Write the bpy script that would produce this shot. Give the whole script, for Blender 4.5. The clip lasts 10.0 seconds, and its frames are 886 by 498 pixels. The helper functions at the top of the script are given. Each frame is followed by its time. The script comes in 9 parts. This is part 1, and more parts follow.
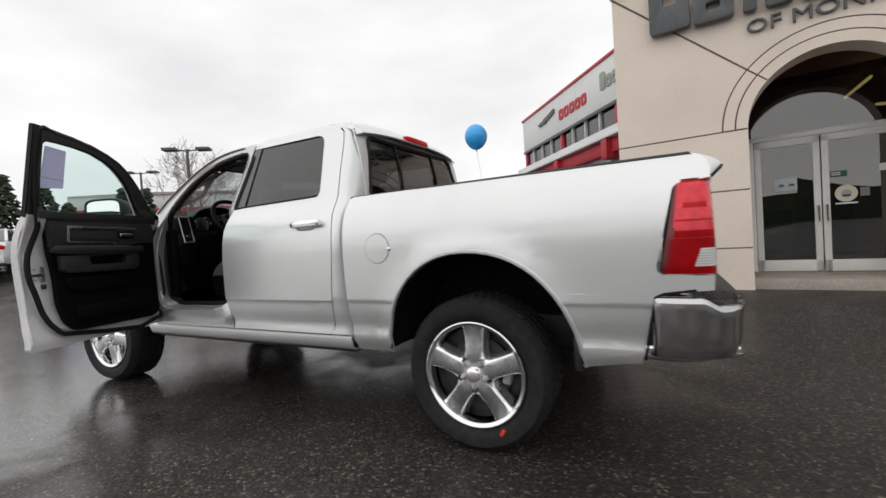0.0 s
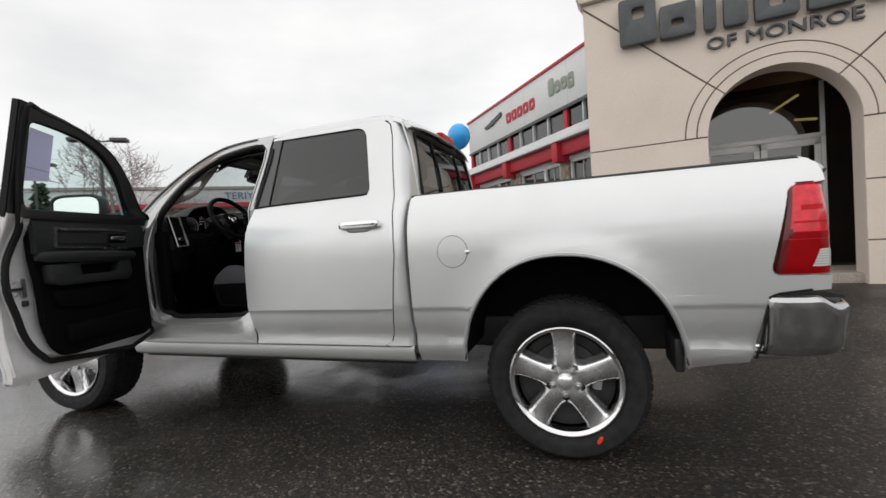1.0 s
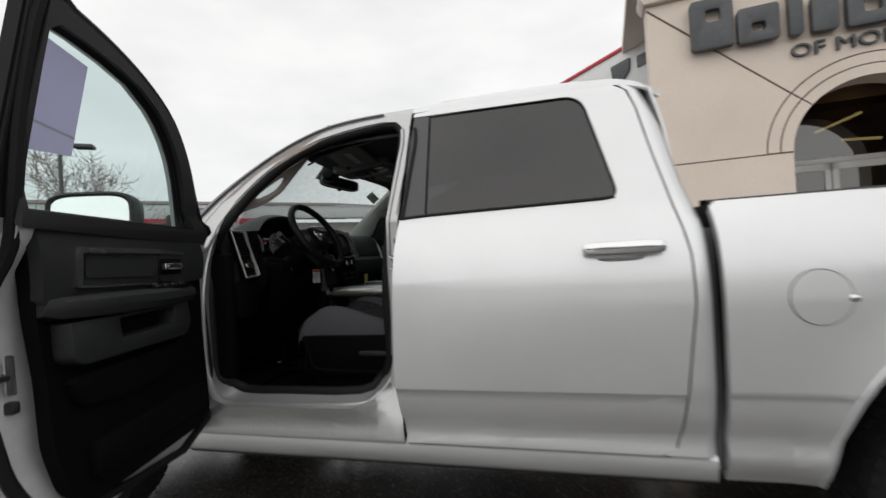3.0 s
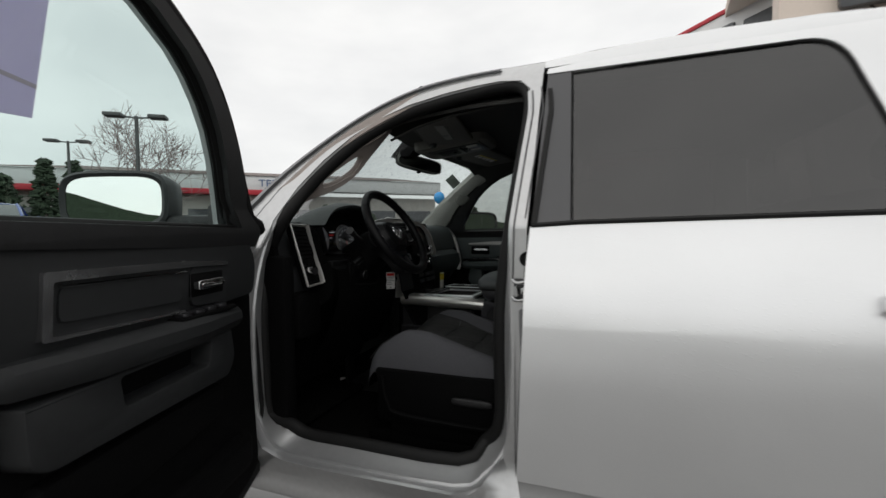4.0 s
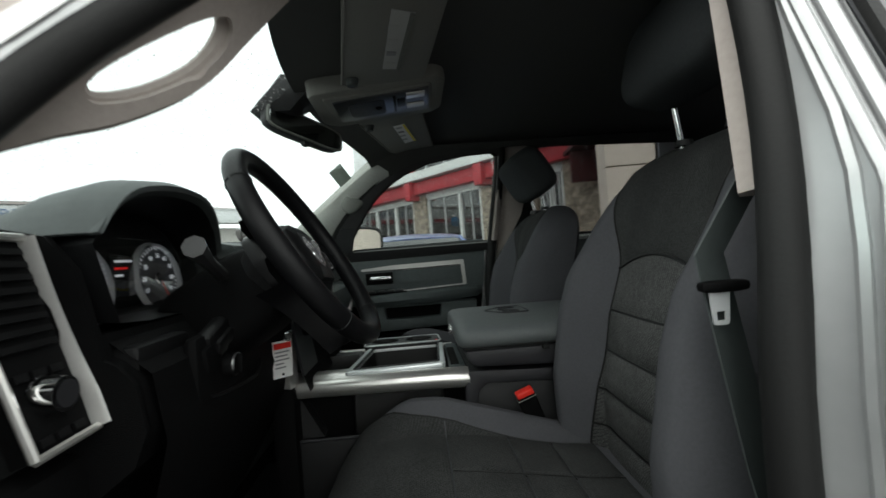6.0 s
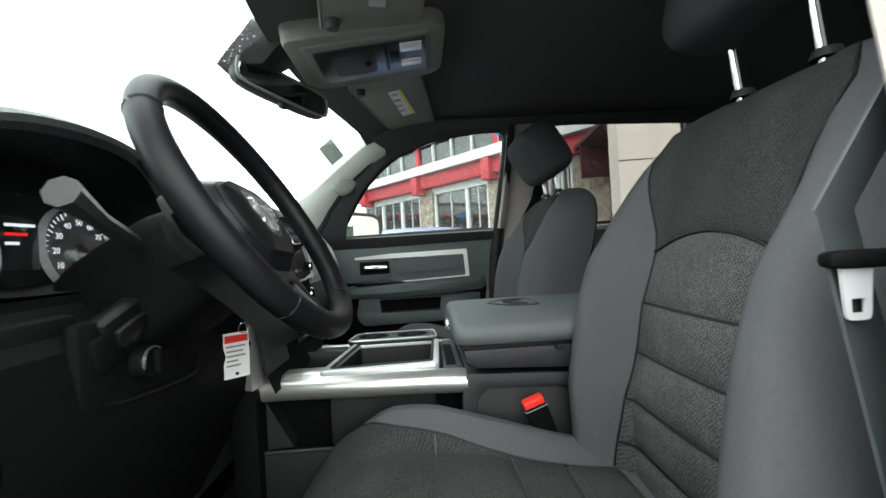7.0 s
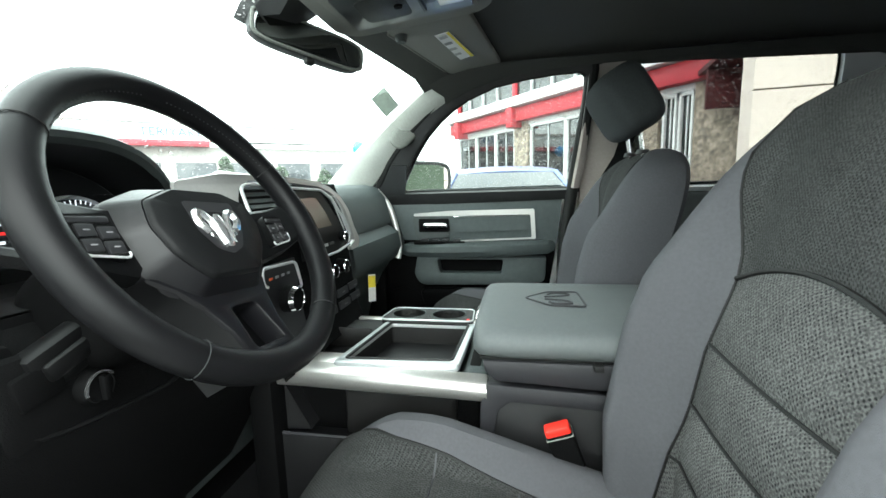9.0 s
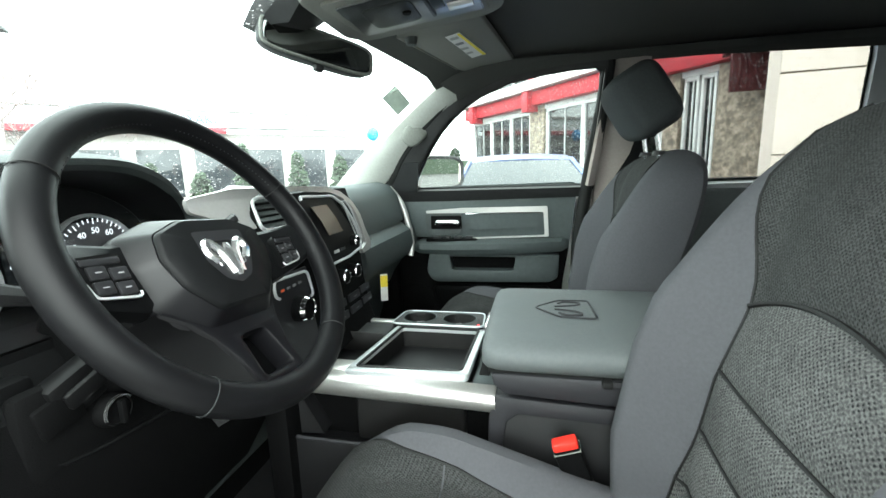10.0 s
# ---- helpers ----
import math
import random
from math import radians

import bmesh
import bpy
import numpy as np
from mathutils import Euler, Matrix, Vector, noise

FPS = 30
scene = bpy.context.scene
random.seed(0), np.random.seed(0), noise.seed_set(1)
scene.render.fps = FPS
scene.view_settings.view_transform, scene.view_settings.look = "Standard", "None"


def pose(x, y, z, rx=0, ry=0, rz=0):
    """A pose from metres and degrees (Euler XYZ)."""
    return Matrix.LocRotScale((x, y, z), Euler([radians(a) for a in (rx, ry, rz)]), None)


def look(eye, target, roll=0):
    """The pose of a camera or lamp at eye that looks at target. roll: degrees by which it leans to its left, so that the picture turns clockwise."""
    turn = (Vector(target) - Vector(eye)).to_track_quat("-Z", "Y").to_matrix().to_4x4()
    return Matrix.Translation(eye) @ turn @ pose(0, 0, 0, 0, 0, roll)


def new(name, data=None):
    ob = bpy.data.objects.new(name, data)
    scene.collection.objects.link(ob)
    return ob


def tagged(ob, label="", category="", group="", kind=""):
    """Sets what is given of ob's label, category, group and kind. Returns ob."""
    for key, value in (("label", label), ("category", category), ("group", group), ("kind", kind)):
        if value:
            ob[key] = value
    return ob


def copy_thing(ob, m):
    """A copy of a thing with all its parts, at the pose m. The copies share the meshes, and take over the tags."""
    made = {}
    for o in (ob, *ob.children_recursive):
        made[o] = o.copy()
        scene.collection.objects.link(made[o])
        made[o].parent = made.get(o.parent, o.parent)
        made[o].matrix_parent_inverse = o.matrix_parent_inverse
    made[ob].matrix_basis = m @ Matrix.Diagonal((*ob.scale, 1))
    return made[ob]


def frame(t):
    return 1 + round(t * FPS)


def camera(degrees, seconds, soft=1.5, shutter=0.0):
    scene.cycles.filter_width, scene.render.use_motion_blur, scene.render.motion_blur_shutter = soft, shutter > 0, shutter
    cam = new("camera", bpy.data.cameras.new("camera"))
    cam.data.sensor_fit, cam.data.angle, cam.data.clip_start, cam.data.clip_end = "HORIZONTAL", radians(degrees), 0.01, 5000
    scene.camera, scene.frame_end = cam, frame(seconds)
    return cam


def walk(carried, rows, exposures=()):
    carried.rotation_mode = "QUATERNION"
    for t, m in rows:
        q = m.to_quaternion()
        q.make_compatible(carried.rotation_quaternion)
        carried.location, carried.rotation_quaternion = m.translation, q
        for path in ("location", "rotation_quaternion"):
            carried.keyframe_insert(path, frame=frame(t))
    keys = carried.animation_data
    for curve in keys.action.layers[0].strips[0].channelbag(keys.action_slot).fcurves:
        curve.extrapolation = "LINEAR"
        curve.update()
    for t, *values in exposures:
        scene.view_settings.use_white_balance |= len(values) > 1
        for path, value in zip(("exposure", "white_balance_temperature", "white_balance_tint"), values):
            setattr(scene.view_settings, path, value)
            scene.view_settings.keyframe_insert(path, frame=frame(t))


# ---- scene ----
from mathutils import geometry

SKY = 1.09
cam = camera(92.4, 10.0, shutter=0.4)
PATH = [
    (0, (4.454, -1.899, 1.085), (3.528, -0.127, 1.04), -3.5),
    (0.5, (4.067, -1.995, 1.112), (3.244, -0.174, 1.043), -3.6),
    (1, (3.681, -2.068, 1.143), (3.059, -0.168, 1.079), -3.8),
    (1.5, (3.284, -2.009, 1.151), (2.762, -0.08, 1.079), -4.5),
    (2, (2.924, -1.884, 1.18), (2.466, 0.062, 1.115), -3.2),
    (2.5, (2.572, -1.718, 1.23), (2.2, 0.246, 1.178), -3.0),
    (3, (2.292, -1.449, 1.246), (1.817, 0.493, 1.267), -3.3),
    (3.2, (2.194, -1.319, 1.272), (1.653, 0.605, 1.323), -2.7),
    (4.3, (1.803, -0.858, 1.382), (1.049, 0.992, 1.289), -1.7),
    (4.5, (1.715, -0.728, 1.339), (0.947, 1.118, 1.314), -3.3),
    (5, (1.589, -0.457, 1.371), (0.863, 1.406, 1.384), -2.2),
    (5.5, (1.452, -0.302, 1.372), (1.093, 1.665, 1.393), -4.2),
    (6, (1.314, -0.19, 1.355), (1.44, 1.806, 1.369), -4.3),
    (6.2, (1.282, -0.158, 1.334), (1.511, 1.828, 1.38), -4.0),
    (7.3, (1.387, 0.032, 1.317), (1.396, 2.031, 1.279), -3.0),
    (7.5, (1.415, 0.065, 1.33), (1.365, 2.063, 1.263), -2.9),
    (8, (1.457, 0.105, 1.363), (1.245, 2.089, 1.224), -1.9),
    (8.5, (1.469, 0.118, 1.386), (1.182, 2.083, 1.147), -2.1),
    (9, (1.477, 0.12, 1.416), (1.124, 2.066, 1.117), -1.5),
    (9.5, (1.483, 0.126, 1.441), (1.095, 2.056, 1.088), -1.7),
    (10, (1.487, 0.131, 1.465), (1.066, 2.052, 1.098), -1.8),
]
walk(cam, [(t, look(eye, target, roll)) for t, eye, target, roll in PATH],
     [(0, 0.04, 6650, 10), (4.3, 0.0, 6650, 9), (4.5, 0.11, 6600, 8), (5.0, 0.33, 6600, 5), (5.5, 0.70, 6600, 4), (6.0, 1.34, 6550, 3), (6.2, 1.64, 6520, 3),
      (7.3, 3.14, 6420, 1), (8.5, 3.49, 6350, -1), (10, 3.62, 6350, -2)])

# ---- sky, sun ----
world = bpy.data.worlds.new("overcast_sky")
scene.world = world
world.use_nodes = True
wn, wl = world.node_tree.nodes, world.node_tree.links
wn.clear()
w_out = wn.new("ShaderNodeOutputWorld")
w_bg = wn.new("ShaderNodeBackground")
w_sky = wn.new("ShaderNodeTexSky")
w_sky.sky_type, w_sky.sun_disc = "NISHITA", False
w_sky.sun_elevation, w_sky.sun_rotation = radians(42), radians(200)
w_scale = wn.new("ShaderNodeMix")
w_scale.data_type, w_scale.blend_type = "RGBA", "MULTIPLY"
w_scale.inputs["Factor"].default_value = 1.0
w_scale.inputs["B"].default_value = (0.1, 0.1, 0.1, 1)
w_tex = wn.new("ShaderNodeTexCoord")
w_map = wn.new("ShaderNodeMapping")
w_map.inputs["Scale"].default_value = (1.0, 1.0, 2.6)
w_noise = wn.new("ShaderNodeTexNoise")
w_noise.inputs["Scale"].default_value, w_noise.inputs["Detail"].default_value = 2.3, 6.0
w_noise.inputs["Roughness"].default_value = 0.5
w_ramp = wn.new("ShaderNodeValToRGB")
w_ramp.color_ramp.elements[0].position, w_ramp.color_ramp.elements[0].color = 0.3, (0.775, 0.783, 0.795, 1)
w_ramp.color_ramp.elements[1].position, w_ramp.color_ramp.elements[1].color = 0.68, (1.0, 1.0, 1.0, 1)
w_mix = wn.new("ShaderNodeMix")
w_mix.data_type = "RGBA"
w_mix.inputs["Factor"].default_value = 0.9
wl.new(w_tex.outputs["Generated"], w_map.inputs["Vector"])
wl.new(w_map.outputs["Vector"], w_noise.inputs["Vector"])
wl.new(w_noise.outputs["Fac"], w_ramp.inputs["Fac"])
wl.new(w_sky.outputs["Color"], w_scale.inputs["A"])
wl.new(w_scale.outputs["Result"], w_mix.inputs["A"])
wl.new(w_ramp.outputs["Color"], w_mix.inputs["B"])
wl.new(w_mix.outputs["Result"], w_bg.inputs["Color"])
w_bg.inputs["Strength"].default_value = SKY
wl.new(w_bg.outputs["Background"], w_out.inputs["Surface"])

sun_data = bpy.data.lights.new("sun", "SUN")
sun_data.energy, sun_data.angle, sun_data.color = 0.8, radians(120), (1.0, 0.97, 0.93)
sun = new("sun", sun_data)
sun.matrix_world = look((0, 0, 30), (9, 24, 0))


# ---- materials ----
def mat(name, colour, rough=0.5, metal=0.0, grain=0.0, scale=40.0, stain=0.0, stain_scale=2.0, bump=0.0,
        bump_scale=200.0, coat=0.0, rough_var=0.0, spec=0.5):
    """A surface with grain and stains in its colour, and fine relief."""
    m = bpy.data.materials.new(name)
    m.use_nodes = True
    n, l = m.node_tree.nodes, m.node_tree.links
    b = n["Principled BSDF"]
    b.inputs["Base Color"].default_value = (*colour, 1)
    b.inputs["Roughness"].default_value = rough
    b.inputs["Metallic"].default_value = metal
    b.inputs["Coat Weight"].default_value = coat
    b.inputs["Coat Roughness"].default_value = 0.06
    b.inputs["Specular IOR Level"].default_value = spec
    tex = n.new("ShaderNodeTexCoord")
    last = None
    for amount, sc in ((grain, scale), (stain, stain_scale)):
        if not amount:
            continue
        no = n.new("ShaderNodeTexNoise")
        no.inputs["Scale"].default_value, no.inputs["Detail"].default_value = sc, 4.0
        l.new(tex.outputs["Object"], no.inputs["Vector"])
        mr = n.new("ShaderNodeMapRange")
        mr.inputs["From Min"].default_value, mr.inputs["From Max"].default_value = 0.3, 0.7
        mr.inputs["To Min"].default_value, mr.inputs["To Max"].default_value = 1 - amount, 1 + amount
        l.new(no.outputs["Fac"], mr.inputs["Value"])
        mx = n.new("ShaderNodeMix")
        mx.data_type, mx.blend_type = "RGBA", "MULTIPLY"
        mx.inputs["Factor"].default_value = 1.0
        if last:
            l.new(last, mx.inputs["A"])
        else:
            mx.inputs["A"].default_value = (*colour, 1)
        l.new(mr.outputs["Result"], mx.inputs["B"])
        last = mx.outputs["Result"]
    if last:
        l.new(last, b.inputs["Base Color"])
    if rough_var:
        no = n.new("ShaderNodeTexNoise")
        no.inputs["Scale"].default_value, no.inputs["Detail"].default_value = stain_scale * 1.7, 5.0
        l.new(tex.outputs["Object"], no.inputs["Vector"])
        mr = n.new("ShaderNodeMapRange")
        mr.inputs["From Min"].default_value, mr.inputs["From Max"].default_value = 0.35, 0.65
        mr.inputs["To Min"].default_value, mr.inputs["To Max"].default_value = max(0.02, rough - rough_var), min(1, rough + rough_var)
        l.new(no.outputs["Fac"], mr.inputs["Value"])
        l.new(mr.outputs["Result"], b.inputs["Roughness"])
    if bump:
        no = n.new("ShaderNodeTexNoise")
        no.inputs["Scale"].default_value, no.inputs["Detail"].default_value = bump_scale, 3.0
        l.new(tex.outputs["Object"], no.inputs["Vector"])
        bp = n.new("ShaderNodeBump")
        bp.inputs["Strength"].default_value, bp.inputs["Distance"].default_value = bump, 0.004
        l.new(no.outputs["Fac"], bp.inputs["Height"])
        l.new(bp.outputs["Normal"], b.inputs["Normal"])
    return m


def drops(m, strength=0.25, scale=90.0):
    """Adds small water drops as relief to a painted or glazed surface."""
    n, l = m.node_tree.nodes, m.node_tree.links
    b = n["Principled BSDF"]
    tex = n.new("ShaderNodeTexCoord")
    v = n.new("ShaderNodeTexVoronoi")
    v.inputs["Scale"].default_value = scale
    l.new(tex.outputs["Object"], v.inputs["Vector"])
    mr = n.new("ShaderNodeMapRange")
    mr.inputs["From Min"].default_value, mr.inputs["From Max"].default_value = 0.10, 0.32
    mr.inputs["To Min"].default_value, mr.inputs["To Max"].default_value = 1, 0
    l.new(v.outputs["Distance"], mr.inputs["Value"])
    sp = n.new("ShaderNodeSeparateColor")
    l.new(v.outputs["Color"], sp.inputs["Color"])
    gt = n.new("ShaderNodeMath")
    gt.operation = "GREATER_THAN"
    gt.inputs[1].default_value = 0.55
    l.new(sp.outputs["Red"], gt.inputs[0])
    mu = n.new("ShaderNodeMath")
    mu.operation = "MULTIPLY"
    l.new(mr.outputs["Result"], mu.inputs[0])
    l.new(gt.outputs["Value"], mu.inputs[1])
    bp = n.new("ShaderNodeBump")
    bp.inputs["Strength"].default_value, bp.inputs["Distance"].default_value = strength, 0.003
    l.new(mu.outputs["Value"], bp.inputs["Height"])
    l.new(bp.outputs["Normal"], b.inputs["Normal"])
    return m


def glass(name, tint, rough=0.0, mirror=0.08):
    """Thin glazing: lets the light straight through, tinted, and mirrors part of it."""
    m = bpy.data.materials.new(name)
    m.use_nodes = True
    n, l = m.node_tree.nodes, m.node_tree.links
    n.remove(n["Principled BSDF"])
    tr = n.new("ShaderNodeBsdfTransparent")
    tr.inputs["Color"].default_value = (*tint, 1)
    gl = n.new("ShaderNodeBsdfGlossy")
    gl.inputs["Roughness"].default_value = rough
    lw = n.new("ShaderNodeLayerWeight")
    lw.inputs["Blend"].default_value = 0.5
    pw = n.new("ShaderNodeMath")
    pw.operation = "POWER"
    pw.inputs[1].default_value = 4.0
    l.new(lw.outputs["Facing"], pw.inputs[0])
    ad = n.new("ShaderNodeMath")
    ad.operation = "MULTIPLY_ADD"
    ad.inputs[1].default_value, ad.inputs[2].default_value = 0.8, mirror
    l.new(pw.outputs["Value"], ad.inputs[0])
    mx = n.new("ShaderNodeMixShader")
    l.new(ad.outputs["Value"], mx.inputs["Fac"])
    l.new(tr.outputs["BSDF"], mx.inputs[1])
    l.new(gl.outputs["BSDF"], mx.inputs[2])
    l.new(mx.outputs["Shader"], n["Material Output"].inputs["Surface"])
    return m


def drops_on(m, scale=120.0):
    """Small drops as relief in the mirroring part of a glazing."""
    n, l = m.node_tree.nodes, m.node_tree.links
    tex = n.new("ShaderNodeTexCoord")
    v = n.new("ShaderNodeTexVoronoi")
    v.inputs["Scale"].default_value = scale
    l.new(tex.outputs["Object"], v.inputs["Vector"])
    mr = n.new("ShaderNodeMapRange")
    mr.inputs["From Min"].default_value, mr.inputs["From Max"].default_value = 0.05, 0.35
    mr.inputs["To Min"].default_value, mr.inputs["To Max"].default_value = 1, 0
    l.new(v.outputs["Distance"], mr.inputs["Value"])
    bp = n.new("ShaderNodeBump")
    bp.inputs["Strength"].default_value, bp.inputs["Distance"].default_value = 0.12, 0.002
    l.new(mr.outputs["Result"], bp.inputs["Height"])
    for node in n:
        if node.bl_idname == "ShaderNodeBsdfGlossy":
            l.new(bp.outputs["Normal"], node.inputs["Normal"])
    return m


def rainy_glass(name, tint, scale=70.0, white=0.5, cut=0.5, film=0.0, dew=(0.62, 0.64, 0.64)):
    """Glazing with rain drops standing on it."""
    m = glass(name, tint, mirror=0.02)
    n, l = m.node_tree.nodes, m.node_tree.links
    tex = n.new("ShaderNodeTexCoord")
    v = n.new("ShaderNodeTexVoronoi")
    v.inputs["Scale"].default_value = scale
    l.new(tex.outputs["Object"], v.inputs["Vector"])
    sp = n.new("ShaderNodeSeparateColor")
    l.new(v.outputs["Color"], sp.inputs["Color"])
    size = n.new("ShaderNodeMapRange")
    size.inputs["From Min"].default_value, size.inputs["From Max"].default_value = cut, 1.0
    size.inputs["To Min"].default_value, size.inputs["To Max"].default_value = 0.0, 0.42
    l.new(sp.outputs["Red"], size.inputs["Value"])
    lt = n.new("ShaderNodeMath")
    lt.operation = "LESS_THAN"
    l.new(v.outputs["Distance"], lt.inputs[0])
    l.new(size.outputs["Result"], lt.inputs[1])
    mu = n.new("ShaderNodeMath")
    mu.operation = "MULTIPLY"
    tone = n.new("ShaderNodeMapRange")
    tone.inputs["To Min"].default_value, tone.inputs["To Max"].default_value = white * 0.35, white
    l.new(sp.outputs["Green"], tone.inputs["Value"])
    l.new(tone.outputs["Result"], mu.inputs[1])
    l.new(lt.outputs["Value"], mu.inputs[0])
    wet = n.new("ShaderNodeTexNoise")
    wet.inputs["Scale"].default_value = 22
    l.new(tex.outputs["Object"], wet.inputs["Vector"])
    haze = n.new("ShaderNodeMapRange")
    haze.inputs["From Min"].default_value, haze.inputs["From Max"].default_value = 0.35, 0.65
    haze.inputs["To Min"].default_value, haze.inputs["To Max"].default_value = film * 0.4, film
    l.new(wet.outputs["Fac"], haze.inputs["Value"])
    both = n.new("ShaderNodeMath")
    both.operation = "MAXIMUM"
    l.new(mu.outputs["Value"], both.inputs[0])
    l.new(haze.outputs["Result"], both.inputs[1])
    drop = n.new("ShaderNodeBsdfTranslucent")
    drop.inputs["Color"].default_value = (*dew, 1)
    mx = n.new("ShaderNodeMixShader")
    before = n["Material Output"].inputs["Surface"].links[0].from_socket
    l.new(both.outputs["Value"], mx.inputs["Fac"])
    l.new(before, mx.inputs[1])
    l.new(drop.outputs["BSDF"], mx.inputs[2])
    l.new(mx.outputs["Shader"], n["Material Output"].inputs["Surface"])
    return m


def weave(name, colour, second, dark, width=0.0056, row=0.0078):
    """A seat cloth: flecked light threads with staggered rows of small dark gaps."""
    m = mat(name, colour, 0.95, spec=0.2)
    n, l = m.node_tree.nodes, m.node_tree.links
    b = n["Principled BSDF"]
    tex = n.new("ShaderNodeTexCoord")

    def noise(scale, detail=2.0):
        o = n.new("ShaderNodeTexNoise")
        o.inputs["Scale"].default_value, o.inputs["Detail"].default_value = scale, detail
        l.new(tex.outputs["Object"], o.inputs["Vector"])
        return o.outputs["Fac"]

    def maths(op, a, c):
        o = n.new("ShaderNodeMath")
        o.operation = op
        for k, v in enumerate((a, c)):
            if isinstance(v, float):
                o.inputs[k].default_value = v
            elif v is not None:
                l.new(v, o.inputs[k])
        return o.outputs["Value"]

    def ranged(socket, a, c, lo, hi):
        r = n.new("ShaderNodeMapRange")
        r.inputs["From Min"].default_value, r.inputs["From Max"].default_value = a, c
        r.inputs["To Min"].default_value, r.inputs["To Max"].default_value = lo, hi
        l.new(socket, r.inputs["Value"])
        return r.outputs["Result"]

    sp = n.new("ShaderNodeSeparateXYZ")
    l.new(tex.outputs["Object"], sp.inputs["Vector"])
    wob = noise(160)
    across = maths("ADD", sp.outputs["Y"], maths("MULTIPLY", wob, 0.0022))
    along = maths("ADD", maths("ADD", sp.outputs["Z"], sp.outputs["X"]), maths("MULTIPLY", wob, 0.0026))
    turns = maths("MULTIPLY", maths("SINE", maths("MULTIPLY", across, 2 * math.pi / width), None), maths("SINE", maths("MULTIPLY", along, 2 * math.pi / row), None))
    gaps = maths("MULTIPLY", ranged(turns, 0.10, 0.75, 0.0, 1.0), ranged(noise(70), 0.35, 0.6, 0.45, 1.0))
    thread = n.new("ShaderNodeMix")
    thread.data_type = "RGBA"
    thread.inputs["A"].default_value, thread.inputs["B"].default_value = (*second, 1), (*colour, 1)
    l.new(ranged(noise(420, 1.0), 0.4, 0.6, 0.0, 1.0), thread.inputs["Factor"])
    cloth = n.new("ShaderNodeMix")
    cloth.data_type = "RGBA"
    cloth.inputs["B"].default_value = (*dark, 1)
    l.new(gaps, cloth.inputs["Factor"])
    l.new(thread.outputs["Result"], cloth.inputs["A"])
    worn = n.new("ShaderNodeMix")
    worn.data_type, worn.blend_type = "RGBA", "MULTIPLY"
    worn.inputs["Factor"].default_value = 1.0
    l.new(cloth.outputs["Result"], worn.inputs["A"])
    l.new(ranged(noise(9), 0.3, 0.7, 0.82, 1.18), worn.inputs["B"])
    l.new(worn.outputs["Result"], b.inputs["Base Color"])
    bp = n.new("ShaderNodeBump")
    bp.invert = True
    bp.inputs["Strength"].default_value, bp.inputs["Distance"].default_value = 0.5, 0.001
    l.new(gaps, bp.inputs["Height"])
    l.new(bp.outputs["Normal"], b.inputs["Normal"])
    return m


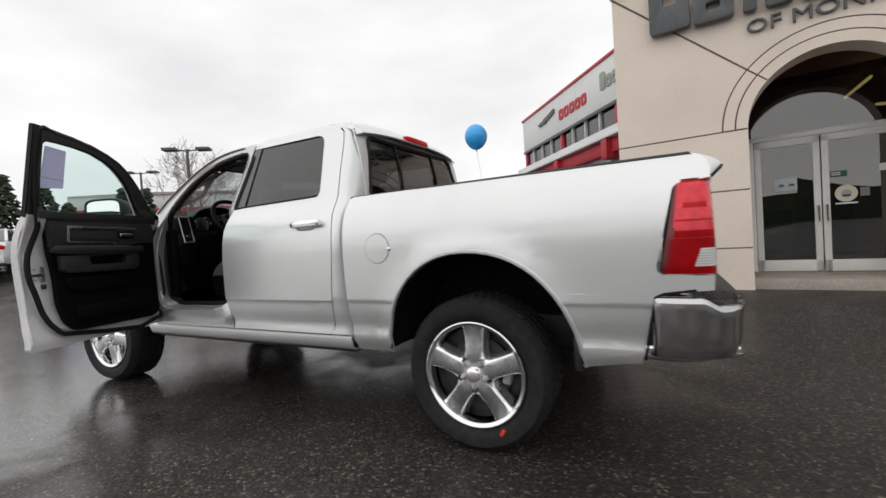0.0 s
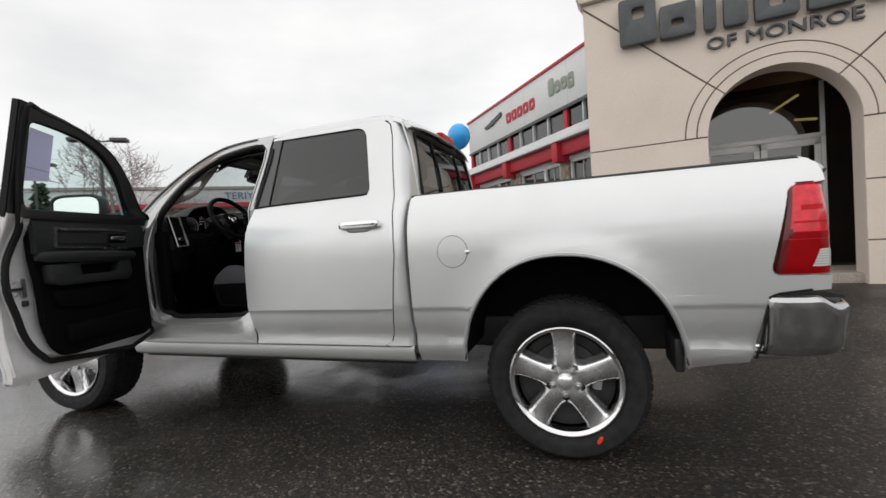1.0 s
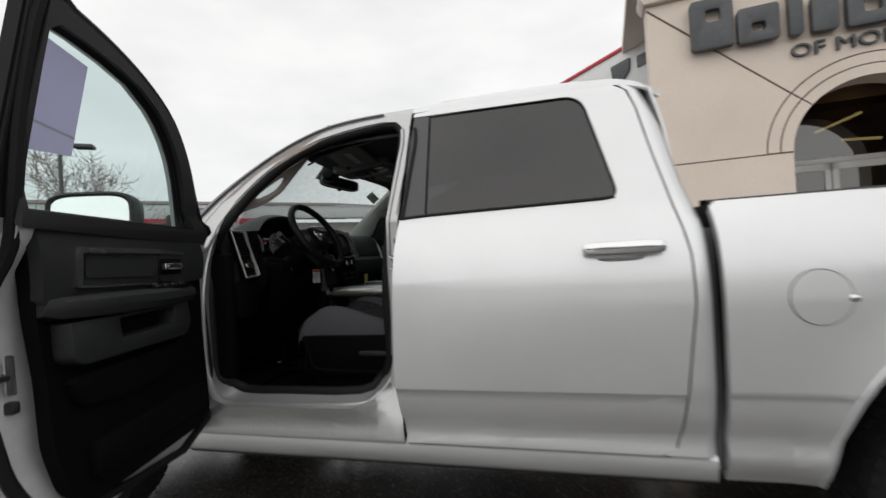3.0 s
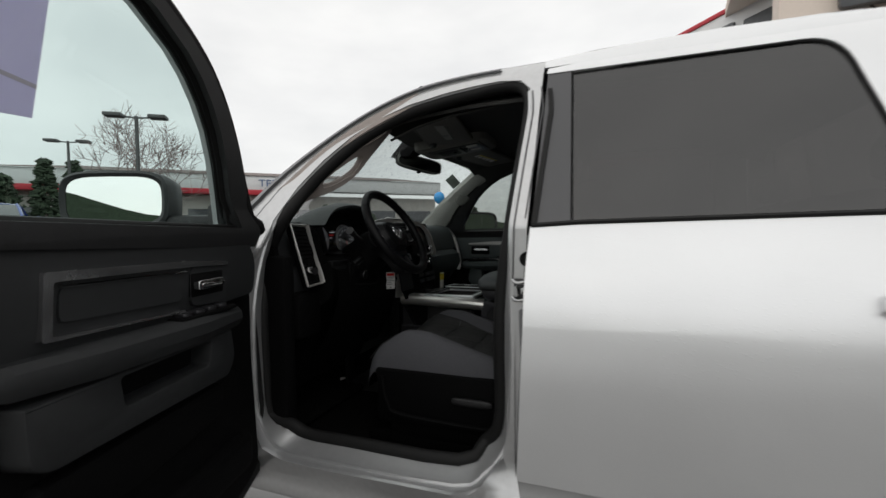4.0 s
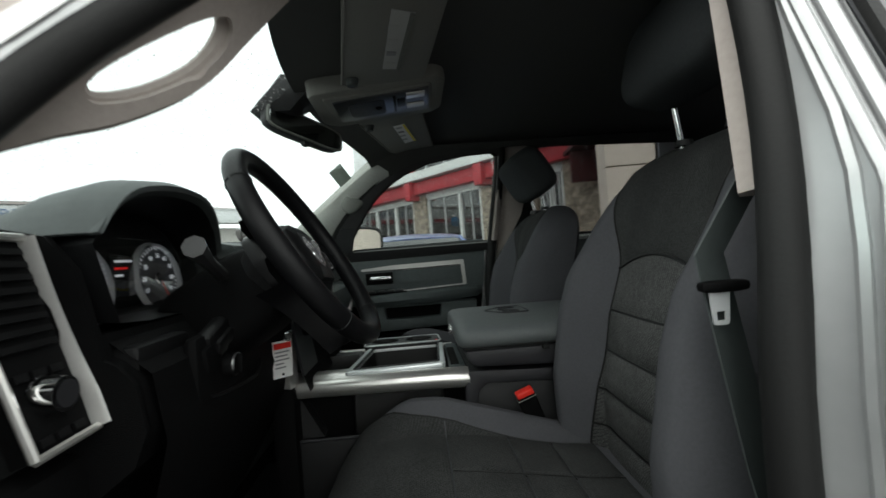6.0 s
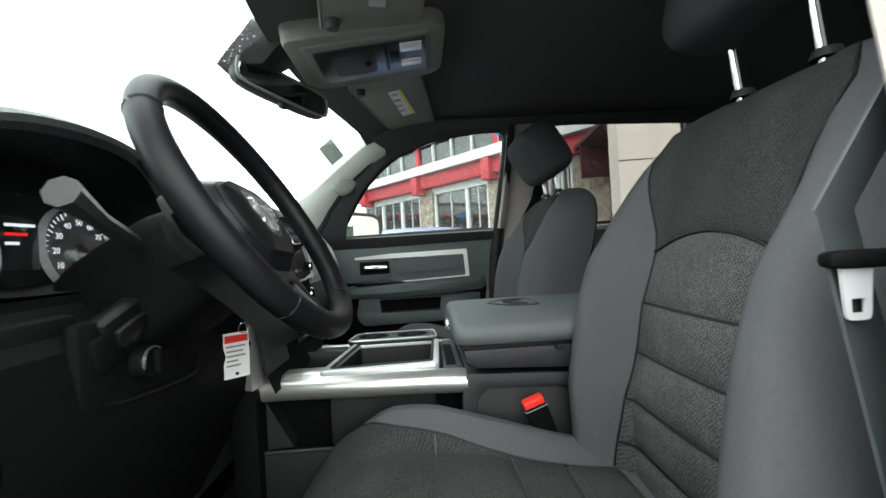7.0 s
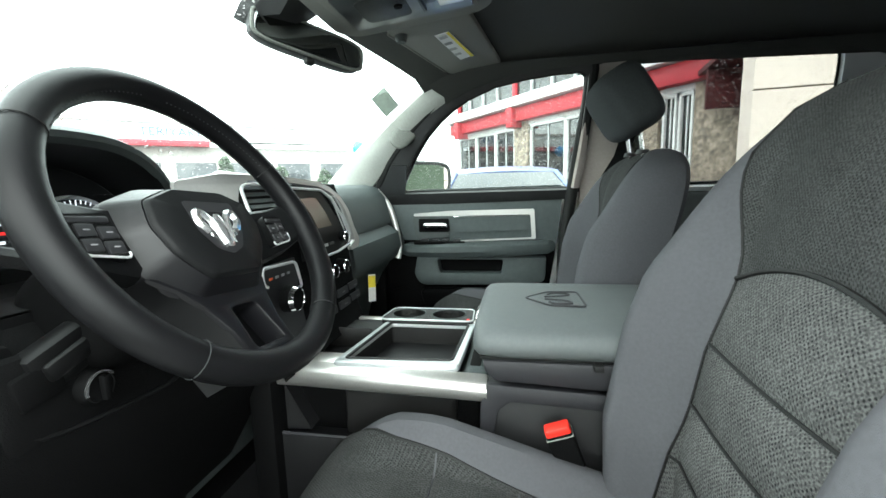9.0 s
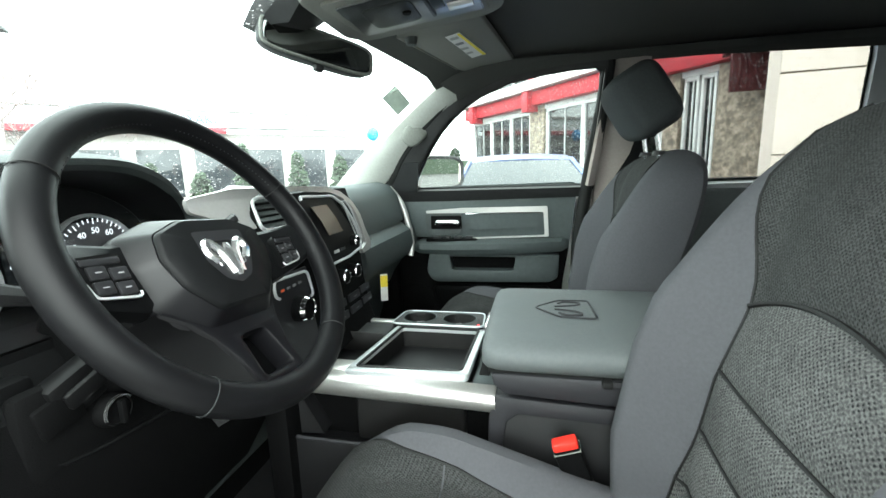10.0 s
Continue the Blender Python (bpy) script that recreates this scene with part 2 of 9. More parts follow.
def wet_asphalt():
    """Dark wet aggregate: single stones of several greys and browns, wetter and smoother in large patches."""
    m = mat("wet_asphalt", (0.034, 0.031, 0.028), 0.60, spec=0.28)
    n, l = m.node_tree.nodes, m.node_tree.links
    b = n["Principled BSDF"]
    tex = n.new("ShaderNodeTexCoord")

    def ranged(socket, a, c, lo, hi):
        r = n.new("ShaderNodeMapRange")
        r.inputs["From Min"].default_value, r.inputs["From Max"].default_value = a, c
        r.inputs["To Min"].default_value, r.inputs["To Max"].default_value = lo, hi
        l.new(socket, r.inputs["Value"])
        return r.outputs["Result"]

    def noise(scale, detail=4.0):
        o = n.new("ShaderNodeTexNoise")
        o.inputs["Scale"].default_value, o.inputs["Detail"].default_value = scale, detail
        l.new(tex.outputs["Object"], o.inputs["Vector"])
        return o.outputs["Fac"]

    v = n.new("ShaderNodeTexVoronoi")
    v.inputs["Scale"].default_value = 85
    l.new(tex.outputs["Object"], v.inputs["Vector"])
    sp = n.new("ShaderNodeSeparateColor")
    l.new(v.outputs["Color"], sp.inputs["Color"])
    ramp = n.new("ShaderNodeValToRGB")
    el = ramp.color_ramp.elements
    el[0].position, el[0].color = 0.0, (0.012, 0.011, 0.0105, 1)
    el[1].position, el[1].color = 1.0, (0.17, 0.145, 0.12, 1)
    for pos, c in ((0.55, (0.025, 0.022, 0.019, 1)), (0.85, (0.045, 0.038, 0.032, 1)), (0.94, (0.080, 0.070, 0.060, 1))):
        e = el.new(pos)
        e.color = c
    l.new(sp.outputs["Red"], ramp.inputs["Fac"])
    patch = noise(0.55)
    mx = n.new("ShaderNodeMix")
    mx.data_type, mx.blend_type = "RGBA", "MULTIPLY"
    mx.inputs["Factor"].default_value = 1.0
    l.new(ramp.outputs["Color"], mx.inputs["A"])
    l.new(ranged(patch, 0.35, 0.65, 0.7, 1.25), mx.inputs["B"])
    l.new(mx.outputs["Result"], b.inputs["Base Color"])
    # standing wet in the low stretch ahead of the open door, drier towards the building
    where = n.new("ShaderNodeSeparateXYZ")
    l.new(tex.outputs["Object"], where.inputs["Vector"])

    def maths(op, a, c):
        o = n.new("ShaderNodeMath")
        o.operation = op
        l.new(a, o.inputs[0])
        l.new(c, o.inputs[1])
        return o.outputs["Value"]

    edge = maths("ADD", where.outputs["X"], ranged(noise(1.4), 0.3, 0.7, -0.5, 0.5))
    low = maths("MULTIPLY", ranged(edge, 1.7, 1.2, 0.0, 1.0), ranged(where.outputs["Y"], 2.4, 0.8, 0.0, 1.0))
    low = maths("MULTIPLY", low, ranged(noise(0.8), 0.35, 0.50, 0.8, 1.0))
    dry = maths("MULTIPLY", ranged(noise(1.1), 0.42, 0.60, 0.75, 0.04), ranged(where.outputs["X"], 2.6, 4.4, 1.0, 0.35))
    l.new(maths("MAXIMUM", low, dry), b.inputs["Coat Weight"])
    b.inputs["Coat IOR"].default_value = 1.75
    l.new(maths("MULTIPLY", ranged(noise(2.3), 0.35, 0.65, 0.08, 0.26), ranged(low, 0.2, 0.9, 1.0, 0.35)), b.inputs["Coat Roughness"])
    bp = n.new("ShaderNodeBump")
    bp.invert = True
    bp.inputs["Distance"].default_value = 0.005
    l.new(ranged(noise(1.1), 0.42, 0.60, 0.35, 1.0), bp.inputs["Strength"])
    l.new(v.outputs["Distance"], bp.inputs["Height"])
    l.new(bp.outputs["Normal"], b.inputs["Normal"])
    film = n.new("ShaderNodeBump")
    film.inputs["Strength"].default_value, film.inputs["Distance"].default_value = 0.35, 0.004
    l.new(noise(60, 2.0), film.inputs["Height"])
    l.new(film.outputs["Normal"], b.inputs["Coat Normal"])
    return m


def thin_paper(name, colour):
    """Thin sheet: half of the light is scattered through it."""
    m = mat(name, colour, 0.8, grain=0.04, scale=30)
    n, l = m.node_tree.nodes, m.node_tree.links
    tl = n.new("ShaderNodeBsdfTranslucent")
    tl.inputs["Color"].default_value = (*colour, 1)
    mx = n.new("ShaderNodeMixShader")
    mx.inputs["Fac"].default_value = 0.55
    l.new(n["Principled BSDF"].outputs["BSDF"], mx.inputs[1])
    l.new(tl.outputs["BSDF"], mx.inputs[2])
    l.new(mx.outputs["Shader"], n["Material Output"].inputs["Surface"])
    return m


M = {
    "silver": drops(mat("silver_paint", (0.715, 0.725, 0.735), 0.34, 0.58, grain=0.03, scale=900, stain=0.03, stain_scale=3, coat=0.6), 0.10, 120),
    # body silver darkened to paint the shade on the pillar steps
    "pillarpaint": mat("shade_darkened_pillar_silver", (0.19, 0.193, 0.20), 0.30, 0.8, grain=0.05, scale=40),
    "doorpress": mat("pale_silver_door_pressing", (0.73, 0.72, 0.725), 0.38, 0.20, grain=0.05, scale=30, stain=0.05, stain_scale=6, coat=0.2),
    # body silver darkened: the lost sky light round the opening is in the colour
    "framepaint": mat("sky_shaded_ring_silver", (0.50, 0.505, 0.51), 0.30, 0.65, grain=0.04, scale=60, coat=0.3),
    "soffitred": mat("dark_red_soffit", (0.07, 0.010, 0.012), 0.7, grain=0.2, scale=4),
    "dooralu": mat("white_enamelled_door_frame", (0.80, 0.80, 0.785), 0.45, grain=0.03, scale=30, stain=0.04, stain_scale=3),
    # same silver as the body, toned down to paint the shade inside the jamb
    "jamb": mat("shade_toned_silver_paint", (0.46, 0.463, 0.468), 0.32, 0.55, grain=0.04, scale=30, coat=0.3),
    "brightmetal": mat("bright_chrome", (0.86, 0.86, 0.87), 0.16, 0.9, rough_var=0.06, stain_scale=9),
    "liner": mat("matt_black_liner", (0.010, 0.010, 0.010), 0.95, grain=0.2, scale=20, spec=0.1),
    "chrome": mat("chrome", (0.74, 0.74, 0.75), 0.09, 1.0, grain=0.02, scale=300),
    "bumperchrome": mat("wet_bumper_chrome", (0.50, 0.50, 0.51), 0.12, 1.0, grain=0.02, scale=200),
    "coverblack": mat("soft_black_cover", (0.006, 0.0062, 0.0067), 0.45, spec=0.13, grain=0.1, scale=60, bump=0.10, bump_scale=1400),
    "spoke": mat("grey_chrome_spoke", (0.52, 0.52, 0.53), 0.24, 0.95, grain=0.04, scale=60, rough_var=0.06, stain_scale=9),
    "rubber": mat("tyre_rubber", (0.017, 0.017, 0.018), 0.72, spec=0.28, grain=0.35, scale=25, bump=0.3, bump_scale=150),
    "seal": mat("black_rubber_seal", (0.010, 0.010, 0.010), 0.6, bump=0.1, spec=0.22),
    "blackplastic": mat("black_plastic", (0.018, 0.018, 0.019), 0.5, grain=0.15, scale=60, bump=0.25, bump_scale=700),
    "applique": mat("dark_gloss_pillar_cover", (0.045, 0.046, 0.05), 0.28, coat=0.3),
    "tailred": mat("red_lamp_lens", (0.56, 0.004, 0.008), 0.22, coat=0.08, spec=0.15, grain=0.15, scale=14),
    "tailred2": mat("dark_red_lamp_lens", (0.34, 0.003, 0.006), 0.22, coat=0.08, spec=0.15, grain=0.15, scale=14),
    "tailhot": mat("bright_red_lamp_lens", (0.78, 0.020, 0.040), 0.20, coat=0.30, spec=0.4, grain=0.2, scale=30),
    "tailred3": mat("maroon_lamp_edge", (0.13, 0.002, 0.006), 0.22, coat=0.2),
    # dark grey that paints the shade in gaps and grooves
    "gap": mat("painted_gap_shade", (0.09, 0.09, 0.093), 0.6),
    "lampwhite": mat("clear_lamp_lens", (0.75, 0.74, 0.72), 0.2, coat=0.6),
    "privacy": drops_on(glass("privacy_glass", (0.23, 0.233, 0.24), mirror=0.085)),
    "tinted": rainy_glass("rain_spotted_privacy_glass", (0.42, 0.43, 0.43), 170, 0.35, 0.5, dew=(0.20, 0.205, 0.205)),
    "clear": rainy_glass("rain_spotted_window", (0.64, 0.67, 0.66), 190, 0.75, 0.35, film=0.05, dew=(0.20, 0.205, 0.205)),
    "doorglass": glass("clear_door_glass", (0.86, 0.93, 0.92), mirror=0.02),
    "windshield": rainy_glass("rain_spotted_windscreen", (0.66, 0.715, 0.71), 150, 1.0, 0.35, film=0.07, dew=(0.17, 0.176, 0.176)),
    "mirror": mat("mirror_glass", (0.9, 0.9, 0.9), 0.01, 1.0),
    "asphalt": wet_asphalt(),
    "tyre_mark": mat("red_chalk_mark", (0.8, 0.05, 0.02), 0.7),
    "trim": mat("dark_grey_trim", (0.042, 0.050, 0.050), 0.55, grain=0.08, scale=80, bump=0.35, bump_scale=900),
    "trim2": mat("grey_soft_trim", (0.052, 0.064, 0.065), 0.6, grain=0.08, scale=60, bump=0.35, bump_scale=900),
    "doorblack": mat("darkened_door_trim", (0.017, 0.018, 0.019), 0.55, grain=0.1, scale=60, bump=0.3, bump_scale=800, spec=0.3),
    "button": mat("black_button", (0.0040, 0.0040, 0.0043), 0.45, spec=0.2),
    # black trim darkened beyond its own tone, so cabin shade is in the colour
    "trimblack": mat("shade_darkened_black_trim", (0.0019, 0.0019, 0.0021), 0.7, spec=0.09, grain=0.1, scale=60, bump=0.3, bump_scale=800),
    "restcloth": mat("dark_grey_headrest_cloth", (0.042, 0.046, 0.048), 0.9, spec=0.15, grain=0.08, scale=200, bump=0.25, bump_scale=1200),
    "lens": glass("instrument_lens_glass", (0.95, 0.95, 0.95), mirror=0.05),
    "armblack": mat("satin_black_spoke", (0.0015, 0.0015, 0.0018), 0.5, spec=0.08, bump=0.1, bump_scale=1200),
    "leather": mat("black_stitched_leather", (0.0048, 0.0048, 0.0054), 0.42, spec=0.14, grain=0.1, scale=50, bump=0.10, bump_scale=1400),
    "vinyl": mat("grey_bolster_cloth", (0.071, 0.0715, 0.078), 0.9, spec=0.12, grain=0.06, scale=200, bump=0.25, bump_scale=1200),
    "cloth": weave("charcoal_woven_cloth", (0.088, 0.089, 0.087), (0.046, 0.0465, 0.046), (0.010, 0.010, 0.011)),
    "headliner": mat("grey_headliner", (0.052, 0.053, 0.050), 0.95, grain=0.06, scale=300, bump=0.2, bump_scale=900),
    "pillarpale": mat("pale_grey_pillar_trim", (0.34, 0.345, 0.32), 0.8, grain=0.05, scale=120, bump=0.2, bump_scale=900),
    "pillartrim": mat("warm_grey_pillar_trim", (0.37, 0.325, 0.30), 0.8, grain=0.05, scale=120, bump=0.2, bump_scale=900),
    "silverpaint": mat("satin_silver_paint", (0.46, 0.452, 0.44), 0.38, 0.45, grain=0.03, scale=200, coat=0.1),
    "satin": mat("satin_silver_trim", (0.66, 0.645, 0.62), 0.30, 0.85, grain=0.03, scale=200),
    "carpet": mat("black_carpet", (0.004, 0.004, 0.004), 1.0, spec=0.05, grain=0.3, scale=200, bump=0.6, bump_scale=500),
    "gauge": mat("gauge_face", (0.02, 0.02, 0.022), 0.3),
    "dialface": mat("dark_grey_dial", (0.10, 0.10, 0.105), 0.5, spec=0.2),
    "gaugewhite": mat("backlit_gauge_print", (0.7, 0.7, 0.7), 0.6),
    "redlamp": mat("lit_red_warning_lamp", (0.8, 0.02, 0.02), 0.4),
    "white": mat("white_print", (0.8, 0.8, 0.78), 0.6),
    "paper": mat("white_paper_tag", (0.78, 0.77, 0.76), 0.8, grain=0.03, scale=40),
    "yellow": mat("yellow_print", (0.8, 0.65, 0.05), 0.6),
    "redplastic": mat("red_buckle_plastic", (0.75, 0.03, 0.02), 0.35),
    "screen": mat("dark_display", (0.02, 0.022, 0.025), 0.08, coat=0.6),
    "stucco": mat("beige_stucco", (0.80, 0.695, 0.61), 0.9, grain=0.06, scale=90, stain=0.06, stain_scale=0.8, bump=0.25, bump_scale=160),
    # brown that paints the shadow in the stucco joints
    "groove": mat("shadowed_joint_brown", (0.16, 0.12, 0.10), 0.95),
    "letter": mat("dark_grey_sign_metal", (0.085, 0.09, 0.095), 0.45, 0.2, grain=0.1, scale=12),
    "alu": mat("anodised_aluminium", (0.58, 0.59, 0.60), 0.4, 0.3, grain=0.05, scale=30),
    "shopglass": glass("shop_glass", (0.30, 0.305, 0.31), mirror=0.13),
    "concrete": mat("worn_concrete", (0.36, 0.32, 0.28), 0.85, grain=0.15, scale=40, stain=0.15, stain_scale=3, bump=0.3, bump_scale=150),
    "wingwhite": mat("white_cladding", (0.76, 0.77, 0.77), 0.6, grain=0.02, scale=10, stain=0.03, stain_scale=0.5),
    "red": mat("red_fascia", (0.50, 0.028, 0.045), 0.5, grain=0.06, scale=8),
    "dark": mat("dark_showroom", (0.02, 0.02, 0.022), 0.8, grain=0.3, scale=3),
    "lilac": thin_paper("backlit_paper", (0.80, 0.74, 0.90)),
    "lilac2": mat("paper_fold_shade", (0.46, 0.45, 0.50), 0.8),
    "greyprint": mat("grey_print", (0.25, 0.25, 0.26), 0.8),
    "shade": glass("windscreen_shade_band", (0.55, 0.75, 0.75), mirror=0.0),
    "sticker": mat("faded_green_sticker", (0.52, 0.60, 0.52), 0.6, grain=0.1, scale=60),
    "screenlit": mat("grey_touch_screen", (0.15, 0.125, 0.10), 0.25, coat=0.3),
    "amber": mat("amber_lamp", (0.8, 0.12, 0.04), 0.4),
    "cloth2": weave("charcoal_fine_cloth", (0.044, 0.045, 0.045), (0.024, 0.0245, 0.024), (0.008, 0.008, 0.008), 0.0050, 0.0068),
    "labelgrey": mat("pale_grey_label", (0.42, 0.42, 0.41), 0.8),
    "speaker": mat("grey_speaker_cloth", (0.16, 0.165, 0.15), 0.9, grain=0.3, scale=400),
    "vinyldark": mat("grey_box_trim", (0.0155, 0.0152, 0.0185), 0.6, grain=0.06, scale=100, bump=0.25, bump_scale=900),
    "lidgrey": mat("grey_vinyl_lid", (0.085, 0.094, 0.096), 0.55, grain=0.06, scale=160, bump=0.3, bump_scale=1000),
    "visorcloth": mat("warm_grey_visor_cloth", (0.21, 0.207, 0.192), 0.9, grain=0.05, scale=300, bump=0.2, bump_scale=900),
    "consoleside": mat("charcoal_console_plastic", (0.0052, 0.0051, 0.0060), 0.5, grain=0.08, scale=60, bump=0.3, bump_scale=900),
    "binblack": mat("brown_black_bin_plastic", (0.0042, 0.0038, 0.0038), 0.5, grain=0.1, scale=40, bump=0.3, bump_scale=900),
    "coverbevel": mat("satin_black_cover_edge", (0.0046, 0.0045, 0.0055), 0.36, spec=0.28, grain=0.06, scale=60, bump=0.12, bump_scale=1400),
    "traymetal": mat("satin_bright_tray_metal", (0.62, 0.65, 0.66), 0.34, 0.55, grain=0.03, scale=200),
    "roomglass": mat("dimmed_mirror_glass", (0.25, 0.26, 0.26), 0.03, 1.0),
    "foliage": mat("dark_conifer_leaf", (0.035, 0.055, 0.03), 0.8, grain=0.5, scale=3),
    "bark": mat("bare_bark", (0.27, 0.21, 0.20), 0.9, grain=0.3, scale=8),
    "pole": mat("painted_steel_pole", (0.10, 0.10, 0.10), 0.5),
    "roofbrown": mat("brown_shingle", (0.16, 0.13, 0.12), 0.9, grain=0.2, scale=4),
    "signblue": mat("blue_sign_letter", (0.10, 0.16, 0.30), 0.5),
    "mallwall": mat("pale_mall_wall", (0.45, 0.43, 0.40), 0.9, grain=0.05, scale=3),
    "bluepaint": drops(mat("pale_blue_paint", (0.16, 0.22, 0.45), 0.3, 0.4, coat=0.7), 0.2, 60),
    "whitepaint": mat("white_car_paint", (0.75, 0.75, 0.76), 0.3, coat=0.7),
    "darkblue": mat("blue_car_paint", (0.02, 0.06, 0.30), 0.3, 0.3, coat=0.7),
    "carglass": mat("dark_car_glass", (0.02, 0.025, 0.03), 0.05, coat=0.5),
    "neon": mat("neon_yellow_chalk", (0.55, 0.85, 0.08), 0.7),
    "balloon": mat("blue_balloon", (0.03, 0.40, 0.92), 0.25, coat=0.3),
    "tube": None,
    "interior": mat("showroom_wall", (0.30, 0.20, 0.10), 0.9, grain=0.4, scale=1.2),
    "greenlogo": mat("grey_green_sign", (0.30, 0.34, 0.28), 0.5),
    "notice": mat("pale_blue_notice", (0.50, 0.58, 0.62), 0.7, grain=0.05, scale=40),
    "cream": mat("cream_sticker", (0.72, 0.68, 0.56), 0.7, grain=0.05, scale=40),
    "darkgreen": mat("dark_green_label", (0.03, 0.10, 0.06), 0.6),
    "stone": mat("rough_stone_cladding", (0.30, 0.25, 0.20), 0.9, grain=0.4, scale=7, stain=0.3, stain_scale=14, bump=0.5, bump_scale=60),
}


def glow(name, colour, strength):
    m = bpy.data.materials.new(name)
    m.use_nodes = True
    b = m.node_tree.nodes["Principled BSDF"]
    b.inputs["Base Color"].default_value = (*colour, 1)
    b.inputs["Emission Color"].default_value = (*colour, 1)
    b.inputs["Emission Strength"].default_value = strength
    return m


M["tube"] = glow("fluorescent_tube", (1.0, 0.78, 0.30), 2.2)
for glow, tone, power in (("gaugewhite", (0.85, 0.9, 1.0), 0.16), ("redlamp", (1.0, 0.02, 0.02), 0.12)):
    lit = M[glow].node_tree.nodes["Principled BSDF"]
    lit.inputs["Emission Color"].default_value = (*tone, 1)
    lit.inputs["Emission Strength"].default_value = power


# ---- mesh helpers ----
def finish(bm, angle=38):
    bmesh.ops.remove_doubles(bm, verts=bm.verts, dist=1e-5)
    bmesh.ops.recalc_face_normals(bm, faces=bm.faces)
    for f in bm.faces:
        f.smooth = True
    for e in bm.edges:
        if len(e.link_faces) == 2:
            e.smooth = e.calc_face_angle(0) < radians(angle)
    return bm


def part(name, bm, material, parent=None, label="", angle=38):
    """One mesh object out of a bmesh, under a thing or a part."""
    finish(bm, angle)
    me = bpy.data.meshes.new(name)
    bm.to_mesh(me)
    bm.free()
    me.materials.append(M[material] if isinstance(material, str) else material)
    ob = new(name, me)
    while parent and parent.parent and parent.parent.parent:
        parent = parent.parent
    ob.parent = parent
    return tagged(ob, label)


def join(*bms):
    out = bmesh.new()
    for b in bms:
        me = bpy.data.meshes.new("tmp")
        b.to_mesh(me)
        b.free()
        out.from_mesh(me)
        bpy.data.meshes.remove(me)
    return out


def moved(bm, m):
    bmesh.ops.transform(bm, matrix=m, verts=bm.verts)
    return bm


def rbox(x0, x1, y0, y1, z0, z1, r=0.01, seg=2):
    """A box with rounded edges."""
    bm = bmesh.new()
    bmesh.ops.create_cube(bm, size=1)
    for v in bm.verts:
        v.co = Vector((x0 + (v.co.x + .5) * (x1 - x0), y0 + (v.co.y + .5) * (y1 - y0), z0 + (v.co.z + .5) * (z1 - z0)))
    r = min(r, 0.49 * min(abs(x1 - x0), abs(y1 - y0), abs(z1 - z0)))
    if r > 0:
        bmesh.ops.bevel(bm, geom=list(bm.edges), offset=r, segments=seg, profile=0.5, affect="EDGES")
    return bm


def loft(rows, closed=False, caps=False):
    """A skin over rows of points; closed joins each row's ends."""
    bm = bmesh.new()
    vs = [[bm.verts.new(p) for p in row] for row in rows]
    n = len(rows[0])
    for a, b in zip(vs, vs[1:]):
        for i in range(n if closed else n - 1):
            j = (i + 1) % n
            bm.faces.new((a[i], a[j], b[j], b[i]))
    if caps and closed:
        bm.faces.new(vs[0][::-1])
        bm.faces.new(vs[-1])
    return bm


def thick(bm, t):
    bmesh.ops.recalc_face_normals(bm, faces=bm.faces)
    bmesh.ops.solidify(bm, geom=list(bm.faces), thickness=t)
    return bm


def sheet(rows, t):
    return thick(loft(rows), t)


def tube(pts, r, seg=8, closed=False, flat=1.0):
    """A round bar along points; r may be a list."""
    pts = [Vector(p) for p in pts]
    n = len(pts)
    rows, up = [], None
    for i, p in enumerate(pts):
        a = pts[i - 1] if (i or closed) else p
        b = pts[(i + 1) % n] if (i < n - 1 or closed) else p
        d = (b - a).normalized()
        if up is None:
            up = d.orthogonal().normalized()
        up = (up - d * up.dot(d)).normalized()
        side = d.cross(up)
        rr = r[i] if isinstance(r, (list, tuple)) else r
        rows.append([p + (up * math.cos(2 * math.pi * k / seg) + side * flat * math.sin(2 * math.pi * k / seg)) * rr for k in range(seg)])
    if closed:
        rows.append(rows[0])
    return loft(rows, True, not closed)


def lathe(profile, seg=48, axis="Y", arc=(0, 360)):
    """Turns (along, radius) points round an axis."""
    rows = []
    for k in range(seg + 1):
        a = radians(arc[0] + (arc[1] - arc[0]) * k / seg)
        c, s = math.cos(a), math.sin(a)
        if axis == "Y":
            rows.append([(r * c, y, r * s) for y, r in profile])
        elif axis == "Z":
            rows.append([(r * c, r * s, y) for y, r in profile])
        else:
            rows.append([(y, r * c, r * s) for y, r in profile])
    return loft(rows)


def fill(outline, holes=()):
    """Flat triangles over a 2D outline with holes, as (points, triangles)."""
    loops = [[Vector((a, b, 0)) for a, b in loop] for loop in (outline, *holes)]
    tris = geometry.tessellate_polygon(loops)
    return [p for loop in loops for p in loop], tris


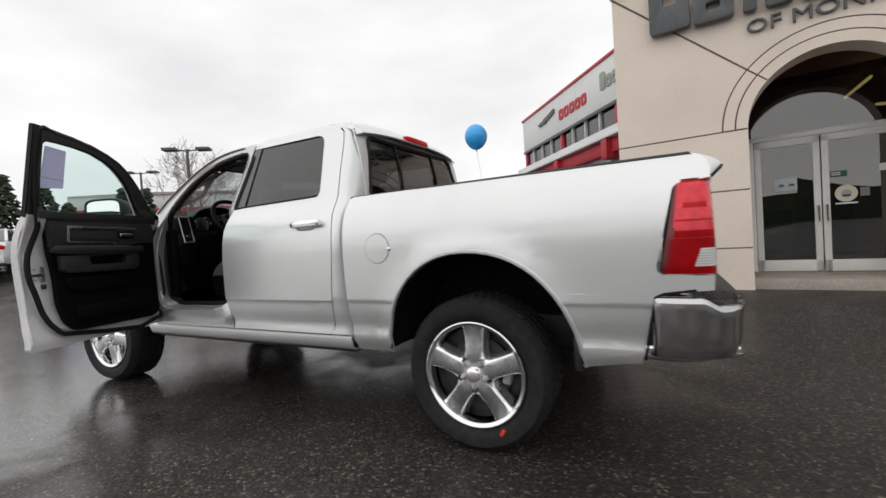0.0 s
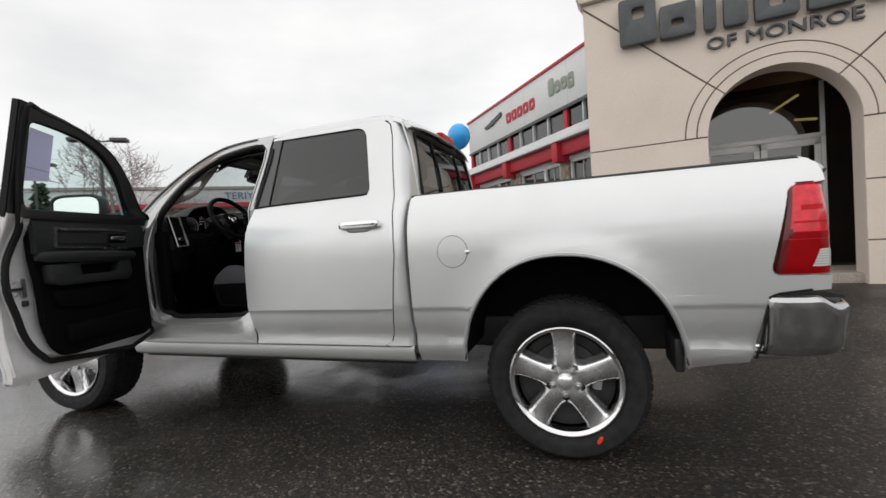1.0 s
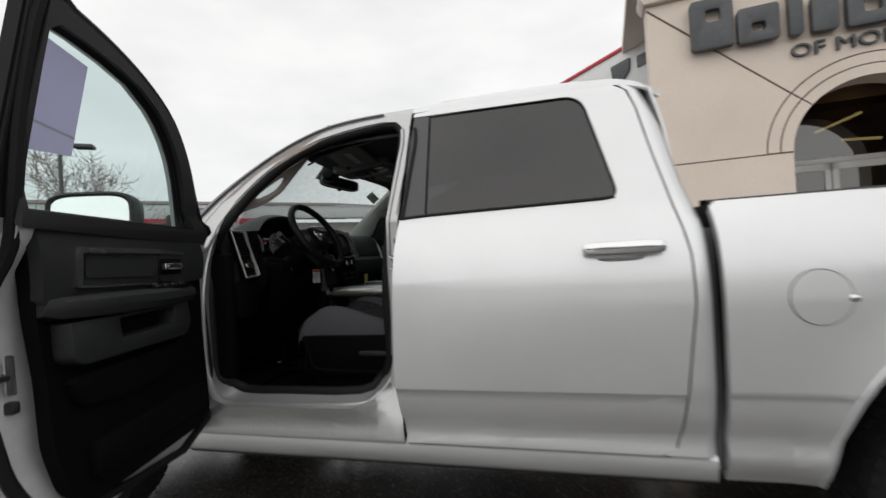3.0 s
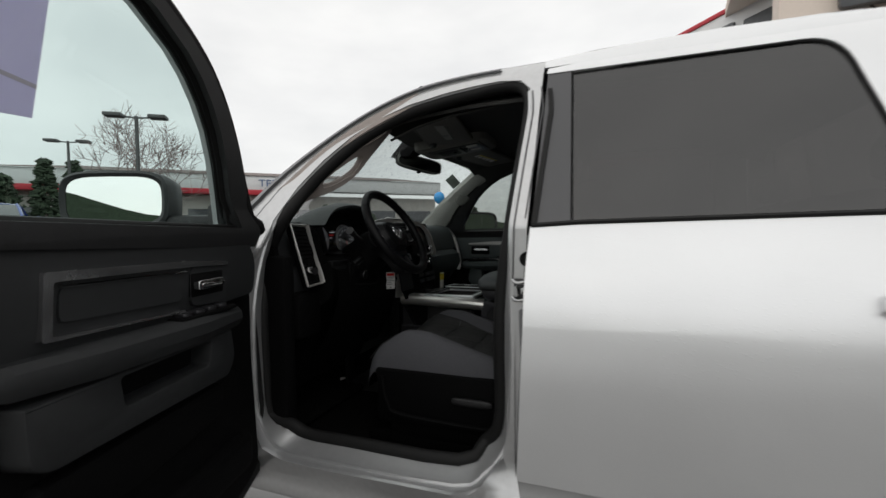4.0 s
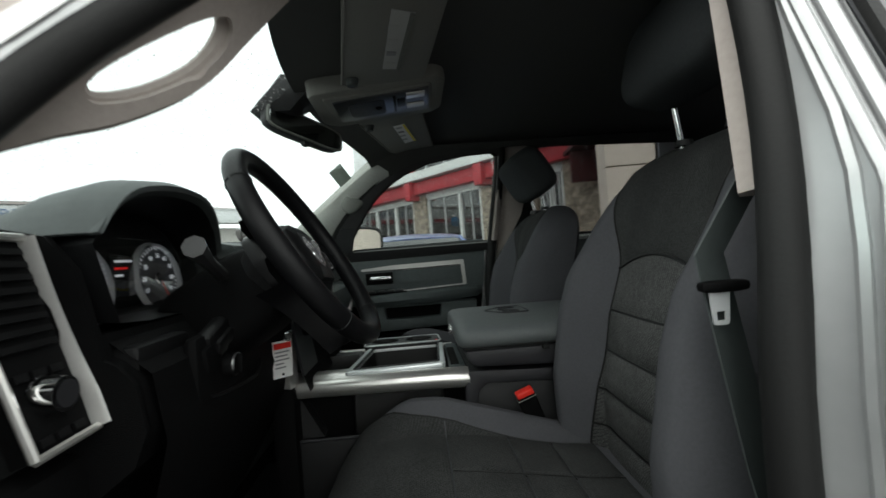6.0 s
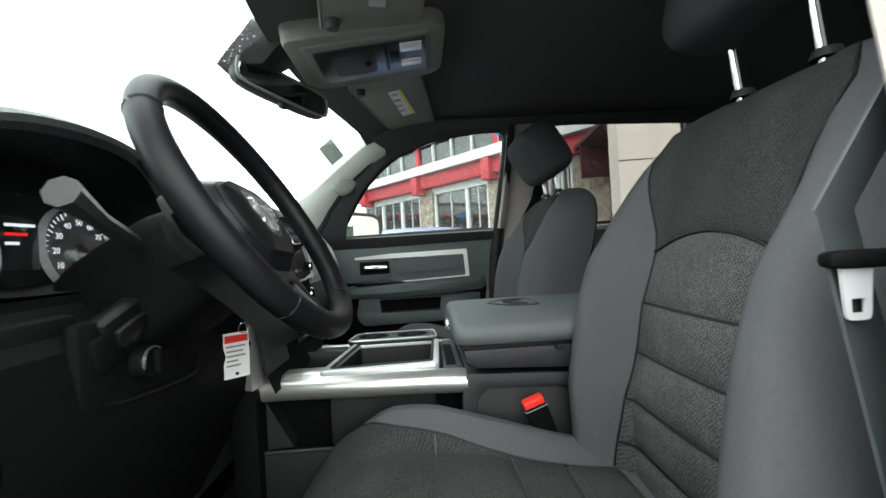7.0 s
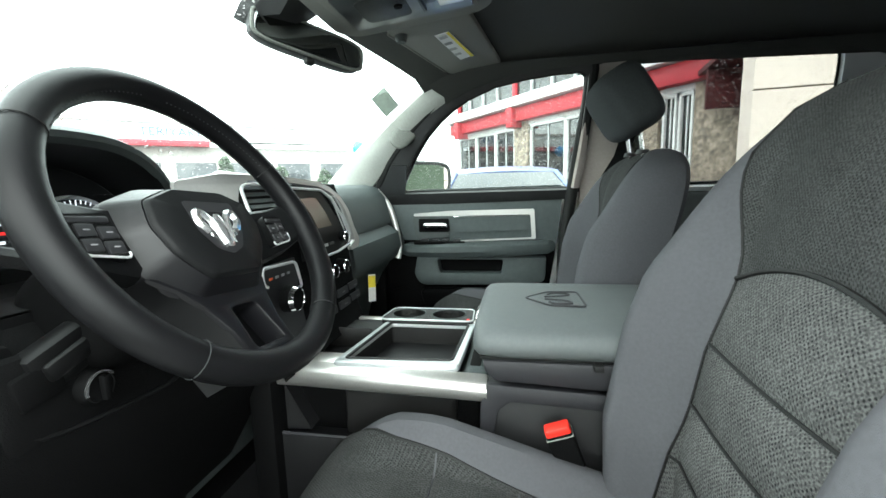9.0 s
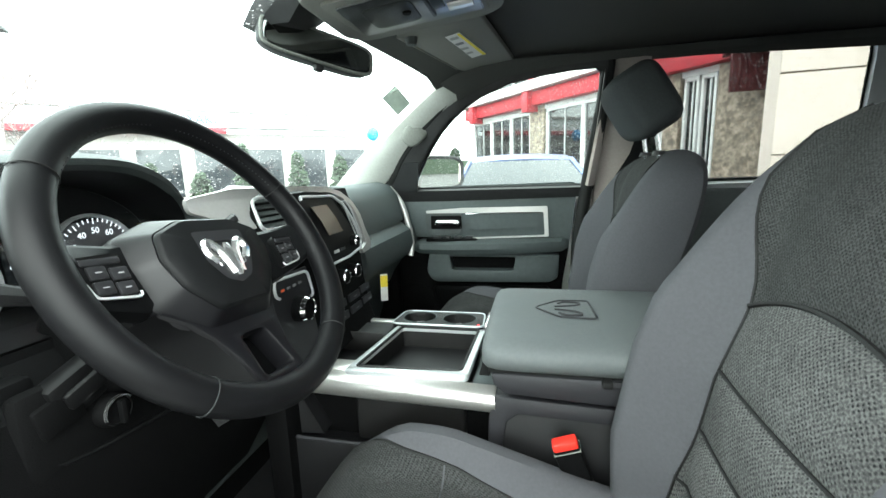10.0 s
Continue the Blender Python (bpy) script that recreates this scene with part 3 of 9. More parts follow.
def draped(outline, drape, t=0.0, holes=(), step=(0.09, 0.035), extra=()):
    """A panel with an outline given in (x, z), laid on the surface y = drape(x, z), with thickness inwards."""
    pts, tris = fill(outline, holes)
    bm = bmesh.new()
    vs = [bm.verts.new((p.x, 0, p.y)) for p in pts]
    for tri in tris:
        try:
            bm.faces.new([vs[i] for i in tri])
        except ValueError:
            pass
    xs, zs = [p.x for p in pts], [p.y for p in pts]
    cuts = [((a, 0, 0), (1, 0, 0)) for a in np.arange(min(xs) + step[0], max(xs), step[0])]
    cuts += [((0, 0, b), (0, 0, 1)) for b in [*np.arange(min(zs) + step[1], max(zs), step[1]), *extra]]
    for co, no in cuts:
        bmesh.ops.bisect_plane(bm, geom=[*bm.verts, *bm.edges, *bm.faces], plane_co=co, plane_no=no, dist=1e-5)
    for v in bm.verts:
        v.co.y = drape(v.co.x, v.co.z)
    if t:
        bmesh.ops.remove_doubles(bm, verts=bm.verts, dist=1e-5)
        bmesh.ops.recalc_face_normals(bm, faces=bm.faces)
        # make normals point to -y before giving depth
        if sum(f.normal.y * f.calc_area() for f in bm.faces) > 0:
            bmesh.ops.reverse_faces(bm, faces=bm.faces)
        bmesh.ops.solidify(bm, geom=list(bm.faces), thickness=t)
    return bm


def prism(outline, a, b, axis="y", holes=(), r=0.0):
    """A 2D outline pushed out between a and b along an axis. The outline is (x, z) for y, (y, z) for x, (x, y) for z."""
    pts, tris = fill(outline, holes)
    bm = bmesh.new()

    def at(p, d):
        return {"y": (p.x, d, p.y), "x": (d, p.x, p.y), "z": (p.x, p.y, d)}[axis]
    lo, hi = [bm.verts.new(at(p, a)) for p in pts], [bm.verts.new(at(p, b)) for p in pts]
    for tri in tris:
        bm.faces.new([lo[i] for i in tri])
        bm.faces.new([hi[i] for i in tri][::-1])
    k = 0
    rims = []
    for loop in (outline, *holes):
        n = len(loop)
        for i in range(n):
            j = (i + 1) % n
            bm.faces.new((lo[k + i], lo[k + j], hi[k + j], hi[k + i]))
        k += n
    bmesh.ops.recalc_face_normals(bm, faces=bm.faces)
    bmesh.ops.dissolve_limit(bm, angle_limit=0.01, verts=bm.verts, edges=bm.edges)
    if r:
        es = [e for e in bm.edges if len(e.link_faces) == 2 and e.calc_face_angle(0) > 0.6]
        bmesh.ops.bevel(bm, geom=es, offset=r, segments=2, profile=0.5, affect="EDGES")
    return bm


def smooth_line(pts, n=8, closed=False):
    """A Catmull-Rom curve through points."""
    pts = [Vector(p) for p in pts]
    m = len(pts)
    out = []
    for i in range(m if closed else m - 1):
        if closed:
            p0, p1, p2, p3 = pts[i - 1], pts[i], pts[(i + 1) % m], pts[(i + 2) % m]
        else:
            p0, p1, p2, p3 = pts[max(i - 1, 0)], pts[i], pts[i + 1], pts[min(i + 2, m - 1)]
        for k in range(n):
            t = k / n
            out.append(0.5 * (2 * p1 + (p2 - p0) * t + (2 * p0 - 5 * p1 + 4 * p2 - p3) * t * t + (3 * p1 - p0 - 3 * p2 + p3) * t ** 3))
    if not closed:
        out.append(pts[-1])
    return out


def rounded(pts, r, seg=4):
    """A 2D outline with its corners rounded."""
    out, n = [], len(pts)
    for i in range(n):
        a, b, c = Vector(pts[i - 1]), Vector(pts[i]), Vector(pts[(i + 1) % n])
        rr = r[i] if isinstance(r, (list, tuple)) else r
        d1, d2 = (a - b), (c - b)
        rr = min(rr, d1.length * .45, d2.length * .45)
        if rr < 1e-4:
            out.append(tuple(b))
            continue
        p, q = b + d1.normalized() * rr, b + d2.normalized() * rr
        for k in range(seg + 1):
            t = k / seg
            out.append(tuple((1 - t) ** 2 * p + 2 * t * (1 - t) * b + t * t * q))
    return out


def puffy(x0, x1, y0, y1, z0, z1, power=4.0, nu=20, nv=14):
    """A cushion: a box with well-rounded sides."""
    rows = []
    cx, cy, cz = (x0 + x1) / 2, (y0 + y1) / 2, (z0 + z1) / 2
    ax, ay, az = (x1 - x0) / 2, (y1 - y0) / 2, (z1 - z0) / 2

    def sp(c):
        return math.copysign(abs(c) ** (2 / power), c)
    for i in range(nv + 1):
        ph = -math.pi / 2 + math.pi * i / nv
        rows.append([(cx + ax * sp(math.cos(ph)) * sp(math.cos(th)), cy + ay * sp(math.cos(ph)) * sp(math.sin(th)), cz + az * sp(math.sin(ph)))
                     for th in [2 * math.pi * k / nu for k in range(nu)]])
    return loft(rows, True)


def letters(name, text, size, depth, m, material, parent=None, label="", align="LEFT", extra_bold=0.0, width=None):
    """Solid lettering in the built-in font, as a mesh at the pose m (reading along x, upright along y)."""
    cu = bpy.data.curves.new("tmp_text", "FONT")
    cu.body, cu.size, cu.extrude, cu.align_x, cu.offset = text, size, depth / 2, align, extra_bold
    cu.resolution_u = 3
    tmp = bpy.data.objects.new("tmp_text", cu)
    scene.collection.objects.link(tmp)
    bpy.context.view_layer.update()
    me = bpy.data.meshes.new_from_object(tmp.evaluated_get(bpy.context.evaluated_depsgraph_get()))
    bpy.data.objects.remove(tmp)
    bpy.data.curves.remove(cu)
    me.name = name
    if width:
        xs = [v.co.x for v in me.vertices]
        k = width / (max(xs) - min(xs))
        me.transform(Matrix.Diagonal((k, 1, 1, 1)) @ Matrix.Translation((-min(xs), 0, 0)))
    me.transform(m)
    me.materials.clear()
    me.materials.append(M[material])
    while parent and parent.parent and parent.parent.parent:
        parent = parent.parent
    # one object a letter: islands that overlap along the line of writing belong together
    bm = bmesh.new()
    bm.from_mesh(me)
    back = m.inverted()
    left, groups = set(bm.verts), []
    while left:
        stack, island = [left.pop()], []
        while stack:
            v = stack.pop()
            island.append(v)
            for e in v.link_edges:
                o = e.other_vert(v)
                if o in left:
                    left.remove(o)
                    stack.append(o)
        xs = [(back @ v.co).x for v in island]
        groups.append([min(xs), max(xs), island])
    groups.sort(key=lambda g: g[0])
    merged = []
    for g in groups:
        if merged and g[0] < merged[-1][1] - 0.02 * size:
            merged[-1][1] = max(merged[-1][1], g[1])
            merged[-1][2] += g[2]
        else:
            merged.append(g)
    ob = None
    for g in merged:
        part_bm = bm.copy()
        bm.verts.index_update()
        part_bm.verts.ensure_lookup_table()
        keep = {v.index for v in g[2]}
        bmesh.ops.delete(part_bm, geom=[v for v in part_bm.verts if v.index not in keep], context="VERTS")
        one = bpy.data.meshes.new(name)
        part_bm.to_mesh(one)
        part_bm.free()
        one.materials.append(M[material])
        ob = new(name, one)
        ob.parent = parent
        tagged(ob, label)
    bm.free()
    bpy.data.meshes.remove(me)
    return ob


# ---- pickup truck: x runs to the rear from the front axle, y from the driver's side, z up ----
WIDTH = 2.017
MID = WIDTH / 2
SIDE_Z = [.40, .47, .52, .555, .60, .625, .66, .70, .755, .775, .95, 1.05, 1.15, 1.22, 1.28, 1.33, 1.37, 1.40, 1.857, 1.88, 1.91]
SIDE_Y = [.125, .100, .062, .048, .058, .052, .036, .024, .013, .012, .003, .0, .005, .018, .042, .076, .108, .121, .320, .335, .37]
fine_z = np.arange(.38, 1.93, .005)
fine_y = np.interp(fine_z, SIDE_Z, SIDE_Y)
kernel = np.exp(-.5 * (np.arange(-6, 7) / 2.2) ** 2)
fine_y = np.convolve(np.pad(fine_y, 6, "edge"), kernel / kernel.sum(), "valid")


def inset(z):
    return float(np.interp(z, fine_z, fine_y))


def side(x, z):
    """The outer skin: a small ledge runs along the flank at 0.76 m."""
    y = inset(z)
    if z < 0.762:
        y += 0.0045 * min(1.0, (0.762 - z) / 0.004) * max(0.0, min(1, (z - 0.66) / 0.09))
    return y


def mirrored(bm):
    """The same piece on the passenger's side."""
    for v in bm.verts:
        v.co.y = WIDTH - v.co.y
    bmesh.ops.reverse_faces(bm, faces=bm.faces)
    return bm


truck = new("pickup_truck")
tagged(truck, "silver crew-cab pickup truck with its driver's door wide open, wet", "truck")

REAR_AXLE = 3.569
ARCH_Z = 0.42


def arch_line(cx, n=28, grow=0.0, front=0.505, back=0.545, top=0.60, z0=0.45):
    """The outline of a wheel opening, front to back, over the top."""
    pts = []
    for k in range(n + 1):
        a = math.pi - math.pi * k / n
        w = front if a > math.pi / 2 else back
        e = 0.92
        c, s = math.cos(a), math.sin(a)
        pts.append((cx + (w + grow) * math.copysign(abs(c) ** e, c), ARCH_Z + (top + grow) * abs(s) ** e))
    return [(pts[0][0] - .0, z0), *pts[1:-1], (pts[-1][0] + .0, z0)]


def flared(cx):
    def drape(x, z):
        dx, dz = x - cx, z - ARCH_Z
        w = .505 if dx < 0 else .545
        q = math.hypot(dx / w, dz / .60)
        lip = max(0.0, 1 - abs(q - 1.0) / .20)
        return side(x, z) - 0.014 * lip * lip * (3 - 2 * lip)
    return drape


# rear fender side of the bed
BED0, BED1 = 2.808, 4.585


def bed_outline():
    a = arch_line(REAR_AXLE, z0=.468)
    lamp = [(4.44, .888), (4.422, .900), (4.419, .925), (4.488, 1.232), (4.503, 1.250), (BED1 + .034, 1.264)]
    return [(BED0, .462), *a, (4.345, .505), (4.36, .56), (4.405, .80), (4.43, .812), (4.55, .822), (BED1 + .030, .828), (BED1 + .034, .885), *lamp,
            (BED1 + .036, 1.30), (BED1 + .030, 1.335), (BED1 + .008, 1.364), (BED1 - .025, 1.377), (BED0 + .02, 1.366), (BED0, 1.35)]


for flip in (False, True):
    bm = draped(bed_outline(), flared(REAR_AXLE), 0.03, extra=(.757, .763))
    bedside = part("bed_side", mirrored(bm) if flip else bm, "silver", truck, "silver painted bed side with a round fuel door" if not flip else "")
    # rolled edge inside the wheel opening
    rim_pts = [(x, flared(REAR_AXLE)(x, z) + .004, z) for x, z in arch_line(REAR_AXLE, z0=.472)]
    bm = tube(rim_pts, 0.012, 6)
    part("arch_lip", mirrored(bm) if flip else bm, "silver", bedside)
    # wheel housing
    rows = []
    for y in (.05, .16, .36, .58):
        rows.append([(x, y, z) for x, z in arch_line(REAR_AXLE, grow=-.004 if y < .1 else .012, z0=.49)])
    bm = sheet(rows, 0.006)
    bm2 = prism([(REAR_AXLE - .51, .42), *[(x, z) for x, z in arch_line(REAR_AXLE, grow=.01, z0=.42)][1:-1], (REAR_AXLE + .55, .42)], .57, .58)
    bm = join(bm, bm2)
    part("wheel_housing", mirrored(bm) if flip else bm, "liner", truck, "black textured wheel-arch liner")
    # bed rail cap
    bm = loft([[(x, y, z) for y, z in ((.108, 1.360 + dz), (.104, 1.371 + dz), (.112, 1.380 + dz), (.175, 1.384 + dz), (.182, 1.374 + dz), (.182, 1.34 + dz))]
               for x, dz in ((BED0, -.008), (3.3, -.004), (3.9, 0), (4.3, .002), (BED1 - .03, .002), (BED1 + .005, -.02))])
    part("rail_cap", mirrored(bm) if flip else bm, "blackplastic", truck, "black plastic bed rail cap")
    bm = rbox(BED0 + .01, BED1 - .03, .17, .19, 1.035, 1.36, .004)
    part("bed_inner_wall", mirrored(bm) if flip else bm, "jamb", truck)
    # lower mud flap behind the wheel
    bm = rbox(4.06, 4.10, .09, .34, .44, .60, .012)
    part("splash_shield", mirrored(bm) if flip else bm, "blackplastic", truck)

part("bed_floor", rbox(BED0, BED1 - .03, .59, WIDTH - .59, .80, .84, .004), "blackplastic", truck)
part("bed_front_wall", rbox(BED0 + .005, BED0 + .035, .12, WIDTH - .12, .60, 1.36, .004), "seal", truck)
# dark plates paint the shade in the gap between cab and bed
for y0 in (.05, WIDTH - .14):
    part("cab_gap_filler", rbox(2.74, BED0 + .01, y0 + .04, y0 + .08, .50, 1.28, .004), "gap", truck)
# fuel door, with a dark ring on the skin for the shade in its gap
fx, fz = 3.052, 1.057
disc = [(fx + .078 * math.cos(a), fz + .080 * math.sin(a)) for a in np.linspace(0, 2 * math.pi, 36, endpoint=False)]
ring = [(fx + .0812 * math.cos(a), fz + .0832 * math.sin(a)) for a in np.linspace(0, 2 * math.pi, 36, endpoint=False)]
part("fuel_door_gap", draped(ring, lambda x, z: side(x, z) - .0006, 0.0, holes=(disc[::-1],), step=(.05, .03)), "gap", truck)
fuel = part("fuel_door", draped(disc, lambda x, z: side(x, z) - .003, 0.003, step=(.05, .03)), "silver", truck, "round silver fuel door")
part("finger_notch", moved(puffy(-.012, .016, -.006, .004, -.011, .011, 2.5, 12, 8), pose(fx + .077, 0.0, fz - .005)), "chrome", fuel)

# tailgate and its spoiler edge
GATE = [(4.55, .835), (4.612, .84), (4.622, .95), (4.614, 1.10), (4.622, 1.22), (4.638, 1.278), (4.664, 1.306), (4.671, 1.318), (4.664, 1.332), (4.638, 1.354), (4.600, 1.371), (4.56, 1.378), (4.545, 1.372)]
gate = part("tailgate", prism(GATE, .150, WIDTH - .150, "y", r=.004), "silver", truck, "silver tailgate with a curved top edge, shut")
# black strip paints the shadowed underside of the spoiler edge
part("tailgate_spoiler", prism([(4.634, 1.272), (4.668, 1.303), (4.676, 1.318), (4.668, 1.322), (4.640, 1.292), (4.628, 1.282)], .146, WIDTH - .146, "y", r=.002), "blackplastic", gate, "black strip painting the shade under the tailgate's lip")
part("tailgate_handle", puffy(4.612, 4.640, MID - .12, MID + .12, 1.14, 1.20, 4, 16, 8), "chrome", gate, "chrome tailgate handle")

# tail lamps, wrapped round the corner
for flip in (False, True):
    def lamp_row(z, lift=0.0):
        f = (z - .89) / .385
        x0 = 4.426 + .070 * max(0, f) ** .9
        x1 = 4.630 - .012 * max(0.0, f) ** 2
        ys = side(4.5, z) + .006
        x0 += .022 * max(0.0, 1 - (z - .892) / .025) ** 2 + .022 * max(0.0, 1 - (1.262 - z) / .025) ** 2
        fat = .014 * math.sin(math.pi * max(0.0, min(1.0, f))) ** .6
        row = [(x0, ys + .035, z), (x0 + .003, ys, z)]
        row += [(x0 + (x1 - .05 - x0) * g, ys - (.006 + fat) * math.sin(math.pi * min(g, .6) / 1.2) - lift, z) for g in (.1, .25, .45, .7, 1.0)]
        return row + [(x1 - .022, ys + .004 - lift, z), (x1 - .006, ys + .022, z), (x1, ys + .05, z), (x1, ys + .12, z)]
    lenses = {}
    for z0, z1, mname, pname, lab in ((.892, 1.032, "tailred2", "lower_lens", "dark red lower lamp lens"), (1.032, 1.262, "tailhot", "upper_lens", "bright red upper lamp lens")):
        bm = loft([lamp_row(z) for z in np.linspace(z0, z1, 14)])
        lens = lenses[pname] = part(pname, mirrored(bm) if flip else bm, mname, truck, lab)
        # dark border that frames the lens
        bm = loft([[(x, y - .0015, z) for x, y, z in lamp_row(z)] for z in ((.892, .906) if pname == "lower_lens" else (1.252, 1.262))])
        part("lens_border", mirrored(bm) if flip else bm, "tailred2", lens)
        bm = loft([[(x, y - .0015, z) for x, y, z in (lamp_row(z)[1], lamp_row(z)[2], ((lamp_row(z)[2][0] + lamp_row(z)[3][0]) / 2, (lamp_row(z)[2][1] + lamp_row(z)[3][1]) / 2, z))] for z in np.linspace(z0, z1, 10)])
        part("lens_border", mirrored(bm) if flip else bm, "tailred3", lens)
    # reflector steps inside the upper lens and the ribbed reversing lens below
    for z0, z1, c0, c1, m in ((1.034, 1.062, 3, 9, "tailred2"), (1.150, 1.170, 4, 8, "tailred"), (1.098, 1.106, 3, 9, "tailred"), (1.036, 1.075, 2, 4, "tailred3")):
        bm = loft([[(x, y - .0012, z) for x, y, z in lamp_row(z)[c0:c1]] for z in np.linspace(z0, z1, 4)])
        part("reflector_step", mirrored(bm) if flip else bm, m, lenses["upper_lens"])

    def white_row(z):
        g = (z - .922) / .070
        a = Vector(lamp_row(z)[5]).lerp(Vector(lamp_row(z)[6]), .35 + .55 * g)
        return [(a.x, a.y - .003, z)] + [(x + .001, y - .003, z) for x, y, z in lamp_row(z)[6:]]
    bm = loft([white_row(z) for z in np.linspace(.922, .992, 6)])
    rev = part("reversing_lens", mirrored(bm) if flip else bm, "lampwhite", lenses["lower_lens"], "clear white ribbed reversing lens")
    for z in np.linspace(.932, .984, 6):
        bm = tube([Vector(p) + Vector((0, -.0008, 0)) for p in white_row(z)], .0016, 5)
        part("lens_rib", mirrored(bm) if flip else bm, "labelgrey", rev)
    edge = [lamp_row(.892)[1], *[lamp_row(z)[1] for z in np.linspace(.905, 1.25, 10)], *lamp_row(1.262)[2:8]]
    bm = tube([Vector(p) + Vector((-.002, -.001, 0)) for p in edge], .003, 6)
    part("lamp_gasket", mirrored(bm) if flip else bm, "seal", truck)

# rear bumper
plan = smooth_line([(4.395, .05, 0), (4.40, .02, 0), (4.44, .0, 0), (4.56, -.004, 0), (4.66, .03, 0), (4.708, .12, 0), (4.738, .35, 0), (4.748, MID, 0)], 6)
prof = [(.05, .798), (.02, .802), (.010, .801), (.000, .796), (-.008, .786), (-.010, .775), (-.007, .75), (-.003, .70), (.003, .65), (.010, .60), (.018, .565), (.030, .548), (.05, .542), (.08, .542)]
rows = []
for p in plan + [Vector((q.x, WIDTH - q.y, 0)) for q in plan[-2::-1]]:
    c = Vector((4.2, MID, 0))
    d = (c - p)
    d = Vector((math.copysign(min(abs(d.x), .6), d.x), d.y, 0)).normalized()
    step_down = -.035 * max(0, min(1, (p.x - 4.58) / .05))
    rows.append([(p.x + d.x * o, p.y + d.y * o, z + (step_down if z > .7 else 0) + (.02 * max(0, min(1, (p.x - 4.5) / .3)) if z < .6 else 0)) for o, z in prof])
bumper = part("rear_bumper", sheet(rows, 0.004), "bumperchrome", truck, "chrome rear step bumper")
part("tail_pipe", tube(smooth_line([(4.30, .30, .50), (4.50, .22, .515), (4.62, .19, .545), (4.712, .175, .570)], 4), .034, 16), "brightmetal", truck, "bright exhaust tail pipe under the bumper")
part("step_pad", prism([(4.56, .10), (4.65, .05), (4.704, .14), (4.734, .37), (4.734, WIDTH - .37), (4.704, WIDTH - .14), (4.65, WIDTH - .05), (4.56, WIDTH - .10)], .750, .776, "z", r=.006), "blackplastic", bumper, "black ribbed step pad")
for k in range(9):
    part("rib", rbox(4.580 + k * .0155, 4.587 + k * .0155, .12, .37, .775, .781, .002, 1), "blackplastic", bumper)
part("bumper_seal", tube([(4.362, .045, .53), (4.375, .02, .60), (4.412, .012, .80), (4.44, .006, .812), (4.55, .008, .826), (4.585, .05, .83)], .0055, 6), "seal", bumper)

# ---- cab ----
OPEN = [(.885, .80), (.885, .963), (.889, 1.143), (.880, 1.30), (.890, 1.42), (.955, 1.535), (1.03, 1.622), (1.12, 1.70), (1.22, 1.760), (1.32, 1.797), (1.44, 1.822), (1.54, 1.835), (1.62, 1.840),
        (1.685, 1.832), (1.716, 1.80), (1.724, 1.73), (1.708, 1.56), (1.694, 1.40), (1.688, 1.20), (1.690, 1.02), (1.684, .85), (1.667, .76), (1.62, .705), (1.54, .678), (1.168, .668), (.98, .672), (.915, .70)]
RAIL = [(.725, 1.445), (.86, 1.580), (1.02, 1.70), (1.18, 1.795), (1.335, 1.855), (1.48, 1.88), (1.62, 1.889), (1.757, 1.892)]
FRONT_RING = [(.785, .545), (.775, 1.30), (.735, 1.38), *RAIL, (1.752, 1.85), (1.733, 1.38), (1.731, 1.14), (1.714, .78), (1.737, .545)]
DOOR_R = [(1.746, .552), (1.723, .78), (1.740, 1.14), (1.742, 1.385)]
DOOR_B = [(2.572, 1.868), (2.617, 1.835), (2.640, 1.758), (2.668, 1.56), (2.698, 1.388), (2.722, 1.20), (2.724, 1.05), (2.705, .90), (2.690, .76), (2.672, .63), (2.655, .575), (2.615, .552)]


def ring_y(x, z):
    """The door frame's face: the middle pillar lies back below the belt, the front pillar leans in towards the opening."""
    y = side(x, z)
    if x > 1.60 and z > .60:
        f = min(1.0, (x - 1.60) / .06) * max(0.0, min(1.0, (1.392 - z) / .014)) * min(1.0, (z - .60) / .12)
        y += f * max(0.0, .116 - y)
    return y


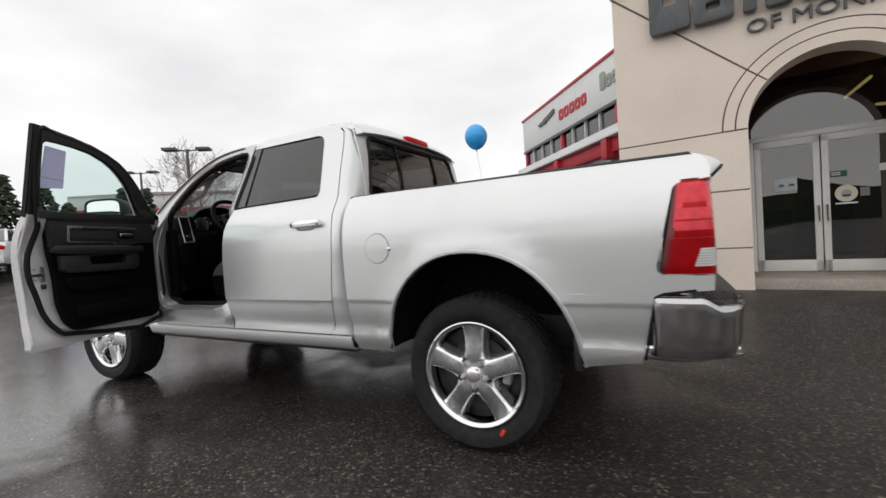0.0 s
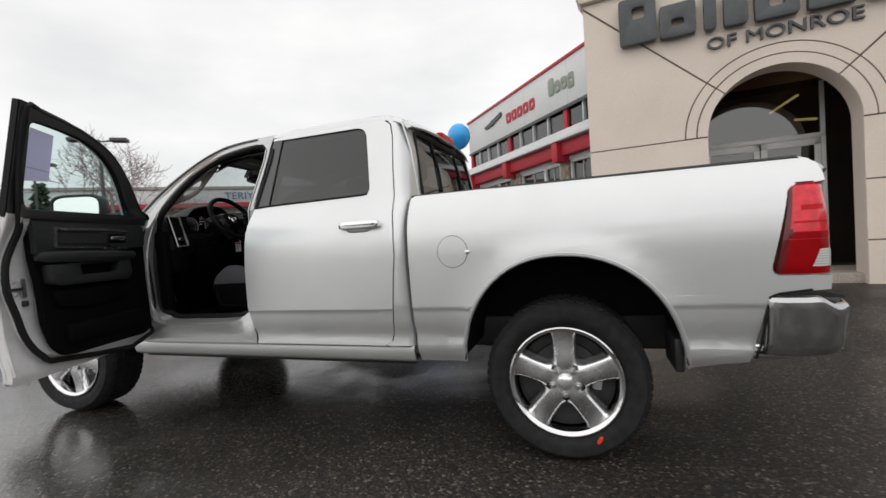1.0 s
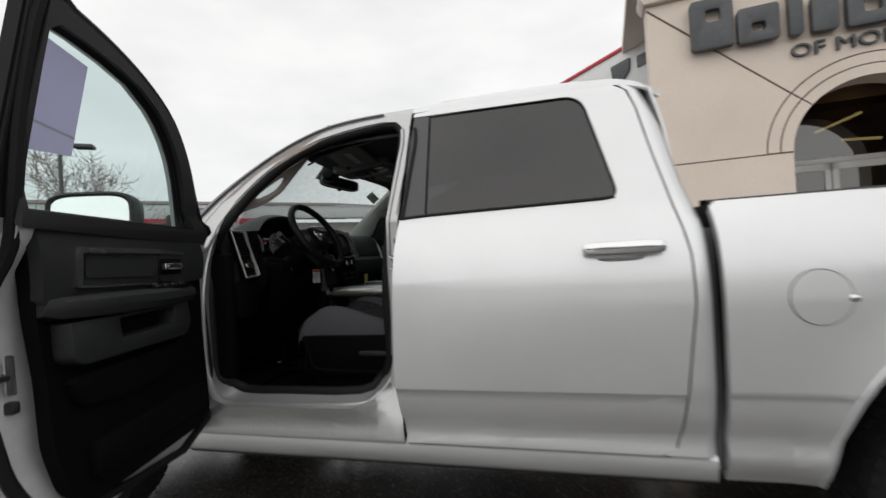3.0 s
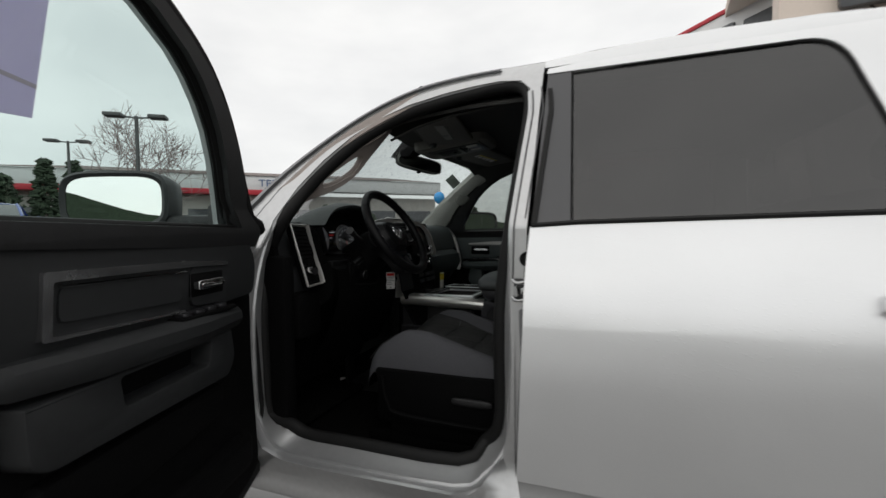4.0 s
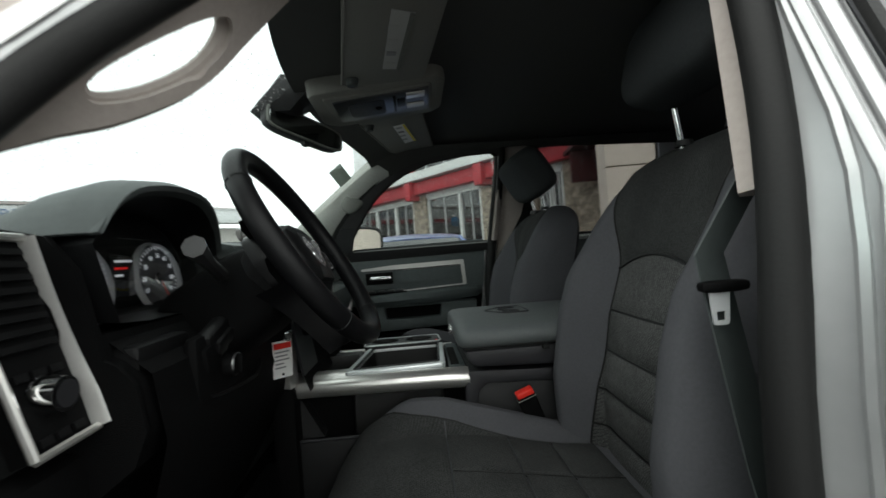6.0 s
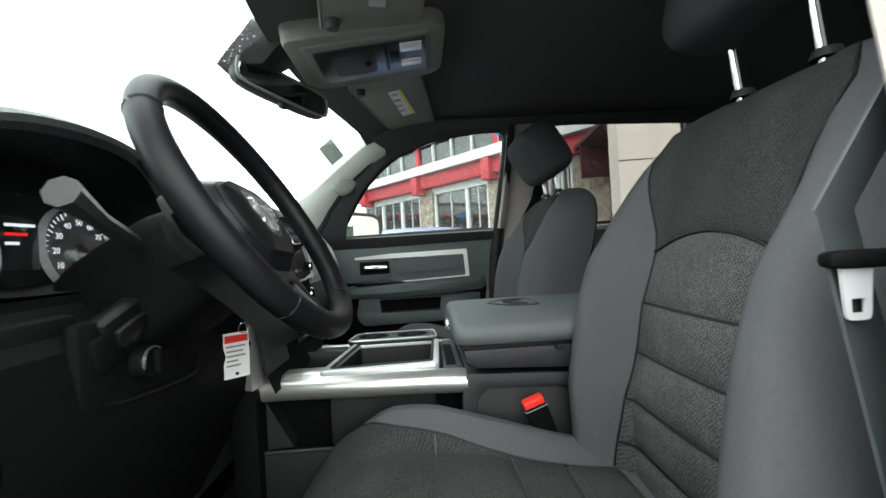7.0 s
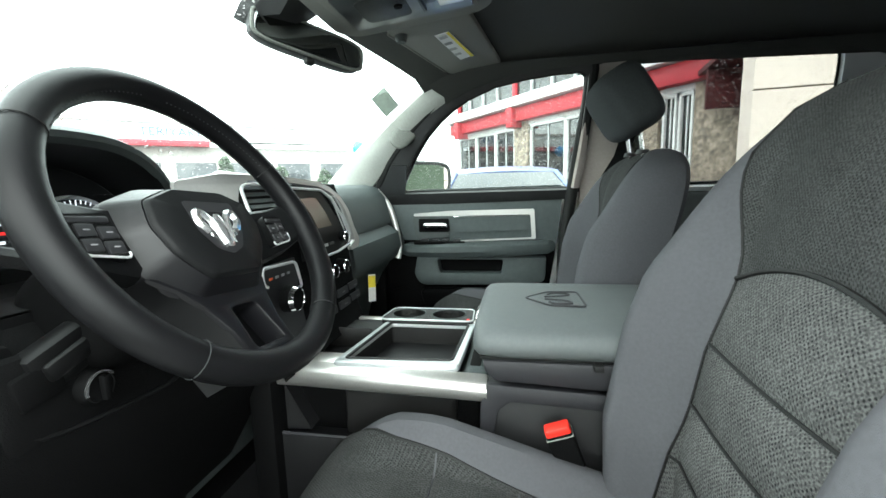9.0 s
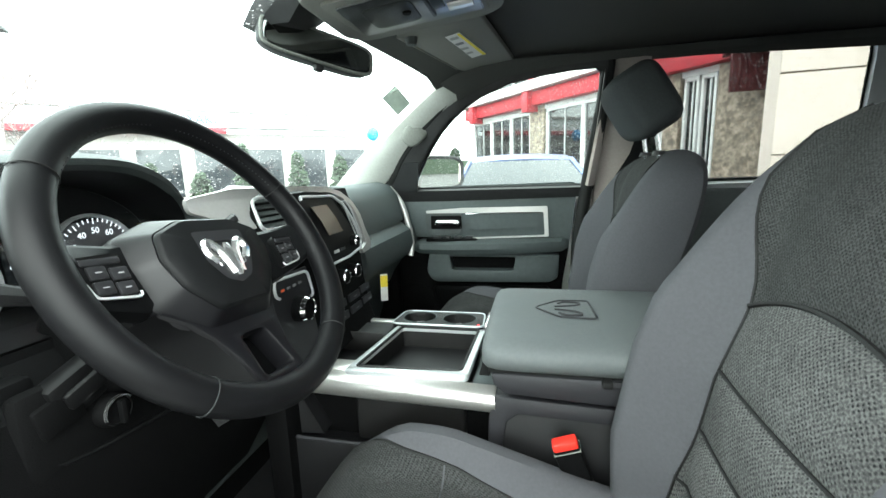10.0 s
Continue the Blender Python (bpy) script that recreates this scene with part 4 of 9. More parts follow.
DOOR_EDGE = lambda z: float(np.interp(z, [.552, .78, 1.14, 1.385], [1.746, 1.723, 1.740, 1.742]))
for flip in (False, True):
    bm = draped(rounded(FRONT_RING, .01, 2), ring_y, 0.010, holes=([*OPEN][::-1],), extra=(.757, .763, 1.376, 1.394))
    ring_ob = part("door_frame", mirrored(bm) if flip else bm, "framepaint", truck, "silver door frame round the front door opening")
    # painted jamb that turns inwards, with its rubber seal on the inner edge
    def jamb_line(f):
        line = []
        for x, z in OPEN:
            d = (Vector((1.30, 1.22)) - Vector((x, z))).normalized()
            if x > 1.60:
                sh = float(np.interp(z, [1.0, 1.2, 1.4, 1.6, 1.75], [.050, .036, .020, .014, .012]))
                dp = float(np.interp(z, [1.0, 1.2, 1.4, 1.6, 1.75], [.180, .172, .080, .035, .022]))
            elif z < .75:
                sh, dp = .030, .120
            elif z < 1.39:
                sh, dp = -.062, .128
            else:
                sh, dp = .016, .022
            y0, y1 = ring_y(x, z) + .004, side(x, z) + .004 + dp
            line.append((x + d.x * sh * f ** 1.5, y0 + (y1 - y0) * f, z + d.y * sh * f ** 1.5))
        return smooth_line(line, 3, True)
    bm = loft([jamb_line(f) for f in (0, .1, .35, .7, 1.0)], True)
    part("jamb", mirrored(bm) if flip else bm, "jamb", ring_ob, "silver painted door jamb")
    bm = tube(jamb_line(1.0), .022, 10, True)
    part("door_seal", mirrored(bm) if flip else bm, "seal", ring_ob, "black rubber door seal")
    bm = tube(jamb_line(.3), .007, 6, True)
    part("jamb_bead", mirrored(bm) if flip else bm, "jamb", ring_ob)
    if not flip:
        # dark block on the pillar face paints the shade of the striker recess
        part("striker_pocket", rbox(1.700, 1.735, .106, .1135, 1.188, 1.250, .003), "gauge", ring_ob, "dark block painted as the shaded recess behind the door striker")
        for z in (1.196, 1.242):
            part("striker_lip", tube(smooth_line([(1.696, .109, z + .004), (1.706, .101, z - .003), (1.722, .100, z - .002), (1.737, .104, z + .004)], 4), .0042, 8), "framepaint", ring_ob, "bright metal striker lip")
        part("striker", join(tube([(1.708, .112, 1.206), (1.708, .092, 1.208), (1.708, .092, 1.226), (1.708, .112, 1.228)], .0050, 8), rbox(1.718, 1.730, .100, .112, 1.210, 1.226, .003)), "framepaint", ring_ob, "chrome door striker")
        part("jamb_plug", moved(lathe([(.0015, 0), (.0015, .012), (-.002, .016), (-.003, .018), (.0, .020)], 28, "Y"), pose(1.734, .113, 1.3005)), "seal", ring_ob, "round black rubber plug")
        # dark plate laid on the pillar paints the shade of a hollow
        part("pillar_hollow", prism(rounded([(1.712, 1.168), (1.738, 1.172), (1.734, .92), (1.720, .92)], .008, 3), .108, .1145), "pillarpaint", ring_ob, "dark plate painted as the shaded hollow below the striker")
        edge_x = lambda z: float(np.interp(z, [.85, 1.02, 1.20, 1.40, 1.56, 1.73, 1.80], [1.684, 1.690, 1.688, 1.694, 1.708, 1.724, 1.716]))
        zs = np.linspace(1.395, 1.79, 12)
        part("pillar_bead", tube([(edge_x(z) - .004, ring_y(1.70, z) + .006, z) for z in [*np.linspace(.86, 1.38, 9), *zs]], .006, 8), "framepaint", ring_ob)
        # grooves are dark raised tubes that paint the groove's shade
        part("pillar_groove", tube([(edge_x(z) + .006, ring_y(1.71, z) - .0005, z) for z in [*np.linspace(1.24, 1.38, 5), *zs]], .0028, 6), "gap", ring_ob, "dark raised line painted as the shade of a pillar groove")
        part("pillar_groove", tube([(edge_x(z) + .033, side(1.73, z) - .0008, z) for z in np.linspace(1.408, 1.80, 12)], .0022, 6), "gap", ring_ob, "dark raised line painted as the shade of a pillar groove")
        part("pillar_rubber", sheet([[(edge_x(z) + o, side(1.745, z) - .006 + (.012 if o < .05 else 0), z) for o in (.049, .051, .064)] for z in zs], .006), "seal", ring_ob, "black rubber strip in front of the rear window")
        part("frame_label", draped([(1.664, .716), (1.676, .716), (1.674, .645), (1.662, .645)], lambda x, z: ring_y(x, z) - .0015, .001), "paper", ring_ob, "narrow pale paper label")
    rows = [[(DOOR_EDGE(z) + .004, side(1.74, z) + .003, z), (DOOR_EDGE(z) - .001, side(1.74, z) + .012, z), (DOOR_EDGE(z) - .001, max(.13, side(1.74, z) + .03), z), (DOOR_EDGE(z) + .02, max(.13, side(1.74, z) + .03), z)] for z in (.57, .66, .78, .96, 1.14, 1.28, 1.36, 1.386)]
    bm = sheet(rows, .003)
    part("door_edge_seal", mirrored(bm) if flip else bm, "seal", ring_ob, "black edge in the shut line of the rear door")
    # stepped band along the front pillar, from the roof rail in to the opening; its shade is in the colour
    oc = smooth_line([(x, 0, z) for x, z in RAIL[:7]], 4)
    ic = smooth_line([(x, 0, z) for x, z in OPEN[4:13]], 4)
    n_b = 40
    rows = []
    for k in range(n_b + 1):
        a, b = oc[round(k * (len(oc) - 1) / n_b)], ic[round(k * (len(ic) - 1) / n_b)]
        row = []
        for f, dy in ((.04, -.001), (.10, -.009), (.22, -.009), (.30, .008), (.42, .010), (.50, .002), (.85, .012), (.97, .020), (1.0, .030)):
            p = a.lerp(b, f)
            row.append((p.x, side(p.x, p.z) + dy - .003, p.z))
        rows.append(row)
    bm = loft(rows)
    part("pillar_band", mirrored(bm) if flip else bm, "pillarpaint", ring_ob, "stepped silver band along the front pillar, its shade put into the colour")
    # rear door skin
    outline = [*DOOR_R, (1.86, 1.392), *rounded([(1.846, 1.394), (2.548, 1.403), (2.511, 1.58), (2.455, 1.841), (1.836, 1.845)], [.0, .05, .0, .075, .0], 6)[1:-1], (1.763, 1.842), (1.766, 1.860), (1.854, 1.866), *DOOR_B]
    bm = draped(outline, side, 0.03, extra=(.757, .763))
    rear_door = part("rear_door", mirrored(bm) if flip else bm, "silver", truck, "shut silver rear door with dark privacy glass" if not flip else "")
    bm = draped([(1.745, 1.390), (1.842, 1.394), (1.832, 1.842), (1.766, 1.840)], lambda x, z: side(x, z) + .003, .012)
    part("pillar_cover", mirrored(bm) if flip else bm, "applique", rear_door, "dark gloss pillar cover")
    WIN = [*rounded([(1.846, 1.396), (2.545, 1.405), (2.508, 1.58), (2.452, 1.838), (1.836, 1.842)], [.0, .05, .0, .075, .0], 6)]
    bm = draped(WIN, lambda x, z: side(x, z) + .010, .004)
    ob = part("privacy_window", mirrored(bm) if flip else bm, "privacy" if not flip else "tinted", rear_door, "rain-spotted dark privacy glass")
    bm = tube([(x, side(x, z) + .008, z) for x, z in WIN], .004, 6, True)
    part("window_seal", mirrored(bm) if flip else bm, "seal", rear_door)
    bm = tube([(x, side(x, z) + .001, z) for x, z in ((1.745, 1.388), (1.86, 1.394), (2.49, 1.404), (2.53, 1.409))], .007, 6)
    part("belt_strip", mirrored(bm) if flip else bm, "seal", rear_door)
    # chrome pull handle
    bm = join(moved(puffy(-.124, .124, -.024, .012, -.022, .024, 5, 28, 12), pose(2.528, .008, 1.230, 0, 0, -2)))
    part("door_handle", mirrored(bm) if flip else bm, "chrome", rear_door, "chrome pull handle")
    bm = puffy(2.44, 2.60, .004, .05, 1.186, 1.222, 3, 20, 8)
    part("handle_cup", mirrored(bm) if flip else bm, "jamb", rear_door)
    # quarter panel behind the rear door, rounded into the cab's back
    shut = [(x + .007, z + (.006 if z > 1.8 else 0)) for x, z in DOOR_B]
    rows = []
    for z in np.linspace(.553, 1.862, 48):
        xs = float(np.interp(z, [p[1] for p in shut[::-1]], [p[0] for p in shut[::-1]]))
        lean = max(0.0, z - 1.36)
        xb = 2.783 - .12 * lean - .26 * max(0, z - 1.62) ** 1.5
        row = []
        rad = .045 + .085 * max(0, min(1, (z - 1.30) / .15))
        y0 = side(2.7, z)
        xq = max(xs + .012, xb - rad)
        row.append((xs, y0 + .02, z))
        row.append((xs, y0, z))
        row += [(xs + (xq - xs) * k / 3, y0, z) for k in (1, 2)]
        for k in range(9):
            a = math.pi / 2 * k / 8
            row.append((xq + (xb - xq) * math.sin(a), y0 + rad * (1 - math.cos(a)), z))
        row.append((xb, y0 + rad + .04, z))
        row.append((xb, .34 if z > 1.3 else y0 + rad + .10, z))
        rows.append(row)
    bm = loft(rows)
    part("quarter_panel", mirrored(bm) if flip else bm, "silver", truck, "silver rear cab pillar")
    # header over the rear door and the roof's rounded shoulder
    bm = tube([(x, side(x, .553) + .006, .552) for x in np.linspace(1.75, 2.64, 8)], .005, 6)
    part("door_bottom_gap", mirrored(bm) if flip else bm, "seal", rear_door)
    # rocker
    RK = [(y, z) for y, z in ((.075, .553), (.062, .540), (.060, .52), (.075, .47), (.10, .452), (.16, .45))]
    bm = sheet([[(x, y, z) for y, z in RK] for x in (.66, .70, 1.2, 1.74, 2.3, 2.78)], .01)
    part("rocker_panel", mirrored(bm) if flip else bm, "silver", truck, "silver rocker panel under the doors")
    bm = rbox(.70, 2.76, .12, .5, .43, .55, .01)
    part("floor_rail", mirrored(bm) if flip else bm, "blackplastic", truck)
    # sill plate in the opening
    bm = rbox(.92, 1.66, .10, .20, .60, .670, .012)
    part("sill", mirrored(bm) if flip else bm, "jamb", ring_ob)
    # quarter below the belt, cab rear corner bottom
# roof
st = []
EDGE = [(1.02, 1.700, .250), (1.18, 1.795, .300), (1.335, 1.855, .322), (1.48, 1.880, .337), (1.62, 1.889, .345), (1.757, 1.892, .348), (1.90, 1.905, .349), (2.2, 1.912, .350), (2.5, 1.906, .345), (2.62, 1.888, .338), (2.70, 1.858, .342), (2.745, 1.815, .36)]
for x, ze, ye in EDGE[2:]:
    crown = .085 * max(.15, min(1.0, (x - 1.20) / .45)) * max(.3, min(1, (2.80 - x) / .3))
    row = []
    for k in range(25):
        s = -1 + 2 * k / 24
        row.append((x - .10 * (1 - s * s) * max(0, (1.7 - x) / .4) + .03 * (1 - s * s) * max(0, (x - 2.5) / .25), MID + s * (MID - ye), ze + crown * (1 - abs(s) ** 3.2)))
    st.append(row)
part("roof", sheet(st, .012), "silver", truck, "silver cab roof")
# strip between rail and door tops
for flip in (False, True):
    rows = []
    for x in [*np.linspace(1.755, 2.55, 8), 2.60, 2.64, 2.68, 2.71, 2.74]:
        ze, ye = float(np.interp(x, [e[0] for e in EDGE], [e[1] for e in EDGE])), float(np.interp(x, [e[0] for e in EDGE], [e[2] for e in EDGE]))
        zb = min(1.866, ze - .026)
        rows.append([(x, side(x, zb) + .002, zb), (x, ye - .010, ze - .010), (x, ye + .002, ze + .002)])
    bm = sheet(rows, .008)
    part("drip_rail", mirrored(bm) if flip else bm, "silver", truck)
# cab back with the rear window
back_x = lambda z: 2.79 - .12 * max(0, z - 1.36) - .26 * max(0, z - 1.62) ** 1.5
REARWIN = rounded([(.33, 1.385), (WIDTH - .33, 1.385), (WIDTH - .42, 1.80), (.42, 1.80)], .05)
bm = draped([(.30, .60), (WIDTH - .30, .60), (WIDTH - .30, 1.84), (.30, 1.84)], lambda a, b: back_x(b) - .002, 0.0, holes=(REARWIN[::-1],), step=(.2, .06))
for v in bm.verts:
    v.co = Vector((v.co.y, v.co.x, v.co.z))
cab_back = part("cab_back", thick(bm, .01), "silver", truck, "silver back wall of the cab")
bm = draped(REARWIN, lambda a, b: back_x(b) - .004, 0, step=(.2, .06))
for v in bm.verts:
    v.co = Vector((v.co.y, v.co.x, v.co.z))
part("rear_window", bm, "privacy", cab_back, "dark sliding rear window")
part("window_gasket", tube([(back_x(z) + .002, y, z) for y, z in REARWIN], .012, 6, True), "seal", cab_back)
for y in (.74, 1.28):
    part("slider_bar", tube([(back_x(1.39) + .004, y, 1.39), (back_x(1.6) + .004, y, 1.6), (back_x(1.80) + .004, y, 1.80)], .010, 6), "seal", cab_back)
part("high_brake_lamp", puffy(2.725, 2.775, MID - .17, MID + .17, 1.835, 1.885, 5, 20, 8), "tailred", truck, "red high-mounted brake lamp")

# hood, fenders and front
for flip in (False, True):
    FEN = [(.778, .545), *arch_line(0, z0=.50)[::-1], (-.53, .50), (-.80, .62), (-.86, 1.02), (-.70, 1.14), (0, 1.20), (.60, 1.26), (.74, 1.37), (.768, 1.29)]
    fdrape = flared(0)
    bm = draped(FEN, lambda x, z: fdrape(x, z) + .12 * max(0, (-x - .3) / .6) ** 2 + .02, .02, extra=(.757, .763))
    part("front_fender", mirrored(bm) if flip else bm, "silver", truck, "silver front fender")
    bm = sheet([[(x, y, z) for x, z in arch_line(0, grow=.01, z0=.42)] for y in (.06, .3, .55)], .006)
    part("wheel_housing", mirrored(bm) if flip else bm, "liner", truck)
    bm = puffy(-.93, -.70, .10, .50, .86, 1.06, 4)
    part("headlamp", mirrored(bm) if flip else bm, "lampwhite", truck, "clear headlamp")
rows = []
for x, ze, ye, cr in ((-.93, 1.02, .30, .08), (-.88, 1.10, .22, .10), (-.6, 1.15, .16, .10), (0, 1.20, .10, .10), (.45, 1.245, .09, .09), (.62, 1.27, .10, .07)):
    rows.append([(x, MID + s * (MID - ye), ze + cr * (1 - s ** 4)) for s in np.linspace(-1, 1, 17)])
part("hood", sheet(rows, .015), "silver", truck, "silver hood")
part("cowl", sheet([[(x, MID + s * (MID - .13), z + .02 * (1 - s * s)) for s in np.linspace(-1, 1, 9)] for x, z in ((.60, 1.29), (.70, 1.33), (.74, 1.36))], .01), "blackplastic", truck)
part("grille", rbox(-.99, -.93, .52, WIDTH - .52, .74, 1.08, .02), "chrome", truck, "chrome crosshair grille")
part("front_bumper", loft([[(x + .18 * abs(s) ** 3, MID + s * .98, z) for s in np.linspace(-1, 1, 21)] for x, z in ((-.95, .72), (-1.01, .70), (-1.01, .50), (-.96, .46))]), "chrome", truck, "chrome front bumper")
part("under_body", rbox(-.80, 4.40, .55, WIDTH - .55, .42, .62, .03), "blackplastic", truck)
for x in (0.0, REAR_AXLE):
    part("axle", tube([(x, .25, .42), (x, WIDTH - .25, .42)], .06, 10), "blackplastic", truck)
part("differential", puffy(REAR_AXLE - .18, REAR_AXLE + .18, .85, 1.17, .28, .56, 2.4), "blackplastic", truck)
part("spare_carrier", moved(lathe([(-.1, .1), (-.1, .36), (.1, .36), (.1, .1)], 24, "Z"), pose(4.2, MID, .55)), "rubber", truck)


# ---- wheels ----
def wheel():
    """Outside faces -y; the hub is at the origin."""
    R, RR = .388, .270
    hub = part("wheel", lathe([(-.010, RR - .006), (-.008, RR), (-.002, RR - .004), (.004, RR - .022), (.030, RR - .030), (.05, RR - .032), (.12, RR - .036), (.20, RR - .03), (.20, RR - .04), (.05, RR - .04)], 64), "chrome", truck, "chrome five-spoke wheel")
    prof = [(-.0, RR - .01), (-.004, RR + .004), (-.022, RR + .02), (-.032, RR + .055), (-.030, RR + .09), (-.018, R - .022), (.002, R - .006), (.03, R), (.12, R + .002), (.21, R), (.245, R - .012), (.265, R - .06), (.26, RR + .03), (.225, RR - .01)]
    part("tyre", lathe([(y + .012, r) for y, r in prof], 72), "rubber", hub, "wet black all-terrain tyre")
    bm = bmesh.new()
    blocks = []
    for k in range(54):
        for y0, y1, off in ((.022, .055, 0), (.065, .118, .5), (.128, .184, 0), (.196, .236, .5)):
            a = 360 * (k + off) / 54
            b = rbox(-.0165, .0165, y0 + .012, y1 + .012, R - .006, R + .005, 0)
            blocks.append(moved(b, pose(0, 0, 0, 0, a, 0)))
    part("tread", join(*blocks), "rubber", hub)
    # broad flat spokes with bright bevels that sweep into the hub and the rim
    for k in range(5):
        turn = pose(0, 0, 0, 0, -(360 * k / 5 + 90), 0)
        prof = ((.050, .034, .006), (.080, .036, .002), (.11, .037, .004), (.15, .039, .009), (.19, .041, .013), (.225, .043, .012), (.250, .045, .006), (.264, .047, .002))
        rows = [[(r, y + .0015, -w), (r, y - .001, -w * .8), (r, y - .002, 0), (r, y - .001, w * .8), (r, y + .0015, w)] for r, w, y in prof]
        sp = part("spoke", moved(loft(rows), turn), "spoke", hub, "grey polished spoke with bright bevels" if not k else "")
        for sg in (-1, 1):
            rows = []
            for r, w, y in prof[1:]:
                grow = .004 + .020 * max(0, (.115 - r) / .035) ** 2 + .030 * max(0, (r - .215) / .05) ** 2
                rows.append([(r, y + .0015, sg * w), (r, y + .006, sg * (w + .004 + grow * .5)), (r, y + .020, sg * (w + .009 + grow)), (r, y + .050, sg * (w + .013 + grow)), (r, y + .085, sg * (w + .014 + grow))])
            part("bevel", moved(loft(rows), turn), "brightmetal", sp)
    part("hub_plate", lathe([(.004, .03), (.003, .060), (.005, .074), (.012, .084), (.030, .094), (.07, .100)], 48), "brightmetal", hub)
    part("centre_cap", lathe([(-.022, 0), (-.021, .022), (-.015, .036), (.006, .040)], 30), "brightmetal", hub, "chrome centre cap")
    for k in range(5):
        a = radians(72 * k + 54 + 72)
        part("lug_nut", moved(lathe([(-.016, 0), (-.014, .009), (-.008, .012), (.02, .0135)], 8), pose(.064 * math.cos(a), .0, .064 * math.sin(a))), "chrome", hub)
    for k in range(5):
        a = radians(72 * k + 54 + 72)
        part("lug_pocket", moved(lathe([(-.001, .0125), (-.004, .017), (.0, .0195), (.012, .0195)], 14), pose(.064 * math.cos(a), .004, .064 * math.sin(a))), "spoke", hub)
    # disc coloured black to paint the shade behind the spokes
    part("brake_disc", lathe([(.10, .05), (.10, .17), (.125, .17), (.125, .05)], 40), "blackplastic", hub)
    part("brake_caliper", moved(rbox(-.035, .035, .07, .12, .13, .175, .012), pose(0, 0, 0, 0, 100, 0)), "jamb", hub)
    part("barrel", lathe([(.13, 0), (.13, .235)], 40), "blackplastic", hub)
    part("valve_stem", moved(lathe([(-.012, 0), (-.012, .004), (.02, .0045)], 8), pose(-.01, .02, -.245)), "seal", hub)
    return hub


rear_left = wheel()
rear_left.matrix_basis = pose(REAR_AXLE, .045, .393)
copy_thing(rear_left, pose(0, .055, .393, 0, 25, 4))
copy_thing(rear_left, pose(REAR_AXLE, WIDTH - .045, .393, 0, 0, 180))
copy_thing(rear_left, pose(0, WIDTH - .055, .393, 0, 40, 184))
part("chalk_mark", moved(puffy(-.009, .009, -.004, .003, -.022, .022, 2.5, 10, 8), pose(.145, -.020, -.268, 0, 30, 0)), "tyre_mark", rear_left, "red chalk mark on the tyre")


# ---- front doors: built shut, the driver's one then swung open ----
HINGE = pose(.762, .042, .004, 0, 0, -73.2) @ pose(-.80, -.03, 0)
FRAME = [(.895, 1.41), (.955, 1.508), (1.03, 1.598), (1.11, 1.672), (1.20, 1.733), (1.29, 1.772), (1.40, 1.806), (1.52, 1.830), (1.64, 1.848), (1.742, 1.860)]
DOOR = [(.795, .56), (.788, 1.29), (.80, 1.375), *FRAME, (1.735, 1.70), (1.722, 1.39), (1.722, 1.14), (1.706, .78), (1.725, .575), (1.71, .556)]
PANE = [(.985, 1.388), (1.03, 1.462), (1.084, 1.545), (1.135, 1.608), (1.186, 1.655), (1.24, 1.694), (1.295, 1.724), (1.395, 1.760), (1.50, 1.777), (1.60, 1.786), (1.68, 1.788), (1.703, 1.768), (1.700, 1.70), (1.690, 1.55), (1.676, 1.392)]
INNER = [(.84, .615), (.835, 1.28), (.86, 1.385), (.915, 1.42), (.975, 1.508), (1.05, 1.59), (1.13, 1.662), (1.21, 1.716), (1.30, 1.755), (1.41, 1.788), (1.53, 1.812), (1.64, 1.826), (1.715, 1.832), (1.71, 1.62), (1.692, 1.42), (1.668, 1.31), (1.672, 1.22), (1.694, 1.13), (1.696, 1.01), (1.668, .89), (1.640, .77), (1.588, .67), (1.48, .622)]


